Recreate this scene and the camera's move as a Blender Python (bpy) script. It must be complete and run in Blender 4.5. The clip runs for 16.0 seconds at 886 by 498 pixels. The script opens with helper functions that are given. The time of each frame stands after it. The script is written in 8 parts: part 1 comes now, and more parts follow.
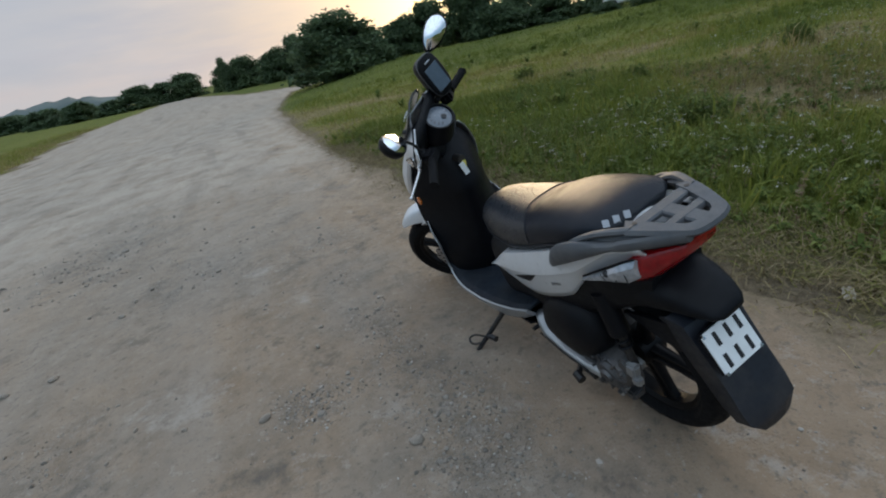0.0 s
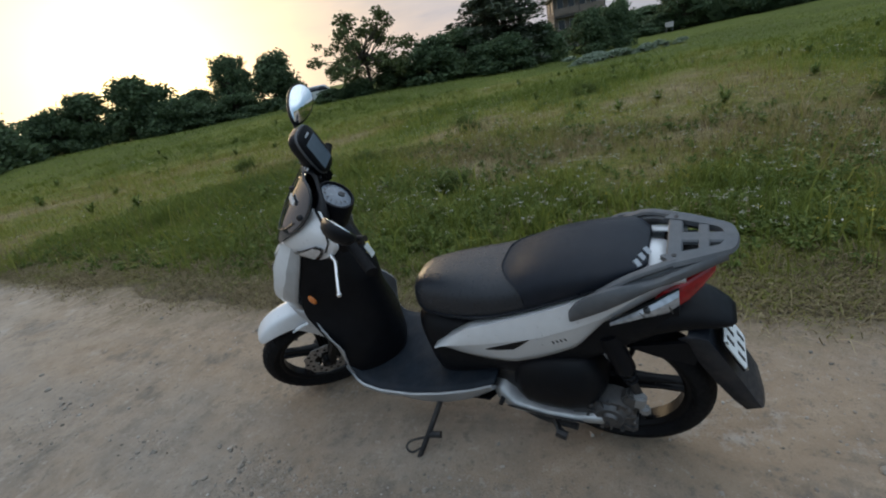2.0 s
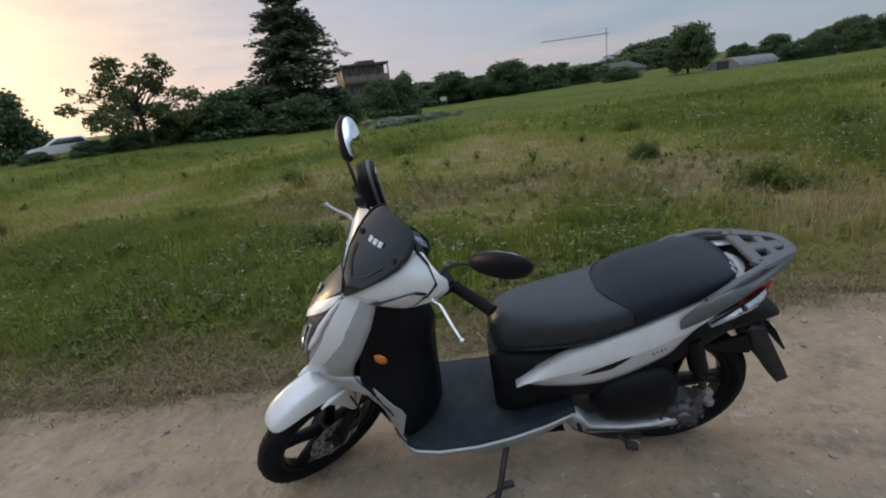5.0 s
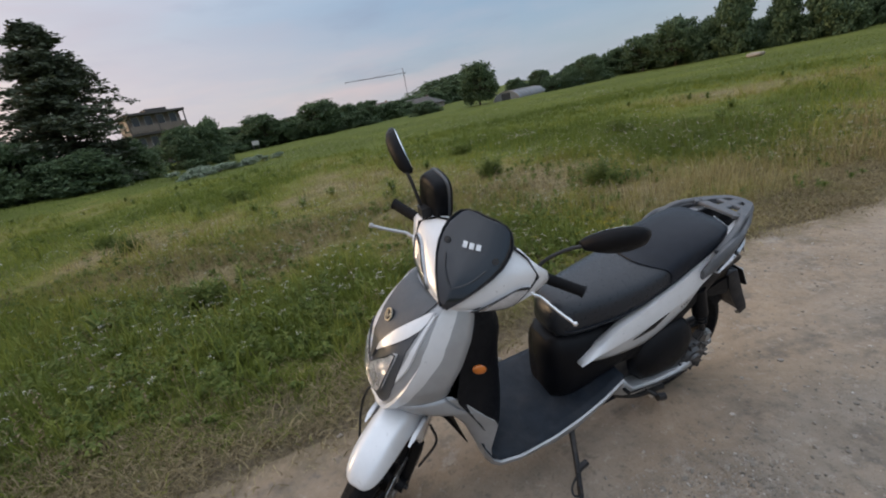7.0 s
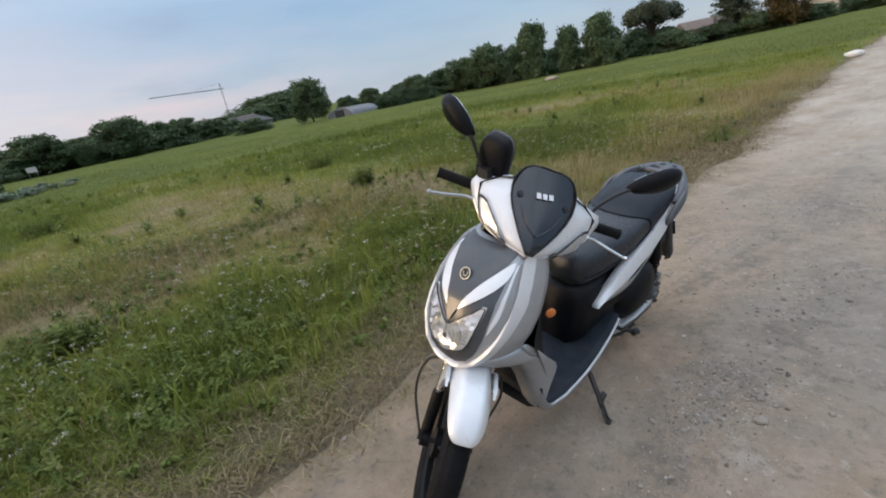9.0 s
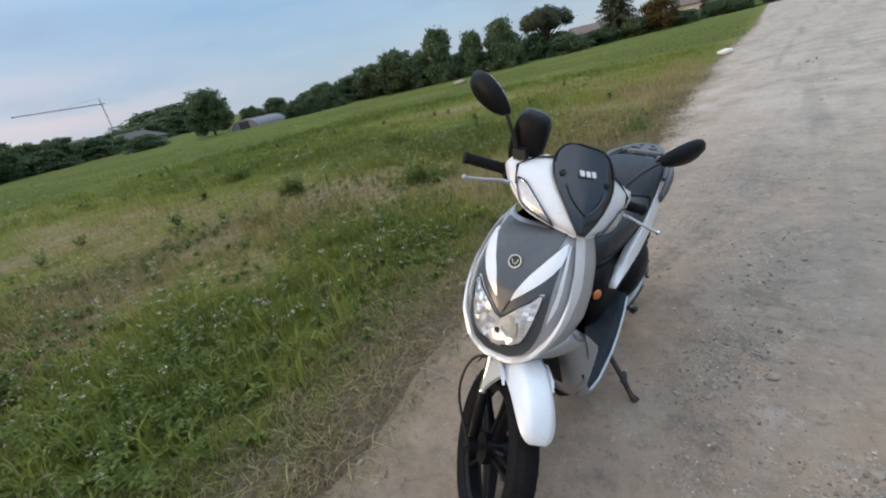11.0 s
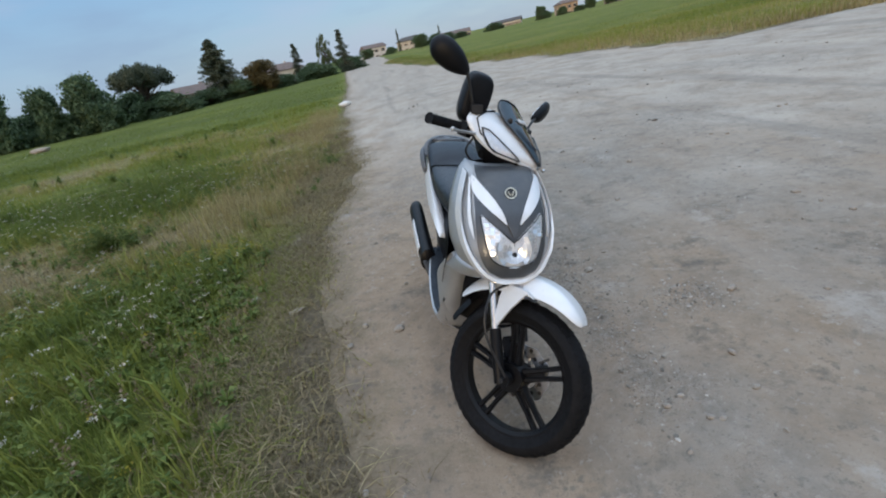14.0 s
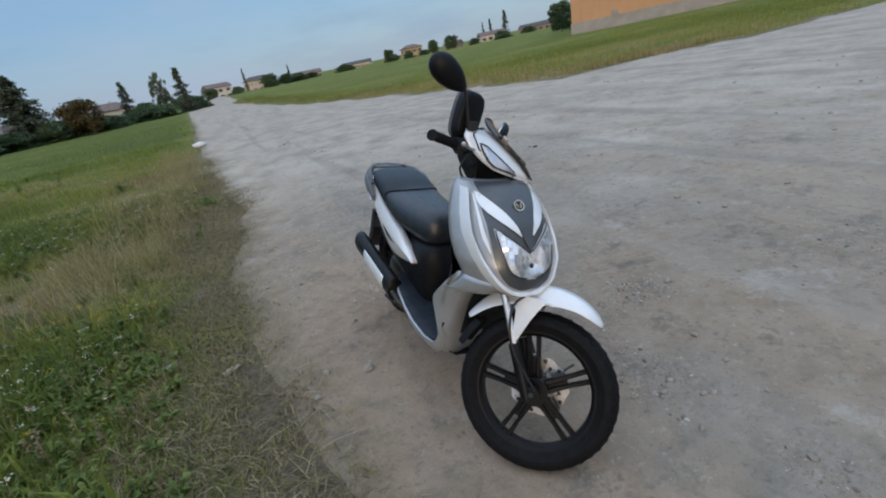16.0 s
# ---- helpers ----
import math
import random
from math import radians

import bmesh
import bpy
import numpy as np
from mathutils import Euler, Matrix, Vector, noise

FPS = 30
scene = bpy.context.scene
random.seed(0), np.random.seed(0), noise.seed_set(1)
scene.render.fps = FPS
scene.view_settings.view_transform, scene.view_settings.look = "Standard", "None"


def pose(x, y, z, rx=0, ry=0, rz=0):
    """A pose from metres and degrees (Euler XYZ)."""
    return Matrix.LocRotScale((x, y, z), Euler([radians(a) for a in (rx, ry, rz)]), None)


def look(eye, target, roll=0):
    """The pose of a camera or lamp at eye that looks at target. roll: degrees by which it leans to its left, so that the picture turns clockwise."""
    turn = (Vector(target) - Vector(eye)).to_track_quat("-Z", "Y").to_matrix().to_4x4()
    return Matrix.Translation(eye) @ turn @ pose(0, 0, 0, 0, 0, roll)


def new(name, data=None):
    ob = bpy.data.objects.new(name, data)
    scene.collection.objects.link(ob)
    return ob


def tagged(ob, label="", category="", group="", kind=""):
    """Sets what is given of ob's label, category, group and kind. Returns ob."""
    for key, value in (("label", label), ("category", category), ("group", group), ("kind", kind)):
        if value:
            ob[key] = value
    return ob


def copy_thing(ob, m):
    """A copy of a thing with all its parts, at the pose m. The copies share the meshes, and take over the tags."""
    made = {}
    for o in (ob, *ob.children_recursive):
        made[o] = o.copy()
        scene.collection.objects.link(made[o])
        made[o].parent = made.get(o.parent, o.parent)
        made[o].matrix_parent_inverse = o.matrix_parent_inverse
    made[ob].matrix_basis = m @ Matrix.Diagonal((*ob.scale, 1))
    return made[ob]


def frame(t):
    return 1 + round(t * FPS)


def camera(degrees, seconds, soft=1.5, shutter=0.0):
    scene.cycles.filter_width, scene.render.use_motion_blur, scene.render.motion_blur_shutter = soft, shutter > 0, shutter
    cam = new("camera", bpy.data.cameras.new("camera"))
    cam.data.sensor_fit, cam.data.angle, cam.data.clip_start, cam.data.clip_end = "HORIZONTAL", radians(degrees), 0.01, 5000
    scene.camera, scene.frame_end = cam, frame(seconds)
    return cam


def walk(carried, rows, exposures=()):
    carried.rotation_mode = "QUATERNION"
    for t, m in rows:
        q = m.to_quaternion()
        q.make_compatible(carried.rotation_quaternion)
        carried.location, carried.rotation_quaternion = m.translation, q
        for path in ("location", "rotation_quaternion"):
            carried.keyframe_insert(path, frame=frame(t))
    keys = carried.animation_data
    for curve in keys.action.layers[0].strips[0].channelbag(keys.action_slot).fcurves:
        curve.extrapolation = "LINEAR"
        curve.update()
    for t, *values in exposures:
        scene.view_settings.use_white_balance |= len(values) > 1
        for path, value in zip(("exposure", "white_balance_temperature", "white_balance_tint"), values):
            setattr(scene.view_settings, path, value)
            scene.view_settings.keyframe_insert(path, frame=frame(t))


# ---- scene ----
cam = camera(89.0, 16.0, soft=2.0)
PATH = [
    (0, (-0.972, -0.842, 1.244), (-0.28, 0.99, 0.382), -12.9),
    (0.5, (-1.115, -0.742, 1.253), (-0.071, 0.948, 0.456), -10.9),
    (1, (-1.254, -0.621, 1.267), (0.08, 0.856, 0.479), -10.8),
    (1.5, (-1.304, -0.406, 1.253), (0.232, 0.84, 0.434), -10.1),
    (2, (-1.341, -0.207, 1.297), (0.37, 0.832, 0.54), -11.5),
    (2.5, (-1.43, -0.076, 1.308), (0.427, 0.689, 0.565), -8.3),
    (3, (-1.507, 0.051, 1.308), (0.428, 0.607, 0.581), -8.7),
    (3.5, (-1.501, 0.199, 1.303), (0.454, 0.69, 0.584), -8.0),
    (6, (-1.549, 0.96, 1.408), (0.5, 0.86, 0.799), -9.2),
    (6.5, (-1.494, 1.137, 1.412), (0.546, 0.886, 0.813), -10.1),
    (7, (-1.433, 1.356, 1.389), (0.517, 0.733, 0.763), -11.5),
    (7.5, (-1.358, 1.537, 1.372), (0.463, 0.654, 0.678), -12.1),
    (8, (-1.218, 1.685, 1.362), (0.483, 0.617, 0.625), -15.0),
    (8.5, (-1.192, 1.868, 1.372), (0.448, 0.677, 0.687), -12.6),
    (11, (-0.83, 2.177, 1.366), (0.498, 0.672, 0.625), -13.1),
    (11.5, (-0.73, 2.286, 1.374), (0.435, 0.647, 0.639), -12.9),
    (12, (-0.596, 2.452, 1.363), (0.183, 0.624, 0.569), -12.9),
    (12.5, (-0.442, 2.485, 1.347), (0.096, 0.59, 0.51), -12.8),
    (13, (-0.213, 2.467, 1.33), (0.146, 0.539, 0.475), -15.7),
    (13.5, (-0.032, 2.529, 1.331), (0.095, 0.577, 0.464), -13.0),
    (14, (0.151, 2.579, 1.321), (0.034, 0.618, 0.472), -12.8),
    (14.5, (0.287, 2.536, 1.301), (0.029, 0.568, 0.501), -11.2),
    (15, (0.407, 2.456, 1.296), (0.073, 0.51, 0.468), -14.0),
    (15.5, (0.467, 2.426, 1.325), (-0.042, 0.523, 0.488), -13.1),
    (16, (0.594, 2.399, 1.344), (-0.134, 0.562, 0.524), -11.9),
]
walk(cam, [(t, look(eye, target, roll)) for t, eye, target, roll in PATH],
     exposures=[(0, 0.0, 6150, 6), (1.5, 0.05, 6170, 6), (3.5, 0.22, 6420, 8), (7, 0.43, 6700, 13), (8, 0.66, 6650, 12), (8.5, 0.68, 6600, 12), (11, 0.68, 6300, 10), (13, 0.62, 6080, 9), (14.5, 0.46, 5800, 7), (16, 0.32, 5750, 7)])

# ---- light: dusk under thin cloud, the sun low behind the trees ----
SUN_AZ, SUN_EL = radians(31), radians(5)
SUN_DIR = Vector((math.sin(SUN_AZ) * math.cos(SUN_EL), math.cos(SUN_AZ) * math.cos(SUN_EL), math.sin(SUN_EL)))


def build_world():
    w = bpy.data.worlds.new("dusk_sky")
    scene.world = w
    w.use_nodes = True
    nt = w.node_tree
    nt.nodes.clear()
    N, K = nt.nodes.new, nt.links.new
    out, bg = N("ShaderNodeOutputWorld"), N("ShaderNodeBackground")
    K(bg.outputs[0], out.inputs[0])
    sky = N("ShaderNodeTexSky")
    sky.sky_type, sky.sun_disc = "NISHITA", False
    sky.sun_elevation, sky.sun_rotation = SUN_EL, SUN_AZ
    sky.air_density, sky.dust_density = 1.0, 1.5
    tc = N("ShaderNodeTexCoord")
    sep = N("ShaderNodeSeparateXYZ")
    K(tc.outputs["Generated"], sep.inputs[0])

    def ramp(src, stops):
        r = N("ShaderNodeValToRGB")
        while len(r.color_ramp.elements) < len(stops):
            r.color_ramp.elements.new(0.5)
        for e, (p, c) in zip(r.color_ramp.elements, stops):
            e.position, e.color = p, (*c, 1)
        K(src, r.inputs[0])
        return r

    def math_node(op, a, b=None):
        m = N("ShaderNodeMath")
        m.operation = op
        for k, v in enumerate((a, b)):
            if v is None:
                continue
            if isinstance(v, (int, float)):
                m.inputs[k].default_value = v
            else:
                K(v, m.inputs[k])
        return m.outputs[0]

    def mix(fac, a, b, kind="MIX"):
        m = N("ShaderNodeMix")
        m.data_type, m.blend_type = "RGBA", kind
        for sock, v in ((m.inputs[0], fac), (m.inputs[6], a), (m.inputs[7], b)):
            if isinstance(v, (int, float)):
                sock.default_value = v
            elif isinstance(v, tuple):
                sock.default_value = (*v, 1)
            else:
                K(v, sock)
        return m.outputs[2]

    # veil of high cloud: grey blue overhead, paler and rosier towards the horizon
    veil = ramp(sep.outputs[2], [(0.0, (0.235, 0.29, 0.355)), (0.05, (0.205, 0.27, 0.36)), (0.2, (0.155, 0.25, 0.375)), (0.4, (0.32, 0.43, 0.56)), (0.7, (0.90, 1.02, 1.18)), (1.0, (1.05, 1.18, 1.35))])
    # how near a direction lies to the sun
    dot = N("ShaderNodeVectorMath")
    dot.operation = "DOT_PRODUCT"
    K(tc.outputs["Generated"], dot.inputs[0])
    dot.inputs[1].default_value = SUN_DIR
    near = math_node("MAXIMUM", dot.outputs["Value"], 0.0)
    wide = math_node("POWER", near, 2.1)
    mid = math_node("POWER", near, 14.0)
    tight = math_node("POWER", near, 60.0)
    low = ramp(sep.outputs[2], [(0.0, (1, 1, 1)), (0.25, (0.55, 0.55, 0.55)), (0.6, (0.12, 0.12, 0.12))])
    # long streaks of cloud
    stretch = N("ShaderNodeMapping")
    stretch.inputs["Scale"].default_value = (1.6, 1.6, 9.0)
    K(tc.outputs["Generated"], stretch.inputs[0])
    cloud = N("ShaderNodeTexNoise")
    cloud.inputs["Scale"].default_value, cloud.inputs["Detail"].default_value, cloud.inputs["Roughness"].default_value = 2.2, 6, 0.55
    K(stretch.outputs[0], cloud.inputs["Vector"])
    streak = ramp(cloud.outputs[0], [(0.42, (0, 0, 0)), (0.66, (1, 1, 1))])
    base = mix(0.04, veil.outputs[0], sky.outputs[0])
    rosy = math_node("MULTIPLY", math_node("MULTIPLY", wide, low.outputs[0]), 0.95)
    c = mix(rosy, base, (0.74, 0.62, 0.60))
    c = mix(math_node("MULTIPLY", math_node("MULTIPLY", streak.outputs[0], wide), 0.75), c, (0.44, 0.38, 0.43))
    # rosy band low over the horizon, broken up by cloud
    pink = ramp(sep.outputs[2], [(0.0, (0.5, 0.5, 0.5)), (0.07, (1, 1, 1)), (0.22, (0, 0, 0))])
    broken = ramp(cloud.outputs[0], [(0.36, (1, 1, 1)), (0.60, (0.1, 0.1, 0.1))])
    rose = math_node("MULTIPLY", math_node("MULTIPLY", pink.outputs[0], broken.outputs[0]), math_node("MULTIPLY", math_node("POWER", near, 0.45), 0.68))
    c = mix(rose, c, (0.56, 0.42, 0.42))
    # soft uneven cloud over the whole sky, paler and greyer by turns
    soft = N("ShaderNodeMapping")
    soft.inputs["Scale"].default_value = (1.1, 1.1, 4.2)
    K(tc.outputs["Generated"], soft.inputs[0])
    bank = N("ShaderNodeTexNoise")
    bank.inputs["Scale"].default_value, bank.inputs["Detail"].default_value, bank.inputs["Roughness"].default_value = 3.1, 5, 0.5
    K(soft.outputs[0], bank.inputs["Vector"])
    c = mix(ramp(bank.outputs[0], [(0.5, (0, 0, 0)), (0.72, (0.42, 0.42, 0.42))]).outputs[0], c, (0.35, 0.37, 0.44))
    c = mix(ramp(bank.outputs[0], [(0.30, (0.34, 0.34, 0.34)), (0.48, (0, 0, 0))]).outputs[0], c, (0.19, 0.235, 0.33))
    # pale cloud bank over the road's far end
    side = N("ShaderNodeVectorMath")
    side.operation = "DOT_PRODUCT"
    K(tc.outputs["Generated"], side.inputs[0])
    side.inputs[1].default_value = Vector((-0.42, 0.88, 0.22)).normalized()
    bank_glow = math_node("MULTIPLY", math_node("POWER", math_node("MAXIMUM", side.outputs["Value"], 0.0), 7.0), 0.44)
    c = mix(bank_glow, c, (0.60, 0.585, 0.60))
    # lit undersides of the streaks towards the sun
    lit = math_node("MULTIPLY", math_node("MULTIPLY", broken.outputs[0], math_node("POWER", near, 5.0)), math_node("MULTIPLY", low.outputs[0], 0.5))
    c = mix(lit, c, (1.05, 0.78, 0.52))
    c = mix(math_node("MULTIPLY", mid, 0.8), c, (1.35, 0.95, 0.55))
    c = mix(tight, c, (3.2, 2.3, 1.15))
    K(c, bg.inputs[0])
    bg.inputs[1].default_value = 1.05
    return w


build_world()
sun = new("sun", bpy.data.lights.new("sun", "SUN"))
sun.data.energy, sun.data.angle, sun.data.color = 0.9, radians(16), (1.0, 0.72, 0.45)
sun.matrix_world = look((0, 0, 0), -(SUN_DIR + Vector((0, 0, 0.06))))

# ---- materials ----
def shader(name):
    m = bpy.data.materials.new(name)
    m.use_nodes = True
    nt = m.node_tree
    return m, nt, nt.nodes["Principled BSDF"]


def tex_noise(nt, scale, detail=4, rough=0.55, coords=None, stretch=None):
    n = nt.nodes.new("ShaderNodeTexNoise")
    n.inputs["Scale"].default_value, n.inputs["Detail"].default_value, n.inputs["Roughness"].default_value = scale, detail, rough
    if coords is None:
        coords = nt.nodes.new("ShaderNodeTexCoord").outputs["Object"]
    if stretch:
        mp = nt.nodes.new("ShaderNodeMapping")
        mp.inputs["Scale"].default_value = stretch
        nt.links.new(coords, mp.inputs[0])
        coords = mp.outputs[0]
    nt.links.new(coords, n.inputs["Vector"])
    return n.outputs[0]


def colour_ramp(nt, src, stops):
    r = nt.nodes.new("ShaderNodeValToRGB")
    while len(r.color_ramp.elements) < len(stops):
        r.color_ramp.elements.new(0.5)
    for e, (p, c) in zip(r.color_ramp.elements, stops):
        e.position = p
        e.color = (*c, 1) if not isinstance(c, (int, float)) else (c, c, c, 1)
    nt.links.new(src, r.inputs[0])
    return r.outputs[0]


def blend(nt, fac, a, b, kind="MIX"):
    m = nt.nodes.new("ShaderNodeMix")
    m.data_type, m.blend_type = "RGBA", kind
    for sock, v in ((m.inputs[0], fac), (m.inputs[6], a), (m.inputs[7], b)):
        if isinstance(v, (int, float)):
            sock.default_value = v
        elif isinstance(v, tuple):
            sock.default_value = (*v, 1)
        else:
            nt.links.new(v, sock)
    return m.outputs[2]


def bump(nt, bsdf, height, strength, distance=0.01):
    b = nt.nodes.new("ShaderNodeBump")
    b.inputs["Strength"].default_value, b.inputs["Distance"].default_value = strength, distance
    nt.links.new(height, b.inputs["Height"])
    nt.links.new(b.outputs[0], bsdf.inputs["Normal"])


def surface(name, colour, rough=0.5, metal=0.0, vary=0.12, scale=30, grain=0.0, grain_scale=400, coat=0.0, dust=0.0):
    """A plain coat of paint, plastic or metal with faint blotches, fine grain and road dust."""
    m, nt, b = shader(name)
    n = tex_noise(nt, scale, 5)
    c = colour_ramp(nt, n, [(0.3, tuple(v * (1 - vary) for v in colour)), (0.7, tuple(min(1, v * (1 + vary)) for v in colour))])
    r = colour_ramp(nt, tex_noise(nt, scale * 2.3, 4), [(0.3, max(0.03, rough * 0.85)), (0.75, min(1, rough * 1.2))])
    if dust:
        d = colour_ramp(nt, tex_noise(nt, 9, 6, 0.65), [(0.45, 0.0), (0.75, dust)])
        c = blend(nt, d, c, (0.30, 0.25, 0.20))
    nt.links.new(c, b.inputs["Base Color"])
    nt.links.new(r, b.inputs["Roughness"])
    b.inputs["Metallic"].default_value = metal
    b.inputs["Coat Weight"].default_value = coat
    if grain:
        bump(nt, b, tex_noise(nt, grain_scale, 2), grain, 0.002)
    return m


def island_colours(name, stops, rough=0.7, patch=None, sheen=0.0, trans=0.0):
    """Leaves and blades: each loose piece takes its own tone out of stops, with broad patches over the ground."""
    m, nt, b = shader(name)
    g = nt.nodes.new("ShaderNodeNewGeometry")
    c = colour_ramp(nt, g.outputs["Random Per Island"], stops)
    if patch:
        scale, tone, amount = patch
        p = colour_ramp(nt, tex_noise(nt, scale, 4), [(0.42, 0.0), (0.62, amount)])
        c = blend(nt, p, c, tone)
    nt.links.new(c, b.inputs["Base Color"])
    b.inputs["Roughness"].default_value = rough
    b.inputs["Specular IOR Level"].default_value = 0.25
    if trans:
        t = nt.nodes.new("ShaderNodeBsdfTranslucent")
        nt.links.new(c, t.inputs[0])
        mx = nt.nodes.new("ShaderNodeMixShader")
        mx.inputs[0].default_value = trans
        o = nt.nodes["Material Output"]
        nt.links.new(b.outputs[0], mx.inputs[1])
        nt.links.new(t.outputs[0], mx.inputs[2])
        nt.links.new(mx.outputs[0], o.inputs[0])
    return m


def maths(nt, op, a, b=None, c=None):
    m = nt.nodes.new("ShaderNodeMath")
    m.operation = op
    for k, v in enumerate((a, b, c)):
        if v is None:
            continue
        if isinstance(v, (int, float)):
            m.inputs[k].default_value = v
        else:
            nt.links.new(v, m.inputs[k])
    return m.outputs[0]


def field(nt, name):
    """A value that the mesh carries at its points."""
    at = nt.nodes.new("ShaderNodeAttribute")
    at.attribute_name = name
    return at.outputs["Fac"]


def make_road():
    m, nt, b = shader("packed_gravel")
    verge, grit, paled = field(nt, "verge"), field(nt, "grit"), field(nt, "paled")
    mid = tex_noise(nt, 4.5, 9, 0.76)
    fine = tex_noise(nt, 62, 5, 0.7)
    grey = colour_ramp(nt, mid, [(0.25, (0.168, 0.152, 0.132)), (0.5, (0.232, 0.210, 0.182)), (0.78, (0.305, 0.278, 0.244))])
    earth = colour_ramp(nt, mid, [(0.25, (0.200, 0.146, 0.099)), (0.5, (0.290, 0.216, 0.150)), (0.78, (0.370, 0.286, 0.206))])
    # grey gravel and tan earth by turns, drawn out along the road
    run = tex_noise(nt, 0.75, 9, 0.74, stretch=(1.0, 0.6, 1))
    c = blend(nt, colour_ramp(nt, run, [(0.36, 0.12), (0.52, 0.52), (0.66, 0.95)]), grey, earth)
    # bare brown earth along the grass
    near = maths(nt, "MULTIPLY_ADD", verge, 0.42, colour_ramp(nt, tex_noise(nt, 1.1, 5, 0.6), [(0.25, 0.35), (0.75, 0.95)]))
    c = blend(nt, colour_ramp(nt, near, [(0.10, 0.0), (0.40, 0.9)]), c, earth)
    # damp-looking darker hollows and pale crusts of dust
    blot = tex_noise(nt, 1.9, 9, 0.76)
    c = blend(nt, colour_ramp(nt, blot, [(0.38, 0.7), (0.46, 0.0)]), c, (0.130, 0.112, 0.094))
    crust = tex_noise(nt, 1.4, 9, 0.78)
    c = blend(nt, colour_ramp(nt, crust, [(0.57, 0.0), (0.64, 0.6)]), c, (0.400, 0.362, 0.318))
    # paler with distance from the scooter, broken up by noise
    c = blend(nt, maths(nt, "MULTIPLY", paled, colour_ramp(nt, tex_noise(nt, 1.3, 9, 0.74, stretch=(1.0, 0.7, 1)), [(0.34, 0.10), (0.56, 0.85)])), c, (0.462, 0.405, 0.338))
    # stony flecks that still tell at some distance
    fleck = tex_noise(nt, 17, 6, 0.8)
    c = blend(nt, colour_ramp(nt, fleck, [(0.36, 0.65), (0.44, 0.0)]), c, (0.125, 0.112, 0.098))
    c = blend(nt, colour_ramp(nt, fleck, [(0.58, 0.0), (0.66, 0.5)]), c, (0.410, 0.372, 0.325))
    # wheel tracks along the road
    track = tex_noise(nt, 0.9, 4, 0.55, stretch=(1.7, 0.10, 1))
    c = blend(nt, colour_ramp(nt, track, [(0.54, 0.0), (0.66, 0.35)]), c, (0.320, 0.276, 0.232))
    c = blend(nt, colour_ramp(nt, track, [(0.34, 0.36), (0.44, 0.0)]), c, (0.170, 0.156, 0.140))
    # streaks of loose grey grit
    speck = colour_ramp(nt, tex_noise(nt, 26, 6, 0.75), [(0.40, (0.085, 0.082, 0.074)), (0.52, (0.180, 0.172, 0.156)), (0.64, (0.330, 0.318, 0.292))])
    c = blend(nt, maths(nt, "MULTIPLY", grit, colour_ramp(nt, tex_noise(nt, 7, 6, 0.7), [(0.38, 0.0), (0.66, 0.55)])), c, speck)
    # thatch and dirt where it runs out into the turf
    rim = maths(nt, "ADD", verge, colour_ramp(nt, tex_noise(nt, 4.2, 7, 0.75), [(0.3, 0.15), (0.7, 0.85)]))
    c = blend(nt, colour_ramp(nt, rim, [(0.16, 0.0), (0.60, 0.95)]), c, colour_ramp(nt, tex_noise(nt, 38, 5, 0.7), [(0.3, (0.120, 0.097, 0.063)), (0.7, (0.245, 0.196, 0.135))]))
    c = blend(nt, colour_ramp(nt, fine, [(0.25, 0.60), (0.42, 0.0)]), c, (0.085, 0.077, 0.068))
    c = blend(nt, colour_ramp(nt, fine, [(0.64, 0.0), (0.78, 0.55)]), c, (0.42, 0.40, 0.37))
    vor = nt.nodes.new("ShaderNodeTexVoronoi")
    vor.inputs["Scale"].default_value = 95
    nt.links.new(nt.nodes.new("ShaderNodeTexCoord").outputs["Object"], vor.inputs["Vector"])
    pebbly = colour_ramp(nt, vor.outputs["Distance"], [(0.05, 1.0), (0.45, 0.0)])
    patchy = maths(nt, "MAXIMUM", grit, colour_ramp(nt, tex_noise(nt, 2.2, 4), [(0.5, 0.0), (0.66, 0.8)]))
    h = blend(nt, 0.5, fine, blend(nt, patchy, (0.0, 0.0, 0.0), pebbly))
    h = blend(nt, 0.35, h, tex_noise(nt, 11, 5, 0.65))
    nt.links.new(c, b.inputs["Base Color"])
    b.inputs["Roughness"].default_value = 0.93
    b.inputs["Specular IOR Level"].default_value = 0.05
    bump(nt, b, h, 0.75, 0.020)
    return m


TONES = [(0.05, (0.098, 0.126, 0.023)), (0.30, (0.146, 0.174, 0.031)), (0.50, (0.198, 0.205, 0.044)), (0.68, (0.246, 0.213, 0.075)), (0.95, (0.315, 0.252, 0.140))]


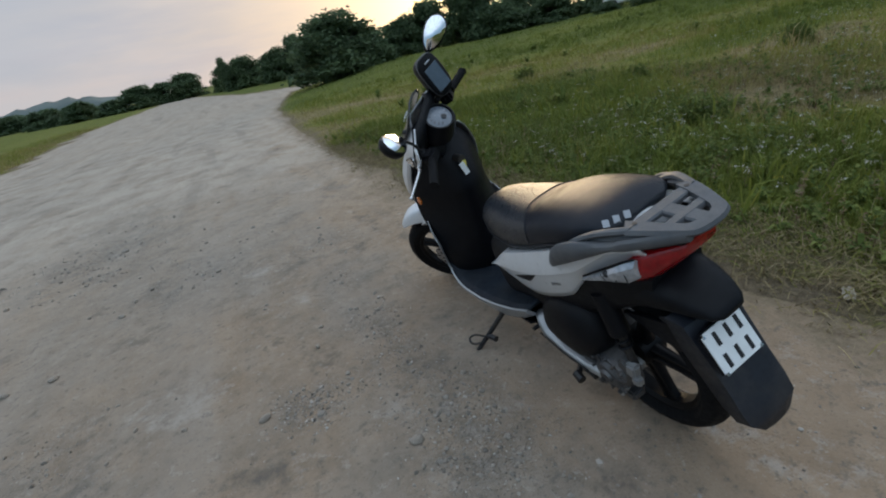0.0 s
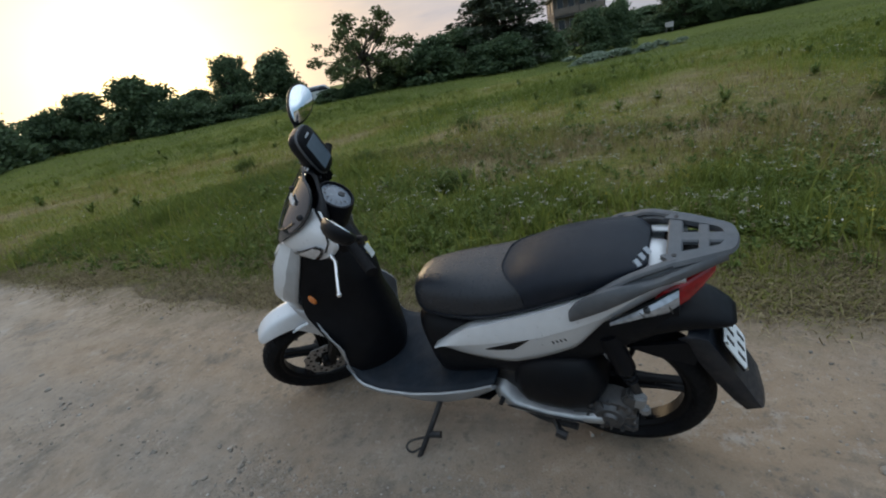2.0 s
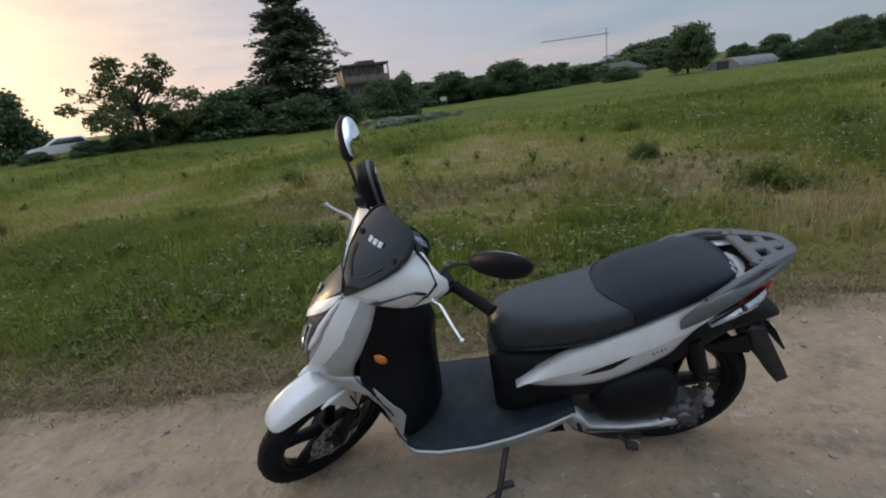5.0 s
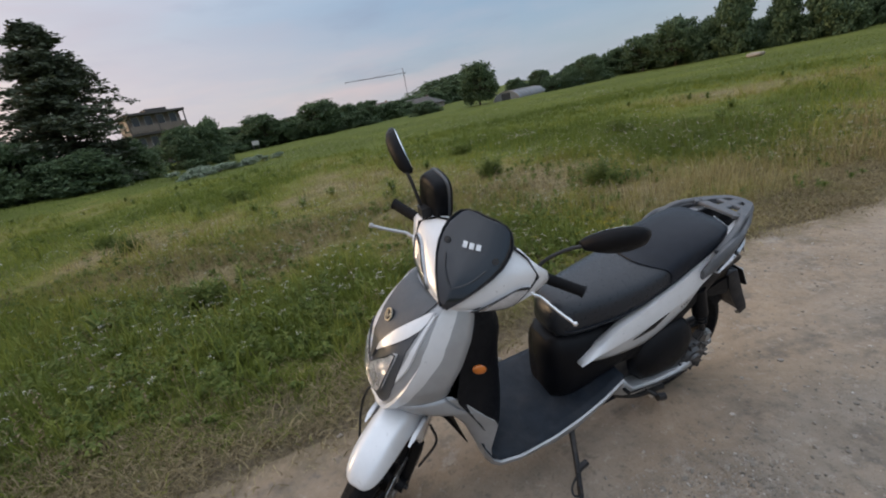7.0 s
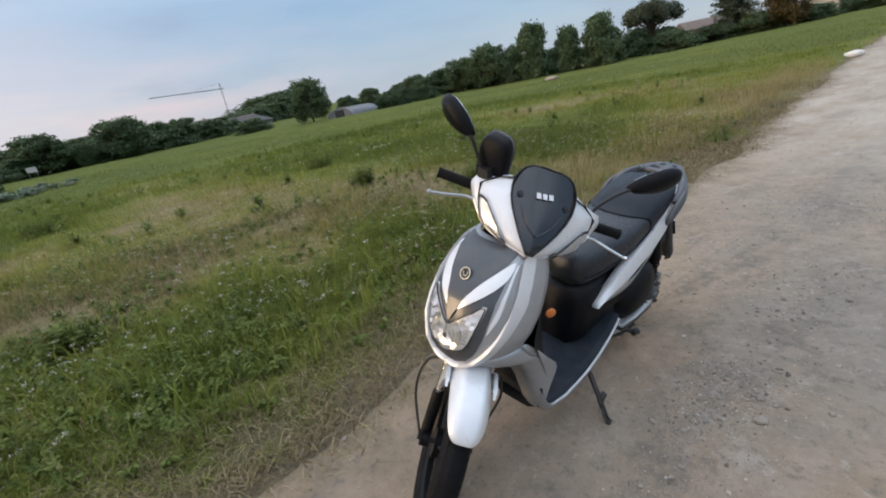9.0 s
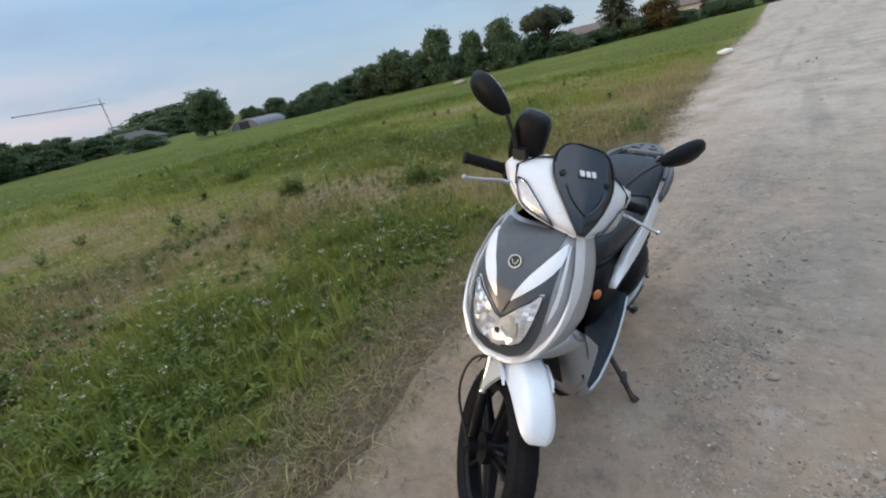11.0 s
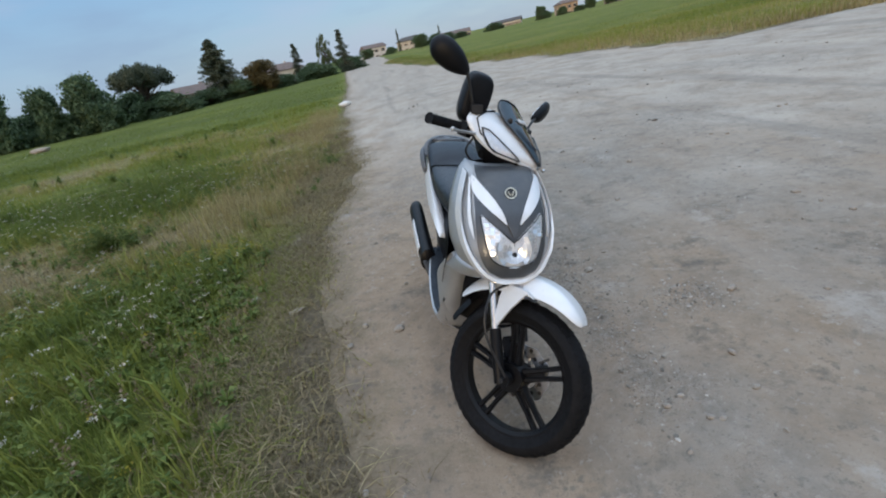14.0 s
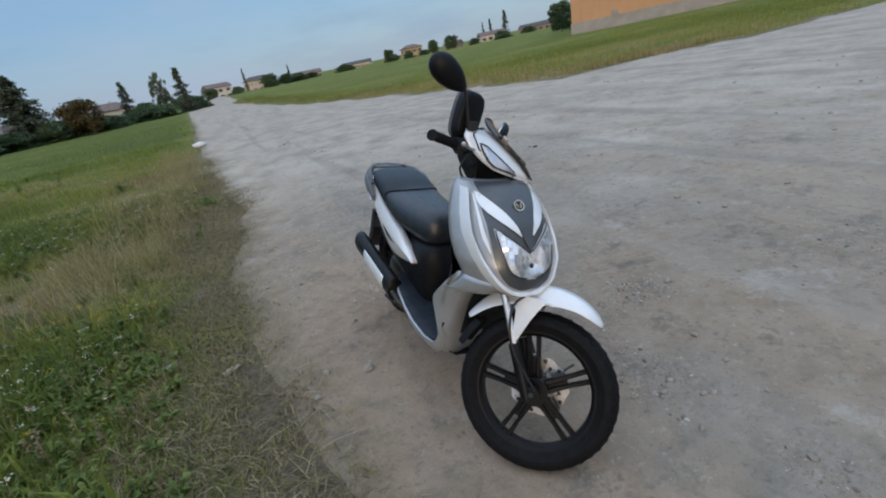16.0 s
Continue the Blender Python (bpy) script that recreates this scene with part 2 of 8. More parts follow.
def make_soil():
    m, nt, b = shader("meadow_floor")
    tone = maths(nt, "ADD", field(nt, "tone"), colour_ramp(nt, tex_noise(nt, 0.55, 6, 0.65), [(0.25, 0.0), (0.75, 0.5)]))
    tone = maths(nt, "ADD", tone, colour_ramp(nt, tex_noise(nt, 3.4, 6, 0.7), [(0.25, 0.0), (0.75, 0.5)]))
    c = colour_ramp(nt, maths(nt, "SUBTRACT", tone, 0.5), TONES)
    c = blend(nt, colour_ramp(nt, tex_noise(nt, 2.1, 6, 0.7), [(0.40, 0.0), (0.68, 0.5)]), c, (0.115, 0.105, 0.046))
    # near-black specks put the shade between grass clumps into the floor colour
    c = blend(nt, colour_ramp(nt, tex_noise(nt, 11, 5, 0.75), [(0.34, 0.75), (0.54, 0.0)]), c, (0.036, 0.044, 0.014))
    # trodden earth and thatch along the gravel
    add = maths(nt, "ADD", field(nt, "verge"), colour_ramp(nt, tex_noise(nt, 3.2, 5, 0.65), [(0.3, 0.0), (0.7, 0.7)]))
    earth = colour_ramp(nt, tex_noise(nt, 30, 5, 0.7), [(0.3, (0.120, 0.097, 0.063)), (0.7, (0.245, 0.196, 0.135))])
    c = blend(nt, colour_ramp(nt, add, [(0.55, 1.0), (0.98, 0.0)]), c, earth)
    nt.links.new(c, b.inputs["Base Color"])
    b.inputs["Roughness"].default_value = 0.95
    b.inputs["Specular IOR Level"].default_value = 0.1
    bump(nt, b, tex_noise(nt, 16, 6, 0.72), 1.0, 0.07)
    return m


def toned_blades(name, lift=1.0, spread=0.34, trans=0.22):
    """Grass whose blades follow the dryness of the turf that they stand in, each a little off it."""
    m, nt, b = shader(name)
    g = nt.nodes.new("ShaderNodeNewGeometry")
    t = maths(nt, "MULTIPLY_ADD", g.outputs["Random Per Island"], spread, field(nt, "tone"))
    c = colour_ramp(nt, maths(nt, "SUBTRACT", t, spread / 2), [(p, tuple(v * lift for v in q)) for p, q in TONES])
    nt.links.new(c, b.inputs["Base Color"])
    b.inputs["Roughness"].default_value = 0.7
    b.inputs["Specular IOR Level"].default_value = 0.25
    t = nt.nodes.new("ShaderNodeBsdfTranslucent")
    nt.links.new(c, t.inputs[0])
    mx = nt.nodes.new("ShaderNodeMixShader")
    mx.inputs[0].default_value = trans
    nt.links.new(b.outputs[0], mx.inputs[1])
    nt.links.new(t.outputs[0], mx.inputs[2])
    nt.links.new(mx.outputs[0], nt.nodes["Material Output"].inputs[0])
    return m


ROAD, SOIL = make_road(), make_soil()
BLADE = toned_blades("green_blades", 1.12)
BLADE_FAR = toned_blades("meadow_blades", 1.22, 0.40, 0.36)
STRAW = island_colours("dry_blades", [(0.0, (0.100, 0.078, 0.040)), (0.35, (0.180, 0.142, 0.076)), (0.75, (0.270, 0.215, 0.120)), (1.0, (0.370, 0.310, 0.185))], 0.8, trans=0.2)
STRAW_TALL = island_colours("tall_yellow_blades", [(0.0, (0.190, 0.155, 0.070)), (0.5, (0.310, 0.256, 0.120)), (1.0, (0.430, 0.365, 0.195))], 0.8, trans=0.3)
WEED = island_colours("weed_leaves", [(0.0, (0.070, 0.102, 0.022)), (0.6, (0.118, 0.160, 0.034)), (1.0, (0.200, 0.226, 0.062))], 0.7, trans=0.28)
WITHERED = island_colours("withered_stems", [(0.0, (0.105, 0.066, 0.036)), (0.6, (0.185, 0.130, 0.075)), (1.0, (0.300, 0.245, 0.165))], 0.8, trans=0.15)
UMBEL = island_colours("white_umbels", [(0.0, (0.30, 0.275, 0.21)), (0.6, (0.46, 0.435, 0.36)), (1.0, (0.62, 0.60, 0.53))], 0.8)
YELLOW = island_colours("yellow_heads", [(0.0, (0.30, 0.25, 0.03)), (1.0, (0.46, 0.38, 0.05))], 0.8)
LEAF = island_colours("broad_leaves", [(0.0, (0.048, 0.079, 0.044)), (0.5, (0.088, 0.133, 0.068)), (1.0, (0.134, 0.182, 0.090))], 0.7, (0.35, (0.112, 0.150, 0.060), 0.45), trans=0.28)
LEAF_PALE = island_colours("pale_leaves", [(0.0, (0.062, 0.082, 0.030)), (1.0, (0.125, 0.145, 0.058))], 0.75, trans=0.25)
LEAF_BROWN = island_colours("brown_leaves", [(0.0, (0.070, 0.055, 0.022)), (1.0, (0.130, 0.100, 0.040))], 0.75, trans=0.2)
NEEDLE = island_colours("needles", [(0.0, (0.052, 0.066, 0.046)), (1.0, (0.124, 0.144, 0.094))], 0.8, trans=0.1)
SILVERY = island_colours("umbel_patch_leaves", [(0.0, (0.13, 0.18, 0.11)), (0.6, (0.21, 0.26, 0.18)), (1.0, (0.34, 0.37, 0.30))], 0.8)
BARK = surface("bark", (0.075, 0.060, 0.045), 0.9, vary=0.35, scale=6, grain=0.6, grain_scale=30)
STONE = surface("road_stone", (0.27, 0.235, 0.195), 0.9, vary=0.25, scale=25, grain=0.5, grain_scale=120)

# ---- helpers for meshes ----
def mesh_object(name, verts, faces, material, parent=None, smooth=False):
    me = bpy.data.meshes.new(name)
    me.from_pydata([tuple(v) for v in verts], [], [tuple(f) for f in faces])
    me.materials.append(material)
    if smooth:
        me.polygons.foreach_set("use_smooth", [True] * len(me.polygons))
    me.update()
    ob = new(name, me)
    ob.parent = parent
    return ob


def part(name, bm, material, parent, label="", smooth=35.0, subsurf=0, solid=0.0, bevel=0.0):
    """One mesh object under a thing or a part."""
    bmesh.ops.recalc_face_normals(bm, faces=bm.faces[:])
    me = bpy.data.meshes.new(name)
    bm.to_mesh(me)
    bm.free()
    me.materials.append(material)
    me.polygons.foreach_set("use_smooth", [True] * len(me.polygons))
    if smooth < 180 and not subsurf:
        me.set_sharp_from_angle(angle=radians(smooth))
    ob = new(name, me)
    ob.parent = parent
    if solid:
        md = ob.modifiers.new("thickness", "SOLIDIFY")
        md.thickness, md.offset = solid, -1
    if bevel:
        md = ob.modifiers.new("edges", "BEVEL")
        md.width, md.segments, md.limit_method, md.angle_limit = bevel, 2, "ANGLE", radians(40)
    if subsurf:
        md = ob.modifiers.new("round", "SUBSURF")
        md.levels = md.render_levels = subsurf
    if label:
        tagged(ob, label)
    return ob


def lerp_table(rows, t):
    """Linear look-up in rows of (key, value...)."""
    if t <= rows[0][0]:
        return rows[0][1:]
    for a, b in zip(rows, rows[1:]):
        if t <= b[0]:
            k = (t - a[0]) / (b[0] - a[0])
            return tuple(p + k * (q - p) for p, q in zip(a[1:], b[1:]))
    return rows[-1][1:]


# ---- ground and road ----
RIGHT_EDGE = [(-400, 20.0), (-95, 5.6), (-40, 2.6), (-17, 1.62), (-12, 1.2), (-7, 0.92), (-5, 0.84), (-2.3, 0.72), (-1.1, 0.78), (-0.1, 0.74), (0.6, 0.72), (1.4, 0.50), (2.2, 0.58), (3.0, 0.50), (4, 0.44), (6.3, 0.44), (10.8, 0.52), (16, 0.9), (25, 1.6), (35, 3.1), (47, 5.4), (52, 9.0), (56, 16.0), (60, 30.0), (110, 110.0), (400, 400.0)]
LEFT_EDGE = [(-400, -6.0), (-120, -4.5), (-87, -2.4), (-40, -6.0), (-27, -7.9), (-16, -8.8), (-10.5, -10.0), (-8.6, -17.0), (-8.0, -26.0), (4, -26.0), (6, -19.0), (9, -14.0), (14, -12.2), (30, -12.0), (55, -15.6), (93, -16.6), (160, -15.0), (400, -12.0)]
np_re = np.array(RIGHT_EDGE)
np_le = np.array(LEFT_EDGE)


def edge_distance(x, y):
    """Roughly how far (x, y) lies outside the gravel (negative on it)."""
    r = np.interp(y, np_re[:, 0], np_re[:, 1])
    y2 = y + 0.40 * np.sin(0.8 * x) + 0.25 * np.sin(2.1 * x + 1)
    l = np.interp(y2, np_le[:, 0], np_le[:, 1]) + 0.45 * np.sin(0.9 * y) + 0.25 * np.sin(2.3 * y + 1)
    d = np.maximum(x - r, l - x)
    # grass wedge where a side track leaves the road
    wl = np.interp(y, [59.5, 67, 75.6, 100, 150, 400], [8.3, 5.7, 2.5, 0.2, -6.0, -30.0])
    wedge = np.minimum((x - wl) * 0.6, y - 59.5)
    return np.maximum(d, wedge)


def waves(x, y, freq, seed):
    r = np.random.RandomState(seed)
    z = np.zeros_like(x)
    for k in range(7):
        a, p, f = r.uniform(0, 6.28), r.uniform(0, 6.28), freq * r.uniform(0.6, 1.7)
        z += np.sin(f * (x * math.cos(a) + y * math.sin(a)) + p)
    return z / 7


def ragged(x, y):
    """How far tongues of turf reach out over the gravel, or bays of gravel in."""
    return waves(x, y, 9, 8) * 0.08 + waves(x, y, 3, 9) * 0.15 + waves(x, y, 1.2, 10) * 0.16


def bare_gap(x, y):
    """How much nearer to the gravel the turf begins away from the trampled stretch round the scooter."""
    return 0.30 * np.clip((-y - 2.2) / 1.8, 0, 1) + 0.22 * np.clip((y - 3.2) / 1.8, 0, 1)


def meadow_rise(x, y):
    """The meadow climbs gently towards the trees beside the road's far end."""
    x, y = np.asarray(x, float), np.asarray(y, float)
    up = np.clip((np.hypot(x, y) - 14) / 28, 0, 1) * np.clip((y - 2) / 20, 0, 1)
    beside = np.clip((x - np.interp(y, np_re[:, 0], np_re[:, 1])) / 8, 0, 1)
    return 0.95 * up * up * (3 - 2 * up) * beside


def ground_z(x, y):
    x, y = np.asarray(x, float), np.asarray(y, float)
    r = np.hypot(x, y)
    d = edge_distance(x, y)
    z = 0.022 * np.maximum(0, r - 40) - 0.0002 * np.maximum(0, r - 300)
    # the front wheel stands in a shallow dip
    z = z - 0.045 * np.exp(-(((x + 0.2) / 0.55) ** 2) - ((y - 1.35) / 0.5) ** 2)
    z = z + waves(x, y, 1.1, 1) * 0.006 * np.clip(2 - r / 8, 0, 1) + waves(x, y, 7.0, 2) * 0.002 * np.clip(1.5 - r / 5, 0, 1)
    g = np.clip((d + ragged(x, y) - 0.05) / 0.8, 0, 1)
    z = z + g * (0.03 + waves(x, y, 1.4, 3) * 0.05 + waves(x, y, 5.5, 4) * 0.02)
    z = z + meadow_rise(x, y)
    return z + np.clip(d / 12, 0, 1) * waves(x, y, 0.35, 5) * 0.12


def spots(x, y, rows):
    """The sum of soft round spots: rows of (x, y, radius, strength)."""
    z = np.zeros_like(np.asarray(x, float))
    for px, py, pr, k in rows:
        z = z + k * np.exp(-((x - px) ** 2 + (y - py) ** 2) / (pr * pr))
    return z


DRY_SPOTS = [(8.8, 4.4, 1.5, 0.34), (5.5, 3.5, 0.8, 0.36), (4.5, 2.4, 0.7, 0.36), (6.2, 1.5, 0.8, 0.30), (9.5, 1.0, 1.6, 0.14), (3.0, -2.2, 1.4, 0.35), (2.2, -6.0, 1.6, 0.40), (2.6, -10.0, 2.0, 0.40), (5.2, -3.0, 1.0, 0.3), (7.2, 8.5, 1.8, 0.3), (4.6, 2.7, 0.6, 0.15), (3.5, 1.8, 0.45, 0.2), (4.4, 1.2, 0.5, 0.15),
             (4.0, 7.0, 1.6, -0.18), (3.0, 5.0, 1.3, -0.15), (2.6, 1.2, 0.8, -0.22), (2.4, -0.6, 0.7, -0.2), (7.0, -1.5, 1.6, -0.2), (12.0, -6.0, 4.0, -0.2), (6.0, -7.0, 2.4, -0.2), (20.0, -16.0, 8.0, -0.20), (14.0, 6.0, 3.0, -0.15)]
GRIT_SPOTS = [(-0.62, 1.35, 0.22, 0.9), (-0.66, 0.95, 0.20, 0.9), (-0.60, 0.50, 0.20, 0.9), (-0.70, 0.0, 0.22, 0.8), (-0.62, 0.22, 0.22, 0.7), (-0.68, -0.55, 0.26, 0.8), (-0.69, -1.0, 0.26, 0.8), (-1.17, 0.84, 0.15, 1.0), (-1.05, 0.80, 0.14, 0.8), (-0.62, 1.9, 0.24, 0.7), (-0.66, 2.6, 0.3, 0.6), (-1.9, -0.2, 0.4, 0.6), (-2.3, 1.1, 0.5, 0.7), (-1.6, -1.6, 0.5, 0.6), (-0.8, -2.6, 0.5, 0.6), (-3.0, -2.6, 0.7, 0.6), (-1.7, 2.9, 0.6, 0.7), (-2.8, 4.4, 0.8, 0.6)]


def dryness(x, y):
    """How dry the turf is: 0 fresh green, 1 bleached."""
    far = np.clip((np.hypot(x, y) - 12) / 25, 0, 1)
    t = 0.44 + 0.50 * waves(x, y, 0.34, 301) * (1 - 0.4 * far) + 0.42 * waves(x, y, 1.2, 302) * (1 - far) + 0.25 * waves(x, y, 4.2, 303) * (1 - far)
    t = t + spots(x, y, DRY_SPOTS) - 0.32 * far + 0.22 * np.clip((-x - 6) / 4, 0, 1)
    return np.clip(t + 0.25 * np.clip(1 - edge_distance(x, y) / 1.1, 0, 1), 0, 1)


def gritty(x, y):
    """How much loose grit lies on the road."""
    drift = 0.75 * np.clip(waves(x, y * 0.35, 1.6, 311) * 2.2 + 0.5 * waves(x, y, 5.5, 312) - 0.25, 0, 1)
    return np.clip(drift * np.clip((np.hypot(x + 0.6, y - 0.6) - 1.0) / 1.5, 0, 1) + spots(x, y, GRIT_SPOTS) * np.clip(0.9 + 1.3 * waves(x, y, 9, 313), 0.1, 1.4), 0, 1)


def paleness(x, y):
    """How pale the road is: rising with distance from the scooter, most in the wide yard and along the far road, plus a
    few spots.
    """
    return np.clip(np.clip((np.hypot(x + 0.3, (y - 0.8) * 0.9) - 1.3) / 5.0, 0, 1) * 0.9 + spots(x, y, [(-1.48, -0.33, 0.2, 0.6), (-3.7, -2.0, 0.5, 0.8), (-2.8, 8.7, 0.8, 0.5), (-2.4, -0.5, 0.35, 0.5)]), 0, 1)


def carry(ob, name, values):
    """Store one value a point on a mesh."""
    at = ob.data.attributes.new(name, "FLOAT", "POINT")
    at.data.foreach_set("value", np.asarray(values, np.float32).reshape(-1))


def graded(lo, hi, fine, ratio, far):
    """Steps of fine size between lo and hi that widen outwards to far."""
    s = list(np.arange(lo, hi, fine))
    step, a = fine, s[-1]
    while a < far:
        step *= ratio
        a += step
        s.append(a)
    step, a = fine, s[0]
    out = []
    while a > -far:
        step *= ratio
        a -= step
        out.append(a)
    return np.array(out[::-1] + s)


GX, GY = graded(-3.2, 3.4, 0.055, 1.085, 3500), graded(-4.2, 5.2, 0.06, 1.085, 3500)
gx, gy = np.meshgrid(GX, GY)
gz = ground_z(gx, gy)
gd = edge_distance(gx, gy)
rough_edge = gd + ragged(gx, gy)
nx, ny = len(GX), len(GY)
idx = np.arange(nx * ny).reshape(ny, nx)
quads = np.stack([idx[:-1, :-1], idx[:-1, 1:], idx[1:, 1:], idx[1:, :-1]], -1).reshape(-1, 4)
ground = mesh_object("ground", np.stack([gx, gy, gz], -1).reshape(-1, 3), quads.tolist(), SOIL, smooth=True)
carry(ground, "verge", np.clip(rough_edge + bare_gap(gx, gy), -2, 6))
carry(ground, "tone", dryness(gx, gy))
tagged(ground, "grassy meadow ground with dry and green patches", "ground", kind="structure")
# gravel sheet, whose ragged edge dives under the turf
rz = gz + np.where(rough_edge < 0, 0.008, 0.008 - 0.25 * rough_edge)
keep = (rough_edge.reshape(-1)[quads].min(1) < 0.30)
used = np.unique(quads[keep])
remap = -np.ones(nx * ny, int)
remap[used] = np.arange(len(used))
road = mesh_object("road", np.stack([gx, gy, rz], -1).reshape(-1, 3)[used], remap[quads[keep]].tolist(), ROAD, smooth=True)
carry(road, "verge", np.clip(rough_edge, -4, 6).reshape(-1)[used])
carry(road, "grit", gritty(gx, gy).reshape(-1)[used])
carry(road, "paled", paleness(gx, gy).reshape(-1)[used])
tagged(road, "unpaved road of packed grey-brown gravel and dust", "road", kind="structure")

# ---- trees and far things ----
def leaf_cloud(centres, radii, count, size, rng, flat=1.0, droop=0.0):
    """Small loose leaf quads around clump centres."""
    n = len(centres)
    w = np.array([r[0] * r[1] * r[2] for r in radii]) ** (2 / 3)
    pick = rng.choice(n, count, p=w / w.sum())
    c, r = np.array(centres)[pick], np.array(radii)[pick]
    u = rng.normal(size=(count, 3))
    u /= np.linalg.norm(u, axis=1, keepdims=True)
    rad = np.clip(rng.normal(0.78, 0.24, (count, 1)), 0.15, 1.5)
    p = c + u * rad * r
    a = rng.normal(size=(count, 3))
    a /= np.linalg.norm(a, axis=1, keepdims=True)
    b = np.cross(a, rng.normal(size=(count, 3)))
    b /= np.linalg.norm(b, axis=1, keepdims=True)
    a[:, 2] *= flat
    s = size * rng.uniform(0.55, 1.5, (count, 1))
    v = np.stack([p - a * s, p + b * s * 0.55, p + a * s * 1.05, p - b * s * 0.5], 1).reshape(-1, 3)
    f = np.arange(count * 4).reshape(-1, 4)
    return v, f


def limb(bm, pts, r0, r1, n=6):
    """A tapered branch along pts."""
    rings = []
    for k, p in enumerate(pts):
        p = Vector(p)
        d = (Vector(pts[min(k + 1, len(pts) - 1)]) - Vector(pts[max(k - 1, 0)])).normalized()
        s = d.orthogonal().normalized()
        t = d.cross(s)
        r = r0 + (r1 - r0) * k / (len(pts) - 1)
        rings.append([bm.verts.new(p + (s * math.cos(a) + t * math.sin(a)) * r) for a in (2 * math.pi * i / n for i in range(n))])
    for A, B in zip(rings, rings[1:]):
        for i in range(n):
            bm.faces.new((A[i], A[(i + 1) % n], B[(i + 1) % n], B[i]))
    bm.faces.new(rings[0][::-1])
    bm.faces.new(rings[-1])


def tree_from(clumps, radii, trunk_h, trunk_r, leaves, size, mat, rng, flat=1.0, label="", base_r=None):
    """A unit-height tree: trunk with limbs that reach the clumps, and a crown of leaves."""
    ob = new("tree")
    bm = bmesh.new()
    limb(bm, [(0, 0, -0.03), (0.005, 0.0, trunk_h * 0.5), (rng.uniform(-0.02, 0.02), rng.uniform(-0.02, 0.02), trunk_h)], trunk_r, trunk_r * 0.55, 8)
    for c in clumps:
        start = Vector((0, 0, trunk_h * rng.uniform(0.55, 1.0)))
        c = Vector(c)
        m = start.lerp(c, 0.5) + Vector((rng.uniform(-0.02, 0.02), rng.uniform(-0.02, 0.02), rng.uniform(-0.03, 0.01)))
        limb(bm, [start, m, c], trunk_r * 0.42, trunk_r * 0.12, 5)
    part("trunk", bm, BARK, ob)
    v, f = leaf_cloud(clumps, radii, leaves, size, rng, flat)
    mesh_object("crown", v, f.tolist(), mat, ob)
    tagged(ob, label, "tree")
    return ob


def crown_clumps(rng, n, zlo, zhi, width, shape):
    """Clump centres within an outline: shape(h) gives the half width at the height share h."""
    cs, rs = [], []
    for k in range(n):
        h = rng.uniform(0, 1)
        a, q = rng.uniform(0, 6.28), math.sqrt(rng.uniform(0, 1))
        w = shape(h) * width
        cs.append((math.cos(a) * q * w, math.sin(a) * q * w, zlo + (zhi - zlo) * h))
        r = width * rng.uniform(0.14, 0.36)
        rs.append((r, r, r * rng.uniform(0.6, 0.9)))
    return cs, rs


def broad(seed, mat=None, label="round-crowned broadleaf tree at the far edge of the meadow"):
    rng = np.random.RandomState(seed)
    cs, rs = crown_clumps(rng, 110, 0.12, 0.86, 0.40, lambda h: 0.55 + 0.9 * math.sin(math.pi * min(1, h * 0.85 + 0.1)) * 0.55)
    return tree_from(cs, rs, 0.36, 0.026, 11000, 0.023, mat or LEAF, rng, label=label)


def bushy(seed, mat=None, label="dense dark shrubby tree leafy down to the ground"):
    rng = np.random.RandomState(seed)
    cs, rs = crown_clumps(rng, 95, 0.02, 0.86, 0.50, lambda h: 0.95 - 0.55 * h * h)
    return tree_from(cs, rs, 0.30, 0.024, 13000, 0.026, mat or LEAF, rng, label=label)


def airy(seed):
    rng = np.random.RandomState(seed)
    cs, rs = [], []
    for k in range(60):
        a, h = rng.uniform(0, 6.28), rng.uniform(0.16, 0.95)
        w = 0.62 * math.sin(math.pi * (0.25 + 0.62 * h)) * rng.uniform(0.2, 1.0)
        cs.append((math.cos(a) * w, math.sin(a) * w, h))
        r = rng.uniform(0.05, 0.115)
        rs.append((r, r, r * 0.8))
    return tree_from(cs, rs, 0.55, 0.024, 6500, 0.019, LEAF_PALE, rng, label="open-crowned tree with thin foliage against the bright sky")


def conifer(seed, label="tall dark conifer with ragged drooping boughs", width=0.225, boughs=230, leaves=30000):
    rng = np.random.RandomState(seed)
    ob = new("tree")
    bm = bmesh.new()
    limb(bm, [(0, 0, -0.03), (0.004, 0, 0.5), (0, 0, 0.99)], 0.018, 0.003, 8)
    cs, rs = [], []
    for k in range(boughs):
        h = rng.uniform(0.03, 0.985)
        a = rng.uniform(0, 6.28)
        reach = width * min(1.0, 1.65 * (1.03 - h)) ** 0.75 * rng.uniform(0.45, 1.12)
        out = Vector((math.cos(a), math.sin(a), 0))
        line = [Vector((0, 0, h)) + out * reach * q + Vector((0, 0, 0.020 * q - 0.055 * q * q)) * (reach / width) for q in (0, 0.5, 1.0)]
        limb(bm, line, 0.0045, 0.0012, 4)
        for q in (0.35, 0.6, 0.82, 1.0):
            c = line[0].lerp(line[1], q * 2) if q < 0.5 else line[1].lerp(line[2], q * 2 - 1)
            r = 0.040 - 0.019 * q
            cs.append((c.x, c.y, c.z + rng.normal(0, 0.010)))
            rs.append((r, r, r * 0.95))
    part("trunk", bm, BARK, ob)
    v, f = leaf_cloud(cs, rs, leaves, 0.0105, rng, 0.6)
    mesh_object("crown", v, f.tolist(), NEEDLE, ob)
    return tagged(ob, label, "tree")


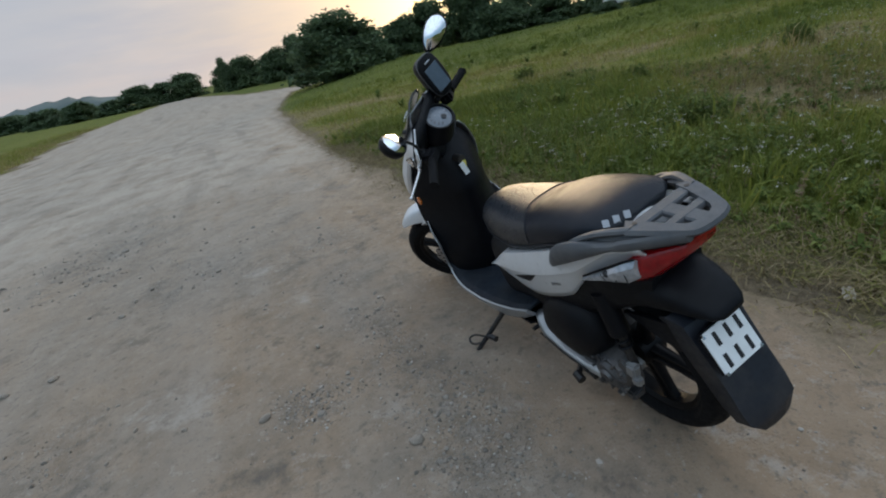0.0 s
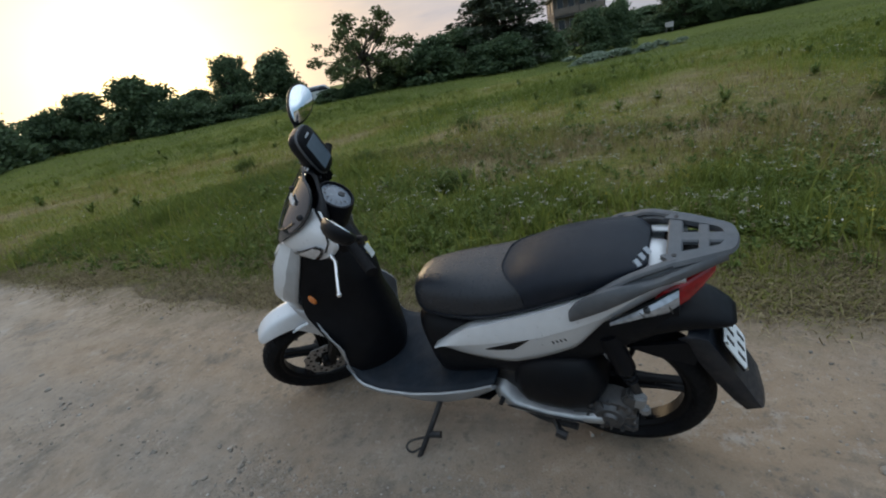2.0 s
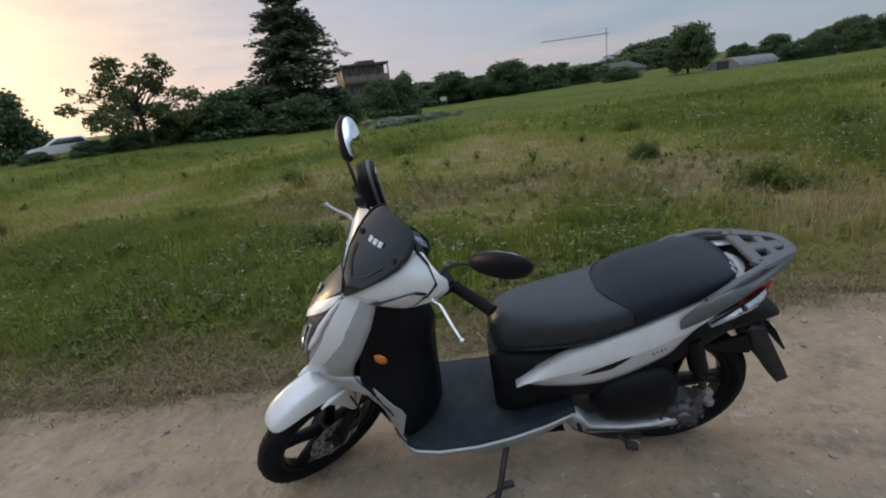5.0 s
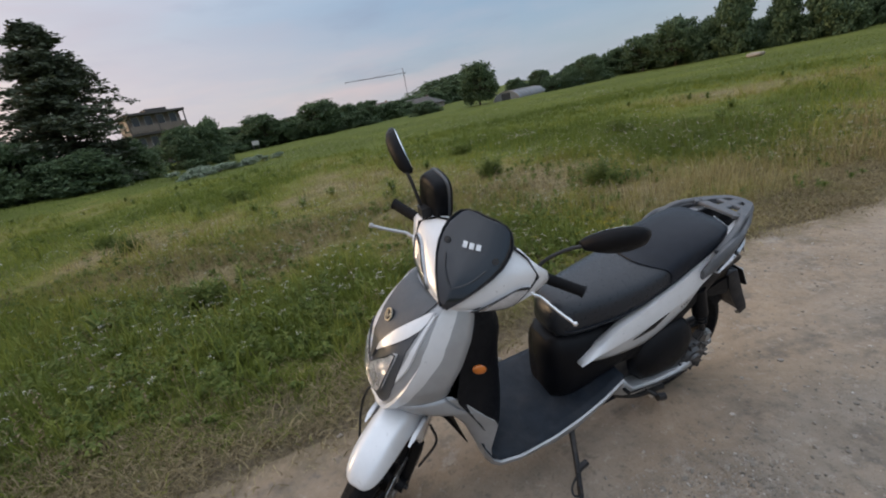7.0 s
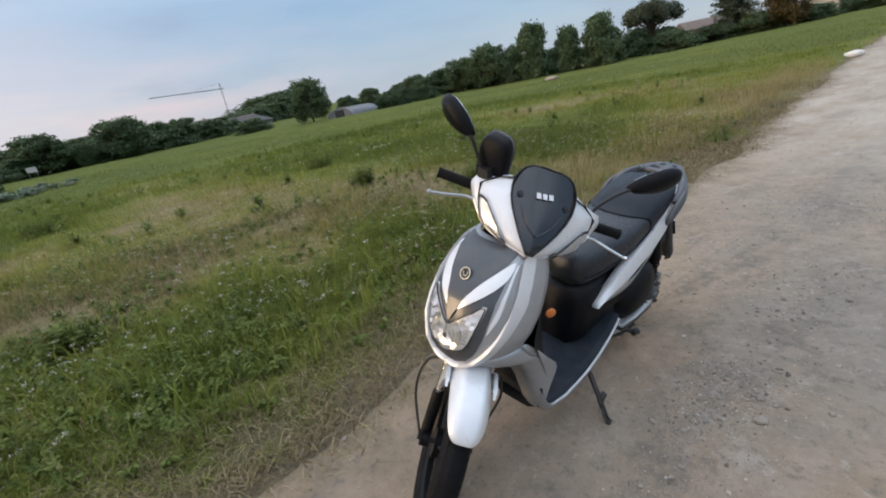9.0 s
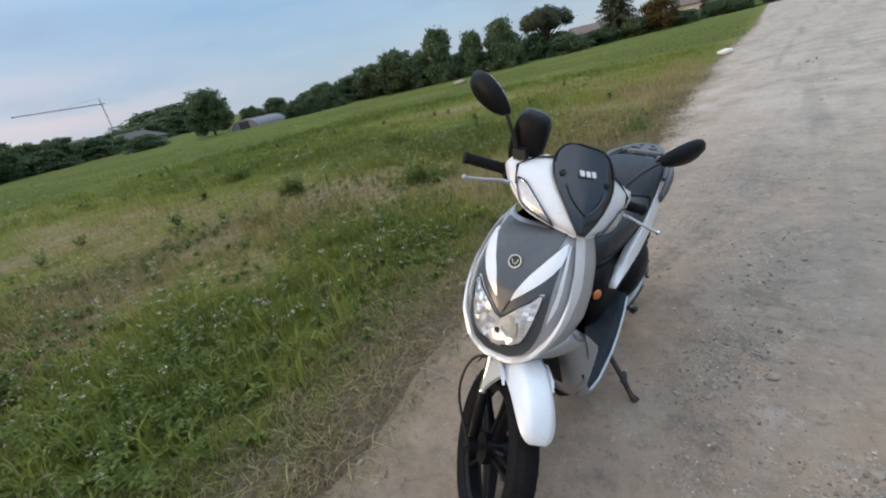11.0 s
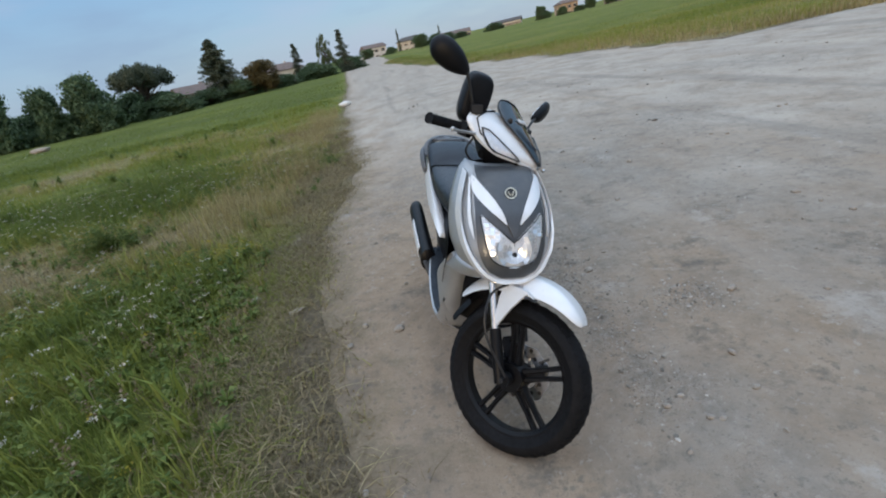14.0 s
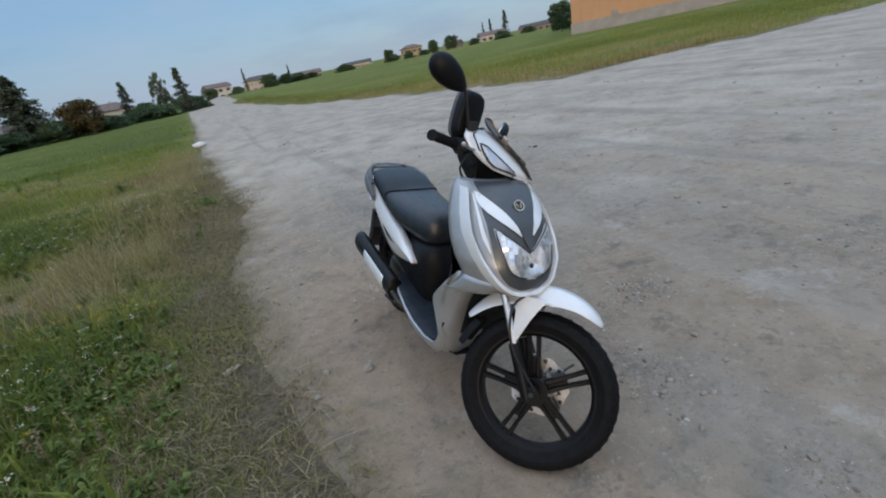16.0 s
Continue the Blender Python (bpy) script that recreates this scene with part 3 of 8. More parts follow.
def cypress(seed):
    return conifer(seed, "slim dark cypress beside the houses", 0.14, 90, 9000)


def umbrella_pine(seed):
    rng = np.random.RandomState(seed)
    cs, rs = [], []
    for k in range(54):
        a, q = rng.uniform(0, 6.28), math.sqrt(rng.uniform(0, 1)) * 0.52
        cs.append((math.cos(a) * q, math.sin(a) * q, 0.76 - 0.42 * q * q + rng.uniform(-0.12, 0.08)))
        r = rng.uniform(0.09, 0.15)
        rs.append((r, r, r * 0.62))
    return tree_from(cs, rs, 0.55, 0.026, 13000, 0.019, NEEDLE, rng, label="umbrella pine with a broad flat crown")


def place(proto, x, y, h, w, unit_w, turn, sink=0.1):
    """A copy of a unit tree, h high and w wide."""
    z = float(ground_z(x, y)) - sink
    ob = copy_thing(proto, pose(x, y, z, 0, 0, turn))
    ob.scale = (w / unit_w, w / unit_w, h - 0.8 * float(meadow_rise(x, y)) * min(1.0, h / 4))
    return ob


def plant(protos, rows, unit_w, group):
    for k, (x, y, h, w) in enumerate(rows):
        ob = place(protos[k % len(protos)], x, y, h, w, unit_w, 77 * k)
        ob["group"] = group


def clear(protos):
    for p in protos:
        for o in [*p.children_recursive, p]:
            bpy.data.objects.remove(o)


BUSH = [bushy(s) for s in (3, 4, 5, 6, 7)]
BROAD = [broad(s) for s in (11, 12, 13, 14)]
AIRY, CONI, UMB, CYP = [airy(21)], [conifer(31)], [umbrella_pine(41)], [cypress(51)]
BROWN = [broad(61, LEAF_BROWN, "small tree with brownish foliage")]
# shrubby belt behind the near end of the meadow
plant(BUSH, [(9.5, 40, 5.6, 8.6), (17, 44, 4.6, 5.2), (19.5, 43.5, 5.4, 4.6), (23, 41, 6.0, 6.6), (28, 41, 4.2, 4.4), (33.5, 36, 6.4, 5.8), (24, 39, 3.6, 6.0), (28.5, 36.5, 3.0, 5.5), (12.5, 43, 4.6, 5.0), (29.4, 26.2, 1.5, 2.6), (27.4, 28.6, 1.1, 2.2), (31.5, 25.0, 2.0, 3.4)], 1.0, "shrubby belt")
plant(BROAD, [(30.3, 38.5, 6.8, 4.0)], 0.85, "shrubby belt")
plant(AIRY, [(33, 24.5, 7.4, 10.0)], 1.25, "open trees")
plant(CONI, [(42.4, 15.2, 12.8, 9.4)], 0.42, "tall conifer")
plant(BUSH, [(36, 19.5, 4.6, 6.4), (38, 14.5, 3.6, 6.2), (39, 18.0, 5.0, 6.0), (35, 22.5, 3.2, 5.0), (44, 12.5, 4.0, 5.0), (51, 9.6, 4.6, 4.6), (54, 7.4, 5.4, 4.6)], 1.0, "bushes round the conifer")
# row of trees along the far side of the meadow
plant(BROAD, [(83, 2, 5.8, 7.6), (83, -8, 6.3, 7.4), (92, -14, 5.2, 5.2), (93, -19, 5.0, 5.0), (66, -31, 6.8, 6.0), (65, -51, 4.4, 4.4), (63, -55, 4.8, 5.2), (56, -54, 5.6, 5.6), (50, -54, 6.4, 6.4), (81, -46, 3.2, 3.6), (78, -50, 4.0, 4.6), (75, -55, 3.8, 4.0), (83, -3, 3.6, 2.8)], 0.85, "trees along the meadow")
plant(BUSH, [(53, -57, 7.0, 4.4), (47, -56, 5.8, 4.8), (44, -58, 8.3, 6.0), (40, -61, 6.6, 4.6), (36, -63, 7.5, 6.4), (61, -41, 2.2, 3.0), (59, -43, 3.2, 3.4), (57, -46, 3.4, 4.2), (35, -71, 4.2, 6.0), (29, -70, 3.0, 7.0), (21, -78, 3.0, 6.0), (10, -92, 2.8, 7.0), (90, -11, 2.6, 9.0), (88, -2, 2.2, 9.0), (78, -26, 2.4, 6.0), (88, 7, 3.0, 9.0)], 1.0, "trees along the meadow")
plant(UMB, [(34, -75, 8.4, 9.0), (33, -71.5, 8.8, 5.6)], 1.25, "umbrella pines")
plant(CONI, [(24, -79, 9.2, 6.2)], 0.42, "conifers")
plant(BROWN, [(18, -80, 5.4, 5.6)], 0.85, "brown tree")
plant(CYP, [(14, -96, 7.0, 3.2), (5, -97, 7.8, 3.8), (-17, -262, 11.0, 2.4), (-41, -273, 9.0, 2.4), (-147, -218, 13.0, 5.0), (-137, -224, 9.5, 2.2), (-141, -223, 10.5, 3.0)], 0.31, "cypresses")
plant(AIRY, [(9, -102, 8.0, 4.2)], 1.25, "open trees")
plant(BROAD, [(-24, -220, 6.0, 7.5), (-76, -207, 6.0, 5.0), (-98, -206, 6.4, 5.0), (-106, -202, 6.4, 7.0), (-70, -82, 6.4, 5.2), (1, -210, 4.6, 6.0), (-32, -231, 5.0, 6.0)], 0.85, "trees among the houses")
# fuller second rank and undergrowth behind the far trees
FILL = []
for k, ((ax, ay), (bx, by)) in enumerate(zip([(82, -44), (72, -52), (64, -54), (57, -52), (52, -58), (46, -60), (41, -64), (37, -70)], [(72, -52), (64, -54), (57, -52), (52, -58), (46, -60), (41, -64), (37, -70), (30, -76)])):
    for q in (0.15, 0.5, 0.85):
        FILL.append((ax + (bx - ax) * q + 3.0 + (k % 3), ay + (by - ay) * q - 3.0 - (k % 2), (1.4 if k < 2 else 2.0 if k < 4 else 2.6) + 2.0 * ((k * 7 + int(q * 10) * 3) % 5) / 5, 4.6 + 3.4 * ((k * 5 + int(q * 10)) % 4) / 4))
plant(BUSH, FILL[::2], 1.0, "trees along the meadow")
plant(BROAD, FILL[1::2], 0.85, "trees along the meadow")
plant(BUSH, [(26, -76, 2.6, 6.0), (16, -84, 2.4, 6.0), (12, -93, 2.6, 6.0), (4, -103, 2.6, 6.0), (31, -73, 3.4, 6.0), (39, -67, 3.2, 6.5), (86, -7, 3.2, 8.0), (90, -16, 3.4, 8.0), (96, -24, 3.6, 9.0), (105, -30, 3.2, 9.0), (112, -26, 3.6, 9.0), (84, 5, 3.4, 7.0), (78, 9, 3.8, 8.0), (-39, -241, 4.0, 10.0), (-63, -238, 3.6, 10.0), (-84, -224, 3.6, 8.0), (-132, -199, 4.0, 8.0), (-72, -78, 5.8, 5.0), (11, -210, 4.0, 8.0), (22, -189, 4.0, 8.0), (-11, -235, 3.4, 6.0), (-28, -244, 3.8, 7.0), (-50, -260, 3.2, 8.0), (-73, -274, 3.4, 9.0), (-87, -210, 3.6, 5.0), (-95, -210, 2.6, 6.0), (-115, -197, 3.0, 5.0), (-123, -185, 2.2, 8.0), (-151, -204, 3.2, 8.0), (-171, -204, 4.2, 7.0)], 1.0, "undergrowth along the meadow")
# belt along the road's far end
plant(BUSH, [(7, 119, 7.0, 9.5), (13, 108, 7.2, 9.0), (17, 108, 9.0, 6.0), (2.5, 119, 7.6, 3.4), (-8, 159, 7.4, 12), (-20, 158, 6.4, 13), (-37, 165, 5.8, 10), (-52, 190, 6.0, 14), (-75, 240, 7.0, 22), (-100, 280, 7.4, 30), (20, 100, 7.5, 9.0), (26, 92, 7.0, 9.0), (-14, 160, 6.2, 10), (4, 140, 6.6, 10), (-28, 160, 4.2, 9), (-45, 178, 3.6, 12)], 1.0, "tree belt by the road")
plant(BUSH, [(203, -81, 11.5, 42), (195, -60, 6.0, 36), (150, -60, 6.0, 14), (140, -50, 5.0, 12), (130, -22, 5.0, 18), (135, -5, 5.5, 22), (140, 15, 6.0, 26)], 1.0, "far woods")
# wooded hills on the horizon, the haze of distance mixed into their base colour
HAZED_HILL = surface("hazed_far_woods", (0.100, 0.128, 0.120), 0.95, vary=0.25, scale=0.02)
hv, hf = [], []
HN = 120
for k in range(HN + 1):
    a = radians(-75 + 70 * k / HN)
    r = 900.0
    top = 0.022 * 860 + 14 + 11 * math.sin(k * 0.075 + 0.6) + 4 * math.sin(k * 0.31) + 1.6 * math.sin(k * 1.9) + 1.2 * math.sin(k * 3.7 + 1)
    for q, z in ((0.90, 0.0), (0.96, top * 0.75), (1.0, top), (1.08, 0.0)):
        hv.append((math.sin(a) * r * q, math.cos(a) * r * q, z))
for k in range(HN):
    for i in range(3):
        hf.append((4 * k + i, 4 * k + i + 1, 4 * k + i + 5, 4 * k + i + 4))
tagged(mesh_object("backdrop", hv, hf, HAZED_HILL, smooth=True), "low wooded hills on the horizon", "hills", kind="structure")
clear(BUSH + BROAD + AIRY + CONI + UMB + CYP + BROWN)

# ---- scooter ----
SILVER = surface("silver_paint", (0.36, 0.37, 0.385), 0.36, 0.45, vary=0.05, coat=0.3, dust=0.05)
PEARL = surface("pale_silver_paint", (0.70, 0.71, 0.73), 0.32, 0.2, vary=0.03, coat=0.35, dust=0.04)
GREY_PAINT = surface("graphite_paint", (0.060, 0.066, 0.076), 0.38, 0.3, vary=0.08, coat=0.2, dust=0.12)
RACK_GREY = surface("rack_grey_plastic", (0.088, 0.094, 0.104), 0.55, 0.1, vary=0.1, grain=0.25, grain_scale=500, dust=0.15)
BLACK_PL = surface("black_plastic", (0.004, 0.0045, 0.0065), 0.46, vary=0.25, grain=0.3, grain_scale=450, dust=0.010)
MAT_PL = surface("rubber_mat", (0.014, 0.019, 0.027), 0.55, vary=0.2, grain=0.3, grain_scale=300, dust=0.05)
VINYL = surface("seat_vinyl", (0.014, 0.018, 0.025), 0.30, vary=0.12, grain=0.3, grain_scale=600, dust=0.015)
VINYL_REAR = surface("seat_vinyl_dark", (0.012, 0.015, 0.022), 0.33, vary=0.12, grain=0.3, grain_scale=600, dust=0.015)
RUBBER = surface("tyre_rubber", (0.005, 0.005, 0.006), 0.75, vary=0.25, grain=0.4, grain_scale=200, dust=0.008)
RIM_BLACK = surface("black_alloy", (0.006, 0.006, 0.007), 0.38, 0.1, vary=0.15, dust=0.012)
ALLOY = surface("cast_alloy", (0.42, 0.43, 0.44), 0.48, 0.75, vary=0.2, scale=18, grain=0.4, grain_scale=160, dust=0.35)
CHROME = surface("bright_metal", (0.72, 0.72, 0.73), 0.16, 1.0, vary=0.05)
STEEL_DARK = surface("dark_steel", (0.030, 0.030, 0.032), 0.45, 0.6, vary=0.2, dust=0.25)
AMBER = surface("amber_lens", (0.50, 0.13, 0.010), 0.18, vary=0.1, coat=0.6)
RED_LENS = surface("red_lens", (0.26, 0.003, 0.006), 0.22, vary=0.25, scale=60, coat=0.15)
WHITE_PLATE = surface("plate_white", (0.78, 0.80, 0.80), 0.4, vary=0.04, dust=0.08)
INK = surface("black_ink", (0.012, 0.012, 0.014), 0.5)
DECAL_DIM = surface("dull_silver_print", (0.34, 0.36, 0.39), 0.5, 0.1, vary=0.05)
DECAL = surface("silver_print", (0.62, 0.64, 0.66), 0.4, 0.2, vary=0.05)
SMOKE = surface("smoked_screen", (0.007, 0.010, 0.016), 0.12, vary=0.1, coat=0.35)
SCREEN_GLASS = surface("phone_window", (0.085, 0.115, 0.150), 0.22, vary=0.1, coat=0.3)
DIAL = surface("dial_face", (0.11, 0.13, 0.16), 0.25, vary=0.1, coat=0.6)
GOLD = surface("badge_metal", (0.56, 0.53, 0.44), 0.3, 0.8)
STICKER = surface("yellow_sticker", (0.72, 0.62, 0.10), 0.5)

for dull in (BLACK_PL, MAT_PL, RUBBER, VINYL_REAR, RIM_BLACK):
    dull.node_tree.nodes["Principled BSDF"].inputs["Specular IOR Level"].default_value = 0.18


def make_mirror():
    m, nt, b = shader("mirror_glass")
    b.inputs["Base Color"].default_value = (0.86, 0.90, 0.94, 1)
    b.inputs["Metallic"].default_value, b.inputs["Roughness"].default_value = 1.0, 0.03
    return m


def make_lens():
    m, nt, b = shader("clear_lens")
    b.inputs["Base Color"].default_value = (0.97, 0.98, 1.0, 1)
    b.inputs["Roughness"].default_value, b.inputs["IOR"].default_value = 0.03, 1.45
    b.inputs["Transmission Weight"].default_value = 1.0
    return m


def make_reflector():
    m, nt, b = shader("lamp_reflector")
    n = tex_noise(nt, 60, 2)
    nt.links.new(colour_ramp(nt, n, [(0.35, (0.80, 0.81, 0.83)), (0.65, (0.95, 0.95, 0.97))]), b.inputs["Base Color"])
    b.inputs["Metallic"].default_value, b.inputs["Roughness"].default_value = 0.40, 0.22
    return m


LAMP_DARK = surface("lamp_bezel", (0.030, 0.032, 0.036), 0.3)
DISC_STEEL = surface("brake_steel", (0.40, 0.40, 0.41), 0.3, 0.9, vary=0.2, scale=60)
INDICATOR = surface("indicator_reflector", (0.50, 0.52, 0.56), 0.16, 0.45, vary=0.22, scale=70)
FACET = surface("mirror_facet", (0.90, 0.91, 0.93), 0.20, 0.7, vary=0.08, scale=80)
MIRROR, LENS, REFLECTOR = make_mirror(), make_lens(), make_reflector()

scooter = tagged(new("scooter"), "silver and black motor scooter leaning on its side stand", "scooter")
scooter.matrix_world = pose(0.0, 0, 0.0, -1.9, -13.0, 0)
RAKE, STEER = radians(28), 44.0
AXIS_AT, AXIS = Vector((0, 1.304, 0.267)), Vector((0, -math.sin(RAKE), math.cos(RAKE)))
TURN_BAR = Matrix.Translation(AXIS_AT) @ Matrix.Rotation(radians(STEER), 4, AXIS) @ Matrix.Translation(-AXIS_AT) @ Matrix.Translation((-0.053, 0, 0)) @ Matrix.Translation((0, 0.85, 1.05)) @ Matrix.Rotation(radians(-2.2), 4, "Y") @ Matrix.Translation((0, -0.85, -1.05))


def skin(bm, rings, closed=True, caps=(True, True)):
    """Faces between rings of points."""
    vs = [[bm.verts.new(p) for p in r] for r in rings]
    n = len(vs[0])
    for A, B in zip(vs, vs[1:]):
        for i in range(n if closed else n - 1):
            j = (i + 1) % n
            bm.faces.new((A[i], A[j], B[j], B[i]))
    if closed and caps[0]:
        bm.faces.new(vs[0][::-1])
    if closed and caps[1]:
        bm.faces.new(vs[-1])
    return vs


def tube(bm, pts, r, n=10, r1=None):
    """A round bar through pts."""
    pts = [Vector(p) for p in pts]
    r1 = r if r1 is None else r1
    up = Vector((0.13, 0.21, 0.97))
    rings = []
    for k, p in enumerate(pts):
        d = (pts[min(k + 1, len(pts) - 1)] - pts[max(k - 1, 0)]).normalized()
        s = d.cross(up).normalized()
        t = s.cross(d)
        q = r + (r1 - r) * k / max(1, len(pts) - 1)
        rings.append([p + (s * math.cos(a) + t * math.sin(a)) * q for a in (2 * math.pi * i / n for i in range(n))])
    skin(bm, rings)


def curve_pts(pts, n=6):
    """A smooth line through pts (Catmull-Rom)."""
    P = [Vector(p) for p in pts]
    P = [P[0] * 2 - P[1]] + P + [P[-1] * 2 - P[-2]]
    out = []
    for k in range(1, len(P) - 2):
        for i in range(n):
            t = i / n
            a, b, c, d = P[k - 1], P[k], P[k + 1], P[k + 2]
            out.append(0.5 * ((2 * b) + (c - a) * t + (2 * a - 5 * b + 4 * c - d) * t * t + (3 * b - a - 3 * c + d) * t ** 3))
    return out + [P[-2]]


def box(bm, c, size, m=None):
    r = bmesh.ops.create_cube(bm, size=1.0)
    mt = Matrix.Translation(c) @ (m or Matrix()) @ Matrix.Diagonal((*size, 1))
    bmesh.ops.transform(bm, matrix=mt, verts=r["verts"])
    return r["verts"]


def disc(bm, c, r, thick, axis="X", n=24):
    q = bmesh.ops.create_cone(bm, cap_ends=True, segments=n, radius1=r, radius2=r, depth=thick)
    turn = {"X": Matrix.Rotation(radians(90), 4, "Y"), "Y": Matrix.Rotation(radians(90), 4, "X"), "Z": Matrix()}[axis] if isinstance(axis, str) else axis.to_track_quat("Z", "Y").to_matrix().to_4x4()
    bmesh.ops.transform(bm, matrix=Matrix.Translation(c) @ turn, verts=q["verts"])


def slab(bm, outline, x0, x1, mirror=False):
    """An outline of (y, z) points, thick from x0 to x1."""
    a = [bm.verts.new((x0, y, z)) for y, z in outline]
    b = [bm.verts.new((x1, y, z)) for y, z in outline]
    n = len(a)
    bm.faces.new(a)
    bm.faces.new(b[::-1])
    for i in range(n):
        bm.faces.new((a[i], a[(i + 1) % n], b[(i + 1) % n], b[i]))


def oval(cx, y, cz, w, h, n=24, p=2.4):
    """A rounded ring across the scooter at y: half width w, half height h."""
    pts = []
    for i in range(n):
        a = 2 * math.pi * i / n
        c, s = math.cos(a), math.sin(a)
        pts.append(Vector((cx + w * math.copysign(abs(c) ** (2 / p), c), y, cz + h * math.copysign(abs(s) ** (2 / p), s))))
    return pts


TURN_FORK = Matrix.Translation((0.0, -0.03, 0.0)) @ Matrix.Translation(AXIS_AT) @ Matrix.Rotation(radians(STEER), 4, AXIS) @ Matrix.Translation(-AXIS_AT)


def forked(bm):
    bm.transform(TURN_FORK)
    return bm


def steered(bm):
    bm.transform(TURN_BAR)
    return bm


# wheels
def wheel(hub, R, width, rim_r, name, turn, knob):
    """Tyre, five-armed alloy and hub, about an axle along x."""
    hub = Vector(hub)

    def put(bm):
        bm.transform(Matrix.Translation(hub))
        return forked(bm) if turn else bm

    def lathe(profile, n=56, off=0.0):
        bm = bmesh.new()
        skin(bm, [[Vector((x, math.cos(a) * r, math.sin(a) * r)) for x, r in profile] for a in (2 * math.pi * i / n for i in range(n + 1))], closed=True, caps=(False, False))
        bmesh.ops.remove_doubles(bm, verts=bm.verts[:], dist=1e-5)
        return bm

    h = width / 2
    bm = lathe([(-h * 0.62, rim_r - 0.006), (-h * 0.66, rim_r + 0.010), (-h * 0.52, rim_r + 0.004), (-h * 0.40, rim_r - 0.012), (h * 0.40, rim_r - 0.012), (h * 0.52, rim_r + 0.004), (h * 0.66, rim_r + 0.010), (h * 0.62, rim_r - 0.006), (h * 0.40, rim_r - 0.017), (-h * 0.40, rim_r - 0.017)])
    disc(bm, (0, 0, 0), 0.050, 0.080, "X", 24)
    w = part(name, put(bm), RIM_BLACK, scooter, "black five-spoke alloy wheel")
    reach = rim_r - 0.012
    for k in range(5):
        # twin bars, close together at the hub and a little apart at the rim, with a web between their roots
        bm = bmesh.new()
        for side in (-1, 1):
            rings = []
            for r, off, bw, bt in ((0.040, 0.0150, 0.0105, 0.020), (0.085, 0.0145, 0.0085, 0.017), (0.130, 0.0150, 0.0075, 0.014), (reach - 0.012, 0.0175, 0.0080, 0.014), (reach + 0.002, 0.0190, 0.0120, 0.016)):
                rings.append([Vector((dx * bt, side * off + dy * bw, r)) for dx, dy in ((-1, -0.6), (-0.7, -1), (0.7, -1), (1, -0.6), (1, 0.6), (0.7, 1), (-0.7, 1), (-1, 0.6))])
            skin(bm, rings)
        box(bm, (0, 0, 0.076), (0.018, 0.030, 0.080))
        bm.transform(Matrix.Rotation(2 * math.pi * k / 5 + 0.31, 4, "X"))
        part("spoke", put(bm), RIM_BLACK, w)
    prof = []
    for i in range(17):
        a = math.pi * (i / 16 - 0.5)
        prof.append((h * math.sin(a) * 1.0, R - h * 0.92 * (1 - math.cos(a)) - (0.004 if i in (5, 11) else 0)))
    prof = [(-h * 0.66, rim_r + 0.002)] + [(x, max(r, rim_r + 0.012)) for x, r in prof] + [(h * 0.66, rim_r + 0.002)]
    bm = lathe(prof, 72)
    part("tyre", put(bm), RUBBER, w, "dusty black tyre")
    # tread blocks
    bm = bmesh.new()
    for k in range(44):
        a = 2 * math.pi * k / 44
        for side in (-1, 1):
            m = Matrix.Rotation(a + side * 0.03, 4, "X") @ Matrix.Translation((side * h * 0.46, 0, R - 0.0135 + knob)) @ Matrix.Rotation(side * 0.50, 4, "Y") @ Matrix.Rotation(side * 0.5, 4, "Z")
            box(bm, (0, 0, 0), (h * 0.62, 0.020, 0.009), m)
    bm.transform(Matrix.Identity(4))
    part("tread", put(bm), RUBBER, w)
    return w, put


w_rear, put_rear = wheel((0, 0, 0.288), 0.284, 0.108, 0.214, "rear_wheel", False, 0.0)
w_front, put_front = wheel((0, 1.335, 0.279), 0.277, 0.092, 0.207, "front_wheel", True, 0.0035)
# front brake disc on the left: wavy rim and two rings of holes
bm = bmesh.new()
n = 80
skin(bm, [[Vector((x, math.cos(a) * r, math.sin(a) * r)) for x, r in ((-0.062, 0.060), (-0.062, 0.106 + 0.004 * math.sin(10 * a)), (-0.057, 0.106 + 0.004 * math.sin(10 * a)), (-0.057, 0.060))] for a in (2 * math.pi * i / n for i in range(n + 1))], caps=(False, False))
for k in range(5):
    a = 2 * math.pi * k / 5
    tube(bm, [(-0.0595, math.cos(a) * 0.045, math.sin(a) * 0.045), (-0.0595, math.cos(a + 0.25) * 0.064, math.sin(a + 0.25) * 0.064)], 0.006, 6)
brake = part("brake_disc", put_front(bm), DISC_STEEL, w_front, "wavy drilled steel brake disc")
for k in range(20):
    a = 2 * math.pi * k / 20
    r = 0.093 if k % 2 else 0.076
    bm = bmesh.new()
    disc(bm, (-0.0595, math.cos(a) * r, math.sin(a) * r), 0.0078, 0.0070, "X", 10)
    part("disc_hole", put_front(bm), INK, brake)
bm = bmesh.new()
tube(bm, [(0.03, 0.10, 0.138), (0.035, 0.085, 0.120), (0.036, 0.075, 0.108)], 0.004, 6)
part("valve", put_front(bm), STEEL_DARK, w_front)
bm = bmesh.new()
box(bm, (-0.068, -0.085, 0.055), (0.045, 0.050, 0.085), Matrix.Rotation(0.6, 4, "X"))
bmesh.ops.bevel(bm, geom=bm.edges[:], offset=0.008, segments=2, affect="EDGES")
part("brake_caliper", put_front(bm), BLACK_PL, scooter)

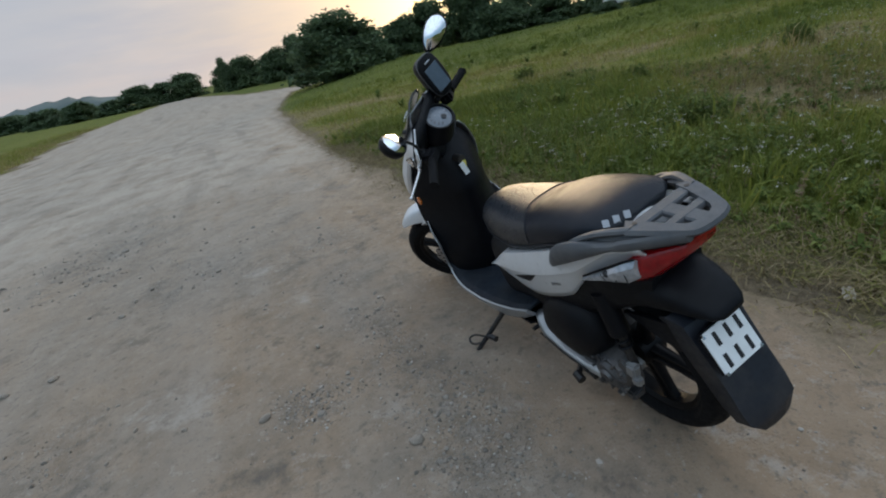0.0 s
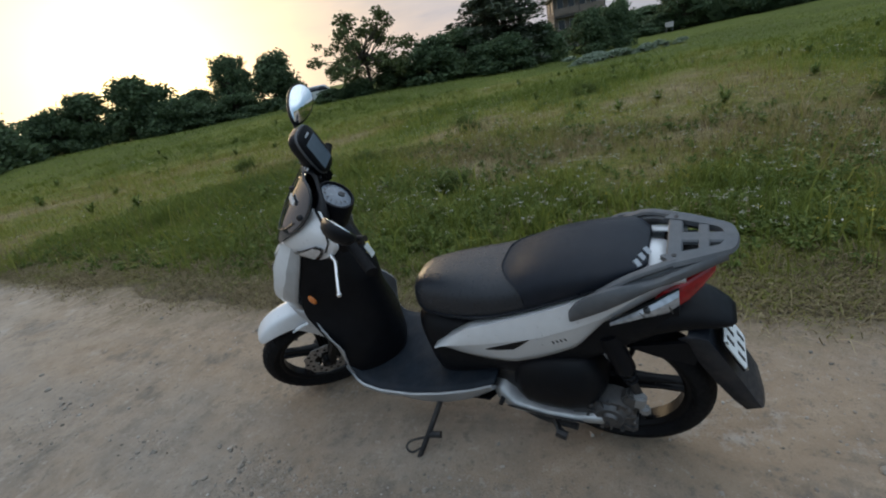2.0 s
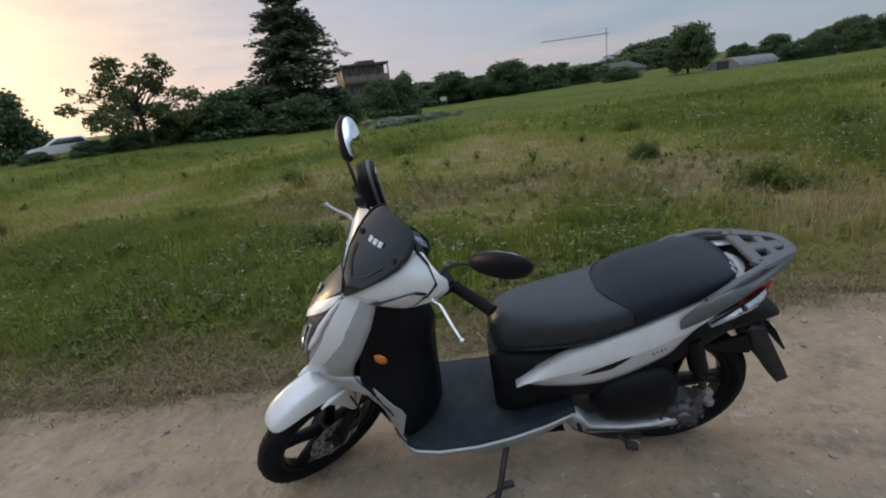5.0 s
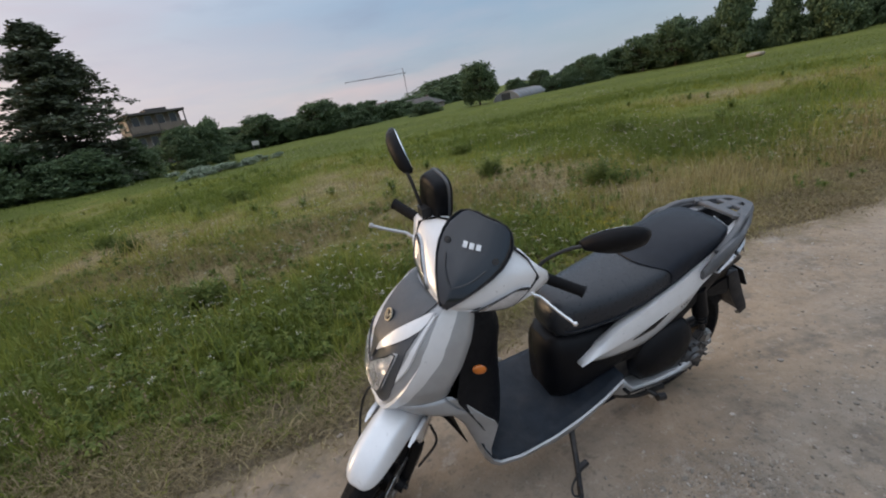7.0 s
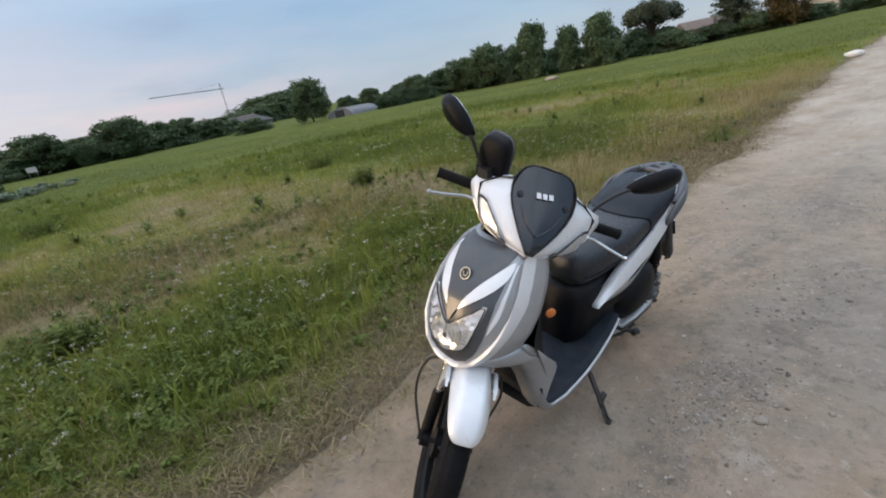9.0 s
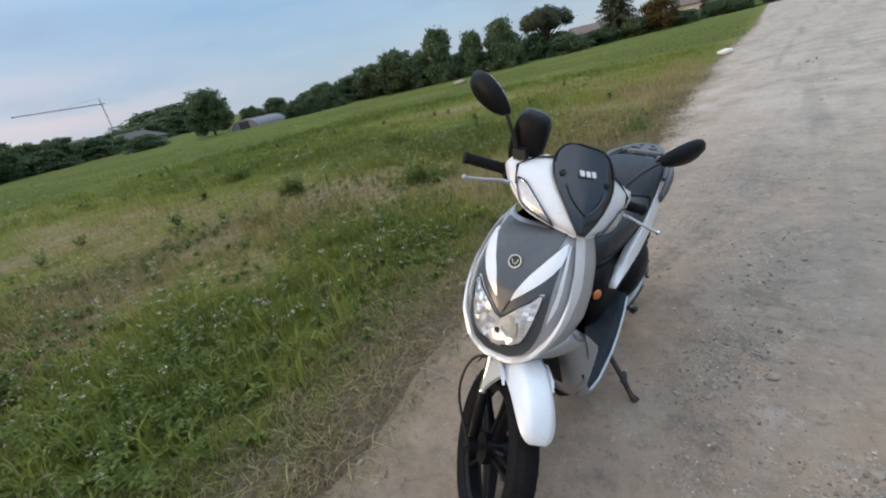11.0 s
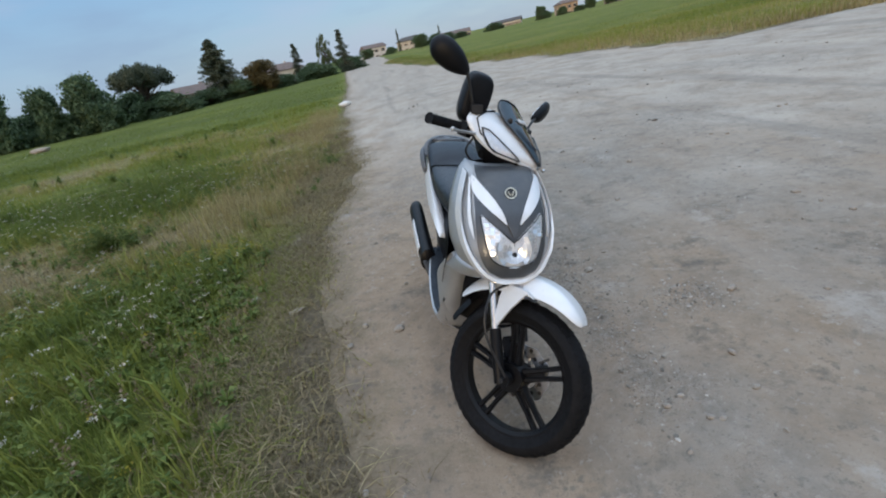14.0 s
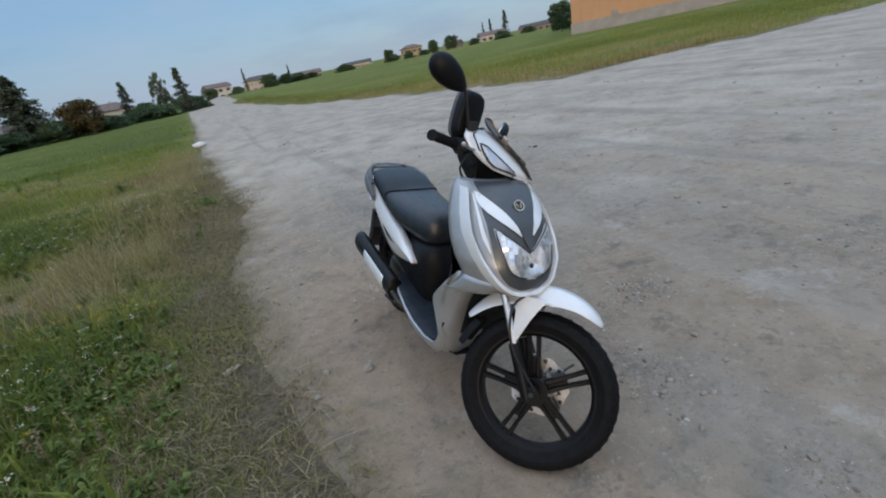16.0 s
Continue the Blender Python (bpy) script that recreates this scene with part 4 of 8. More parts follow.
# front fork, its lower legs and the fender
for side, nm in ((-1, "fork_leg"), (1, "fork_leg")):
    bm = bmesh.new()
    x = side * 0.074
    top, axle = Vector((x, 1.335, 0.283)) + AXIS * 0.40 - Vector((0, 0.030, 0)), Vector((x, 1.335, 0.283))
    low = axle + AXIS * 0.16 - Vector((0, 0.030, 0))
    tube(bm, [axle - Vector((0, 0.022, 0)) - AXIS * 0.025, axle - Vector((0, 0.028, 0)) + AXIS * 0.1, low], 0.0205, 12)
    disc(bm, axle, 0.026, 0.030, "X", 14)
    ob = part(nm, forked(bm), RIM_BLACK, scooter, "black fork leg")
    bm = bmesh.new()
    tube(bm, [low, top], 0.0145, 12)
    part("fork_tube", forked(bm), CHROME, ob, "bright fork tube")
bm = bmesh.new()
tube(bm, [(-0.10, 1.335, 0.283), (0.10, 1.335, 0.283)], 0.009, 10)
part("axle", forked(bm), STEEL_DARK, scooter)


def fender_ring(a, w, drop, R, crown):
    """Half an arch over the wheel at the angle a from straight ahead."""
    pts = []
    for i in range(13):
        u = i / 6 - 1
        x = w * math.copysign(abs(u) ** 0.9, u)
        r = R + crown * (1 - abs(u) ** 3.0) - drop * max(0, abs(u) - 0.55) ** 1.2 * 2.0
        pts.append(Vector((x, 1.335 + math.cos(a) * r, 0.283 + math.sin(a) * r)))
    return pts


bm = bmesh.new()
rows = [(61.5, 0.024, 0.004, 0.322, 0.003), (64, 0.046, 0.010, 0.325, 0.010), (71, 0.060, 0.018, 0.332, 0.018), (82, 0.067, 0.030, 0.338, 0.026), (94, 0.068, 0.050, 0.342, 0.028), (108, 0.072, 0.060, 0.345, 0.028), (120, 0.074, 0.050, 0.348, 0.026), (130, 0.074, 0.040, 0.350, 0.020), (141, 0.070, 0.030, 0.350, 0.014), (150, 0.060, 0.020, 0.348, 0.008)]
skin(bm, [fender_ring(radians(a), *r) for a, *r in rows], closed=False)
fender = part("front_fender", forked(bm), PEARL, scooter, "pale silver front mudguard", solid=0.004, subsurf=2)
for side in (-1, 1):
    bm = bmesh.new()
    slab(bm, [(1.325, 0.585), (1.290, 0.600), (1.225, 0.595), (1.205, 0.570), (1.205, 0.540), (1.218, 0.440), (1.236, 0.436), (1.262, 0.520), (1.290, 0.590)], side * 0.072, side * 0.086)
    bmesh.ops.bevel(bm, geom=bm.edges[:], offset=0.003, segments=2, affect="EDGES")
    part("fork_guard", forked(bm), PEARL, fender)
bm = bmesh.new()
skin(bm, [fender_ring(radians(a), 0.050, 0.03, 0.316, 0.010) for a in (146, 153, 160, 168)], closed=False)
part("inner_fender", forked(bm), BLACK_PL, scooter, "black inner mudguard", solid=0.004, subsurf=1)

# nose
NOSE = [(0.60, 0.085, 1.205, 1.120), (0.622, 0.128, 1.232, 1.078), (0.66, 0.163, 1.240, 1.060), (0.72, 0.185, 1.229, 1.040), (0.78, 0.186, 1.210, 0.998), (0.85, 0.175, 1.175, 0.955), (0.90, 0.159, 1.126, 0.932), (0.945, 0.141, 1.064, 0.918), (0.975, 0.113, 1.005, 0.905)]


def nose_y(x, z, off=0.0):
    w, f, r = lerp_table(NOSE, z)
    k = min(1.0, abs(x) / (w + off))
    return r + (f + off - r) * (1 - k ** 2.8) ** 0.54


def nose_ring(z, off=0.0, n=29):
    w, f, r = lerp_table(NOSE, z)
    pts = []
    for i in range(n):
        a = math.pi * (i / (n - 1) - 0.5)
        x = (w + off) * math.copysign(abs(math.sin(a)) ** 0.92, a)
        pts.append(Vector((x, nose_y(x, z, off), z)))
    return pts


bm = bmesh.new()
skin(bm, [nose_ring(z) for z in np.linspace(0.622, 0.975, 26)], closed=False)
nose = part("front_panel", bm, SILVER, scooter, "silver front panel", solid=0.004, smooth=60)


def on_nose(name, rows, material, parent, off, label="", mirror=False, sink=0.010, nx=9, nz=14, smooth=40.0):
    """A raised panel on the nose: rows of (z, x from, x to), low to high."""
    bm = bmesh.new()
    for sgn in ((1, -1) if mirror else (1,)):
        zs = np.linspace(rows[0][0], rows[-1][0], nz)
        grid, inner = [], []
        for z in zs:
            a, b = lerp_table(rows, z)
            xs = [a + (b - a) * i / (nx - 1) for i in range(nx)]
            grid.append([Vector((sgn * x, nose_y(x, z, off) + 0.0, z)) for x in xs])
        skin(bm, grid, closed=False)
        # rim down to the surface below
        loop = grid[0] + [g[-1] for g in grid[1:]] + grid[-1][::-1][1:] + [g[0] for g in grid[::-1]][1:-1]
        n = len(loop)
        top, low = [bm.verts.new(p) for p in loop], [bm.verts.new((p.x * 0.985, p.y - sink, p.z)) for p in loop]
        for i in range(n):
            j = (i + 1) % n
            if abs(loop[i].x) > 1e-6 or abs(loop[j].x) > 1e-6:
                bm.faces.new((top[i], top[j], low[j], low[i]))
    bmesh.ops.remove_doubles(bm, verts=bm.verts[:], dist=1e-5)
    return part(name, bm, material, parent, label, smooth=smooth)


# dark surround of the lamp, the lamp itself, the dark centre panel and silver brows
on_nose("lamp_surround", [(0.642, 0.0, 0.040), (0.66, 0.0, 0.078), (0.69, 0.0, 0.103), (0.74, 0.0, 0.117), (0.80, 0.0, 0.120), (0.855, 0.0, 0.119), (0.885, 0.060, 0.117), (0.908, 0.104, 0.114)], GREY_PAINT, nose, 0.004, "graphite lamp surround", mirror=True)
on_nose("centre_panel", [(0.780, 0.0, 0.004), (0.81, 0.0, 0.016), (0.84, 0.0, 0.027), (0.875, 0.0, 0.046), (0.90, 0.0, 0.066), (0.925, 0.0, 0.088), (0.945, 0.0, 0.104), (0.969, 0.0, 0.098)], GREY_PAINT, nose, 0.013, "graphite centre panel", mirror=True)
for sgn in (1, -1):
    on_s = [(0.818, sgn * 0.022, sgn * 0.025), (0.84, sgn * 0.028, sgn * 0.052), (0.865, sgn * 0.041, sgn * 0.085), (0.885, sgn * 0.055, sgn * 0.108), (0.905, sgn * 0.072, sgn * 0.121), (0.925, sgn * 0.091, sgn * 0.121), (0.942, sgn * 0.108, sgn * 0.116)]
    on_nose("brow", on_s, PEARL, nose, 0.012, "pale silver brow stripe")
    on_nose("cheek_fin", [(0.765, sgn * 0.127, sgn * 0.129), (0.80, sgn * 0.129, sgn * 0.141), (0.84, sgn * 0.133, sgn * 0.142), (0.89, sgn * 0.128, sgn * 0.134), (0.935, sgn * 0.119, sgn * 0.123)], PEARL, nose, 0.010, "pale raised fin")
# silver band under the lamp
bm = bmesh.new()
half = curve_pts([(0, 0, 0.620), (0.050, 0, 0.626), (0.096, 0, 0.650), (0.134, 0, 0.696), (0.156, 0, 0.745), (0.164, 0, 0.800), (0.160, 0, 0.850), (0.147, 0, 0.900), (0.128, 0, 0.950)], 4)
line = [Vector((-p.x, 0, p.z)) for p in half[:0:-1]] + half
band = []
for k, p in enumerate(line):
    d = (line[min(k + 1, len(line) - 1)] - line[max(k - 1, 0)]).normalized()
    nrm = Vector((d.z, 0, -d.x))
    w = 0.0135 - 0.009 * min(1, max(0, (p.z - 0.68) / 0.2))
    ring = []
    for s, off in ((-1, -0.004), (-0.8, 0.010), (0, 0.017), (0.8, 0.010), (1, -0.004)):
        q = p + nrm * w * s
        ring.append(Vector((q.x, nose_y(q.x, max(0.60, q.z), off), q.z)))
    band.append(ring)
skin(bm, band, closed=True)
part("chin_band", bm, PEARL, nose, "pale silver band round the headlight", smooth=60)

# headlight: reflector bowl, clear lens, bulb
lens_rows = [(0.684, 0.0, 0.018), (0.693, 0.0, 0.052), (0.706, 0.0, 0.073), (0.728, 0.0, 0.086), (0.755, 0.0, 0.093), (0.772, 0.012, 0.097), (0.80, 0.044, 0.102), (0.825, 0.078, 0.105), (0.840, 0.094, 0.105)]
lamp = on_nose("headlight", lens_rows, REFLECTOR, scooter, 0.006, "headlight with bright reflector behind a clear lens", mirror=True, nx=9, nz=18, smooth=60.0)
on_nose("lens", lens_rows, LENS, lamp, 0.016, "clear lens", mirror=True, sink=0.006)
bm = bmesh.new()
outline = [(hi, z) for z, lo, hi in lens_rows] + [(lo, z) for z, lo, hi in lens_rows[::-1] if lo > 0]
for sgn in (1, -1):
    tube(bm, [Vector((sgn * x, nose_y(x, z, 0.012), z)) for x, z in outline + ([(0.0, 0.768)])], 0.0026, 6)
part("bezel", bm, LAMP_DARK, lamp, "thin dark lens bezel")
# stepped mirror facets: flutes in the wings, fans round the bowl
BOWL_Z, BOWL_R = 0.738, 0.060
facet_rng = random.Random(17)
bm = bmesh.new()


def facet(cells, tilt_x, tilt_z):
    cx, cz = sum(p[0] for p in cells) / 4, sum(p[1] for p in cells) / 4
    vs = []
    for x, z in cells:
        k = 0.0100 + max(-0.0032, min(0.0032, tilt_x * (x - cx) + tilt_z * (z - cz)))
        vs.append(bm.verts.new((x, nose_y(min(0.106, abs(x)), z, k), z)))
    bm.faces.new(vs)


def in_lamp(x, z):
    if not lens_rows[0][0] < z < lens_rows[-1][0]:
        return False
    lo, hi = lerp_table(lens_rows, z)
    return lo + 0.002 < abs(x) < hi - 0.002


for sgn in (1, -1):
    for j in range(14):
        z0 = 0.690 + j * 0.0108
        for i in range(6):
            x0 = 0.016 * i
            corners = [(sgn * (x0 + 0.016 * u), z0 + 0.0108 * w) for u, w in ((0.03, 0.05), (0.97, 0.05), (0.97, 0.95), (0.03, 0.95))]
            if all(in_lamp(x, z) and math.hypot(x, z - BOWL_Z) > BOWL_R * 0.93 for x, z in corners):
                facet(corners, sgn * facet_rng.uniform(-0.22, 0.05), facet_rng.uniform(-0.30, 0.10))
for ring in range(3):
    r0, r1 = 0.012 + ring * 0.016, 0.0275 + ring * 0.016
    m = (7, 10, 14)[ring]
    for i in range(m):
        a0, a1 = 2 * math.pi * (i + 0.03) / m, 2 * math.pi * (i + 0.97) / m
        corners = [(r * math.cos(q), BOWL_Z + r * math.sin(q)) for r, q in ((r0, a0), (r1, a0), (r1, a1), (r0, a1))]
        if all(in_lamp(max(abs(x), 0.02) if z < 0.76 else x, z) for x, z in corners):
            facet(corners, 0.26 * math.cos((a0 + a1) / 2) + facet_rng.uniform(-0.12, 0.12), 0.26 * math.sin((a0 + a1) / 2) + facet_rng.uniform(-0.2, 0.1))
part("reflector_facets", bm, FACET, lamp, "bright stepped mirror facets", smooth=1.0)
# rim of the round bowl and its bulb
bm = bmesh.new()
n = 30
skin(bm, [[Vector((math.cos(a) * r, nose_y(min(0.09, abs(math.cos(a) * r)), BOWL_Z + math.sin(a) * r, h), BOWL_Z + math.sin(a) * r)) for r, h in ((0.0575, 0.0065), (0.0592, 0.0120), (0.0612, 0.0065))] for a in (math.radians(-22 + 56 * i / (n - 1)) for i in range(n))], closed=False)
skin(bm, [[Vector((-math.cos(a) * r, nose_y(min(0.09, abs(math.cos(a) * r)), BOWL_Z + math.sin(a) * r, h), BOWL_Z + math.sin(a) * r)) for r, h in ((0.0575, 0.0065), (0.0592, 0.0120), (0.0612, 0.0065))] for a in (math.radians(-22 + 56 * i / (n - 1)) for i in range(n))], closed=False)
part("bowl_ring", bm, CHROME, lamp)
bm = bmesh.new()
bmesh.ops.create_uvsphere(bm, u_segments=14, v_segments=8, radius=0.009)
bm.transform(Matrix.Translation((0, nose_y(0, 0.724, 0.006), 0.724)))
part("bulb", bm, STEEL_DARK, lamp)

# badge, a plain round shape
bm = bmesh.new()
disc(bm, (0, nose_y(0, 0.905, 0.016), 0.905), 0.019, 0.005, Vector((0, 0.8, 0.6)), 28)
badge = part("badge", bm, INK, nose, "small round badge")
bm = bmesh.new()
n = 28
mt = Vector((0, 0.8, 0.6)).to_track_quat("Z", "Y").to_matrix().to_4x4()
skin(bm, [[mt @ Vector((math.cos(a) * r, math.sin(a) * r, h)) for r, h in ((0.0165, 0), (0.0165, 0.005), (0.020, 0.005), (0.020, 0))] for a in (2 * math.pi * i / n for i in range(n + 1))], caps=(False, False))
tube(bm, [mt @ Vector(p) for p in ((-0.009, 0.006, 0.004), (-0.004, -0.008, 0.004), (0.002, -0.003, 0.004))], 0.002, 6)
tube(bm, [mt @ Vector(p) for p in ((0.009, 0.008, 0.004), (0.006, -0.006, 0.004), (0.000, -0.010, 0.004))], 0.002, 6)
bm.transform(Matrix.Translation((0, nose_y(0, 0.905, 0.017), 0.905)))
part("badge_ring", bm, GOLD, badge)

# apron below the nose, down to the floor
APRON = [(0.215, 0.120, 0.93, 0.86), (0.25, 0.160, 0.955, 0.905), (0.30, 0.188, 0.985, 0.945), (0.40, 0.204, 1.012, 0.950), (0.48, 0.210, 1.040, 0.926), (0.515, 0.211, 1.055, 0.914), (0.555, 0.207, 1.080, 0.950), (0.62, 0.187, 1.115, 1.000), (0.66, 0.168, 1.12, 1.04)]
bm = bmesh.new()
rings = []
for z in np.linspace(0.215, 0.66, 18):
    w, f, r = lerp_table(APRON, z)
    ring = []
    for i in range(25):
        a = math.pi * (i / 24 - 0.5)
        s = math.sin(a)
        x = w * math.copysign(abs(s) ** 0.75, s)
        ring.append(Vector((x, r + (f - r) * (1 - abs(s) ** 4) - 0.05 * math.cos(a) ** 4, z)))
    rings.append(ring)
APRON_TOP = rings[14]
skin(bm, rings, closed=False)
part("apron", bm, SILVER, scooter, "silver lower apron", solid=0.004, smooth=60)
# chin that tucks back under the lamp to the apron
bm = bmesh.new()
low_ring = nose_ring(0.662, 0.001, 25)
rings = []
for k in range(7):
    t = k / 6
    rings.append([p.lerp(q, t) + Vector((0, 0.030 * math.sin(math.pi * t) * (1 - (p.x / 0.14) ** 2 * 0.5), -0.012 * math.sin(math.pi * t))) for p, q in zip(low_ring, APRON_TOP)])
skin(bm, rings, closed=False)
part("chin", bm, SILVER, nose, "silver chin under the headlight", solid=0.004, smooth=60)
# dark hollow behind the wheel
bm = bmesh.new()
skin(bm, [[Vector((x, y, z)) for x in (-0.13, -0.07, 0, 0.07, 0.13)] for y, z in ((1.115, 0.615), (1.065, 0.54), (1.035, 0.46), (1.005, 0.38))], closed=False)
part("wheel_hollow", bm, BLACK_PL, scooter, solid=0.003)

# inner leg shield with its side cheeks
INNER = [(0.30, 0.170, 0.960, 0.845), (0.36, 0.190, 0.965, 0.820), (0.46, 0.196, 0.950, 0.812), (0.56, 0.196, 0.990, 0.806), (0.66, 0.190, 1.035, 0.797), (0.74, 0.186, 1.012, 0.782), (0.80, 0.176, 0.990, 0.796), (0.86, 0.158, 0.955, 0.822), (0.91, 0.140, 0.935, 0.850), (0.95, 0.105, 0.915, 0.868), (0.965, 0.085, 0.905, 0.874)]
bm = bmesh.new()
rings = []
for z in np.linspace(0.30, 0.965, 24):
    w, f, b = lerp_table(INNER, z)
    ring = []
    for i in range(25):
        a = math.pi * (i / 24 - 0.5)
        s = math.sin(a)
        x = w * math.copysign(abs(s) ** 0.7, s)
        ring.append(Vector((x, f - (f - b) * (1 - abs(x / w) ** 1.75), z)))
    rings.append(ring)
skin(bm, rings, closed=False)
bm.faces.new([bm.verts.new(p) for p in rings[-1]])
inner = part("inner_shield", bm, BLACK_PL, scooter, "black inner leg shield", smooth=60)
bm = bmesh.new()
tube(bm, [(0.005, 0.83, 0.865), (0.005, 0.775, 0.862)], 0.017, 14)
part("ignition_lock", bm, STEEL_DARK, inner)
bm = bmesh.new()
box(bm, (0.004, 0.775, 0.835), (0.018, 0.006, 0.040), Matrix.Rotation(0.3, 4, "Y"))
part("key_tag", bm, STICKER, inner, "yellow key tag")
bm = bmesh.new()
box(bm, (-0.003, 0.768, 0.825), (0.022, 0.004, 0.055), Matrix.Rotation(-0.2, 4, "Y"))
part("key_fob", bm, WHITE_PLATE, inner)
for sgn in (-1,):
    bm = bmesh.new()
    q = bmesh.ops.create_uvsphere(bm, u_segments=16, v_segments=10, radius=1)
    bmesh.ops.transform(bm, matrix=Matrix.Translation((sgn * 0.188, 0.948, 0.744)) @ Matrix.Rotation(sgn * 0.25, 4, "Z") @ Matrix.Rotation(0.5, 4, "X") @ Matrix.Diagonal((0.009, 0.022, 0.017, 1)), verts=q["verts"])
    part("side_marker", bm, AMBER, scooter, "amber side marker lamp")

# floor, mat and silver side trims
FLOOR = [(0.36, 0.160, 0.368), (0.46, 0.178, 0.340), (0.58, 0.194, 0.318), (0.70, 0.204, 0.303), (0.84, 0.208, 0.300), (0.92, 0.203, 0.312), (0.965, 0.196, 0.350), (0.975, 0.190, 0.42)]
bm = bmesh.new()
rings = []
for y in np.linspace(0.36, 0.975, 26):
    w, z = lerp_table(FLOOR, y)
    rings.append([Vector((w * u, y, z + 0.004 * (1 - u * u))) for u in np.linspace(-1, 1, 13)])
skin(bm, rings, closed=False)
floor_board = part("floorboard", bm, MAT_PL, scooter, "black ribbed footboard", solid=0.012, smooth=60)
bm = bmesh.new()
for k in range(7):
    x = -0.13 + k * 0.0433
    tube(bm, [(x, y, lerp_table(FLOOR, y)[1] + 0.0045) for y in (0.60, 0.70, 0.80, 0.90)], 0.0035, 6)
part("mat_rib", bm, MAT_PL, floor_board)
for sgn in (-1, 1):
    bm2 = bmesh.new()
    rings = []
    for y in np.linspace(0.37, 0.972, 24):
        w, z = lerp_table(FLOOR, y)
        k = (y - 0.37) / 0.602
        drop = 0.055 * math.sin(math.pi * min(1, k * 1.25 + 0.05)) ** 0.6 if k < 0.76 else 0.030
        rings.append([Vector((sgn * (w - 0.004), y, z + 0.006)), Vector((sgn * (w + 0.008), y, z + 0.002)), Vector((sgn * (w + 0.006), y, z - 0.014)), Vector((sgn * (w - 0.020), y, z - 0.020 - drop)), Vector((sgn * (w - 0.030), y, z - 0.020 - drop)), Vector((sgn * (w - 0.012), y, z - 0.012))])
    skin(bm2, rings)
    part("floor_trim", bm2, SILVER, scooter, "silver footboard side trim", smooth=40)
bm = bmesh.new()
skin(bm, [[Vector((x, y, z)) for x, z in ((-0.16, 0.285), (-0.11, 0.215 + d), (0, 0.200 + d), (0.11, 0.215 + d), (0.16, 0.285))] for y, d in ((0.40, 0.04), (0.5, 0.01), (0.7, 0.0), (0.85, 0.01), (0.94, 0.03))], closed=False)
part("belly_pan", bm, BLACK_PL, scooter, solid=0.004, smooth=60)

# body under the seat
BODY = [(-0.20, 0.085, 0.60, 0.70), (-0.10, 0.110, 0.55, 0.72), (0.05, 0.128, 0.46, 0.69), (0.20, 0.134, 0.42, 0.655), (0.35, 0.136, 0.38, 0.61), (0.47, 0.130, 0.34, 0.605), (0.55, 0.122, 0.31, 0.61), (0.60, 0.108, 0.305, 0.605), (0.625, 0.080, 0.31, 0.59)]
bm = bmesh.new()
rings = []
for y in np.linspace(-0.20, 0.625, 24):
    w, z0, z1 = lerp_table(BODY, y)
    rings.append(oval(0, y, (z0 + z1) / 2, w, (z1 - z0) / 2, 28, 3.6))
skin(bm, rings)
part("under_seat_body", bm, BLACK_PL, scooter, "black body under the seat", smooth=60)

# seat
SEAT = [(0.612, 0.046, 0.625, 0.700), (0.600, 0.077, 0.600, 0.728), (0.560, 0.102, 0.590, 0.752), (0.480, 0.122, 0.592, 0.766), (0.380, 0.138, 0.602, 0.776), (0.290, 0.146, 0.624, 0.785), (0.220, 0.147, 0.648, 0.797), (0.160, 0.147, 0.668, 0.820), (0.100, 0.146, 0.695, 0.836), (0.020, 0.142, 0.728, 0.848), (-0.050, 0.134, 0.768, 0.851), (-0.090, 0.122, 0.790, 0.849), (-0.120, 0.106, 0.802, 0.842), (-0.138, 0.078, 0.810, 0.830)]


def seat_ring(y, w, z0, z1, k=1.0):
    pts = []
    for u in np.linspace(0, 2 * math.pi, 32, endpoint=False):
        c, s = math.cos(u), math.sin(u)
        x = w * math.copysign(abs(c) ** 0.62, c) * (1.0 - 0.16 * max(0, s) ** 1.5)
        z = (z0 + z1) / 2 + (z1 - z0) / 2 * math.copysign(abs(s) ** 0.72, s) * k
        pts.append(Vector((x, y, z)))
    return pts


bm = bmesh.new()
ys = np.linspace(0.612, -0.138, 32)
tab = sorted(SEAT)
skin(bm, [seat_ring(y, *lerp_table(tab, y)) for y in ys])
seat = part("seat", bm, VINYL, scooter, "black vinyl dual seat with a raised pillion", smooth=70)
# darker pillion cover with a curved front seam
bm = bmesh.new()
rings = []
for k in range(15):
    y0 = 0.262 - 0.398 * k / 14
    ring = []
    for u in np.linspace(-0.12, math.pi + 0.12, 25):
        c, s = math.cos(u), math.sin(u)
        y = y0 - (0.085 * abs(c) ** 2 * (1 - k / 14))
        w, z0, z1 = lerp_table(tab, y)
        w, z1 = w + 0.0025, z1 + 0.0025
        x = w * math.copysign(abs(c) ** 0.62, c) * (1.0 - 0.16 * max(0, s) ** 1.5)
        z = (z0 + z1) / 2 + (z1 - z0) / 2 * math.copysign(abs(s) ** 0.72, s)
        ring.append(Vector((x, y, z)))
    rings.append(ring)
skin(bm, rings, closed=False)
part("pillion_cover", bm, VINYL_REAR, seat, "darker vinyl pillion panel", smooth=70)
bm = bmesh.new()
tube(bm, [p + Vector((0, 0, 0.001)) for p in rings[0]], 0.0022, 6)
part("seam", bm, VINYL_REAR, seat)
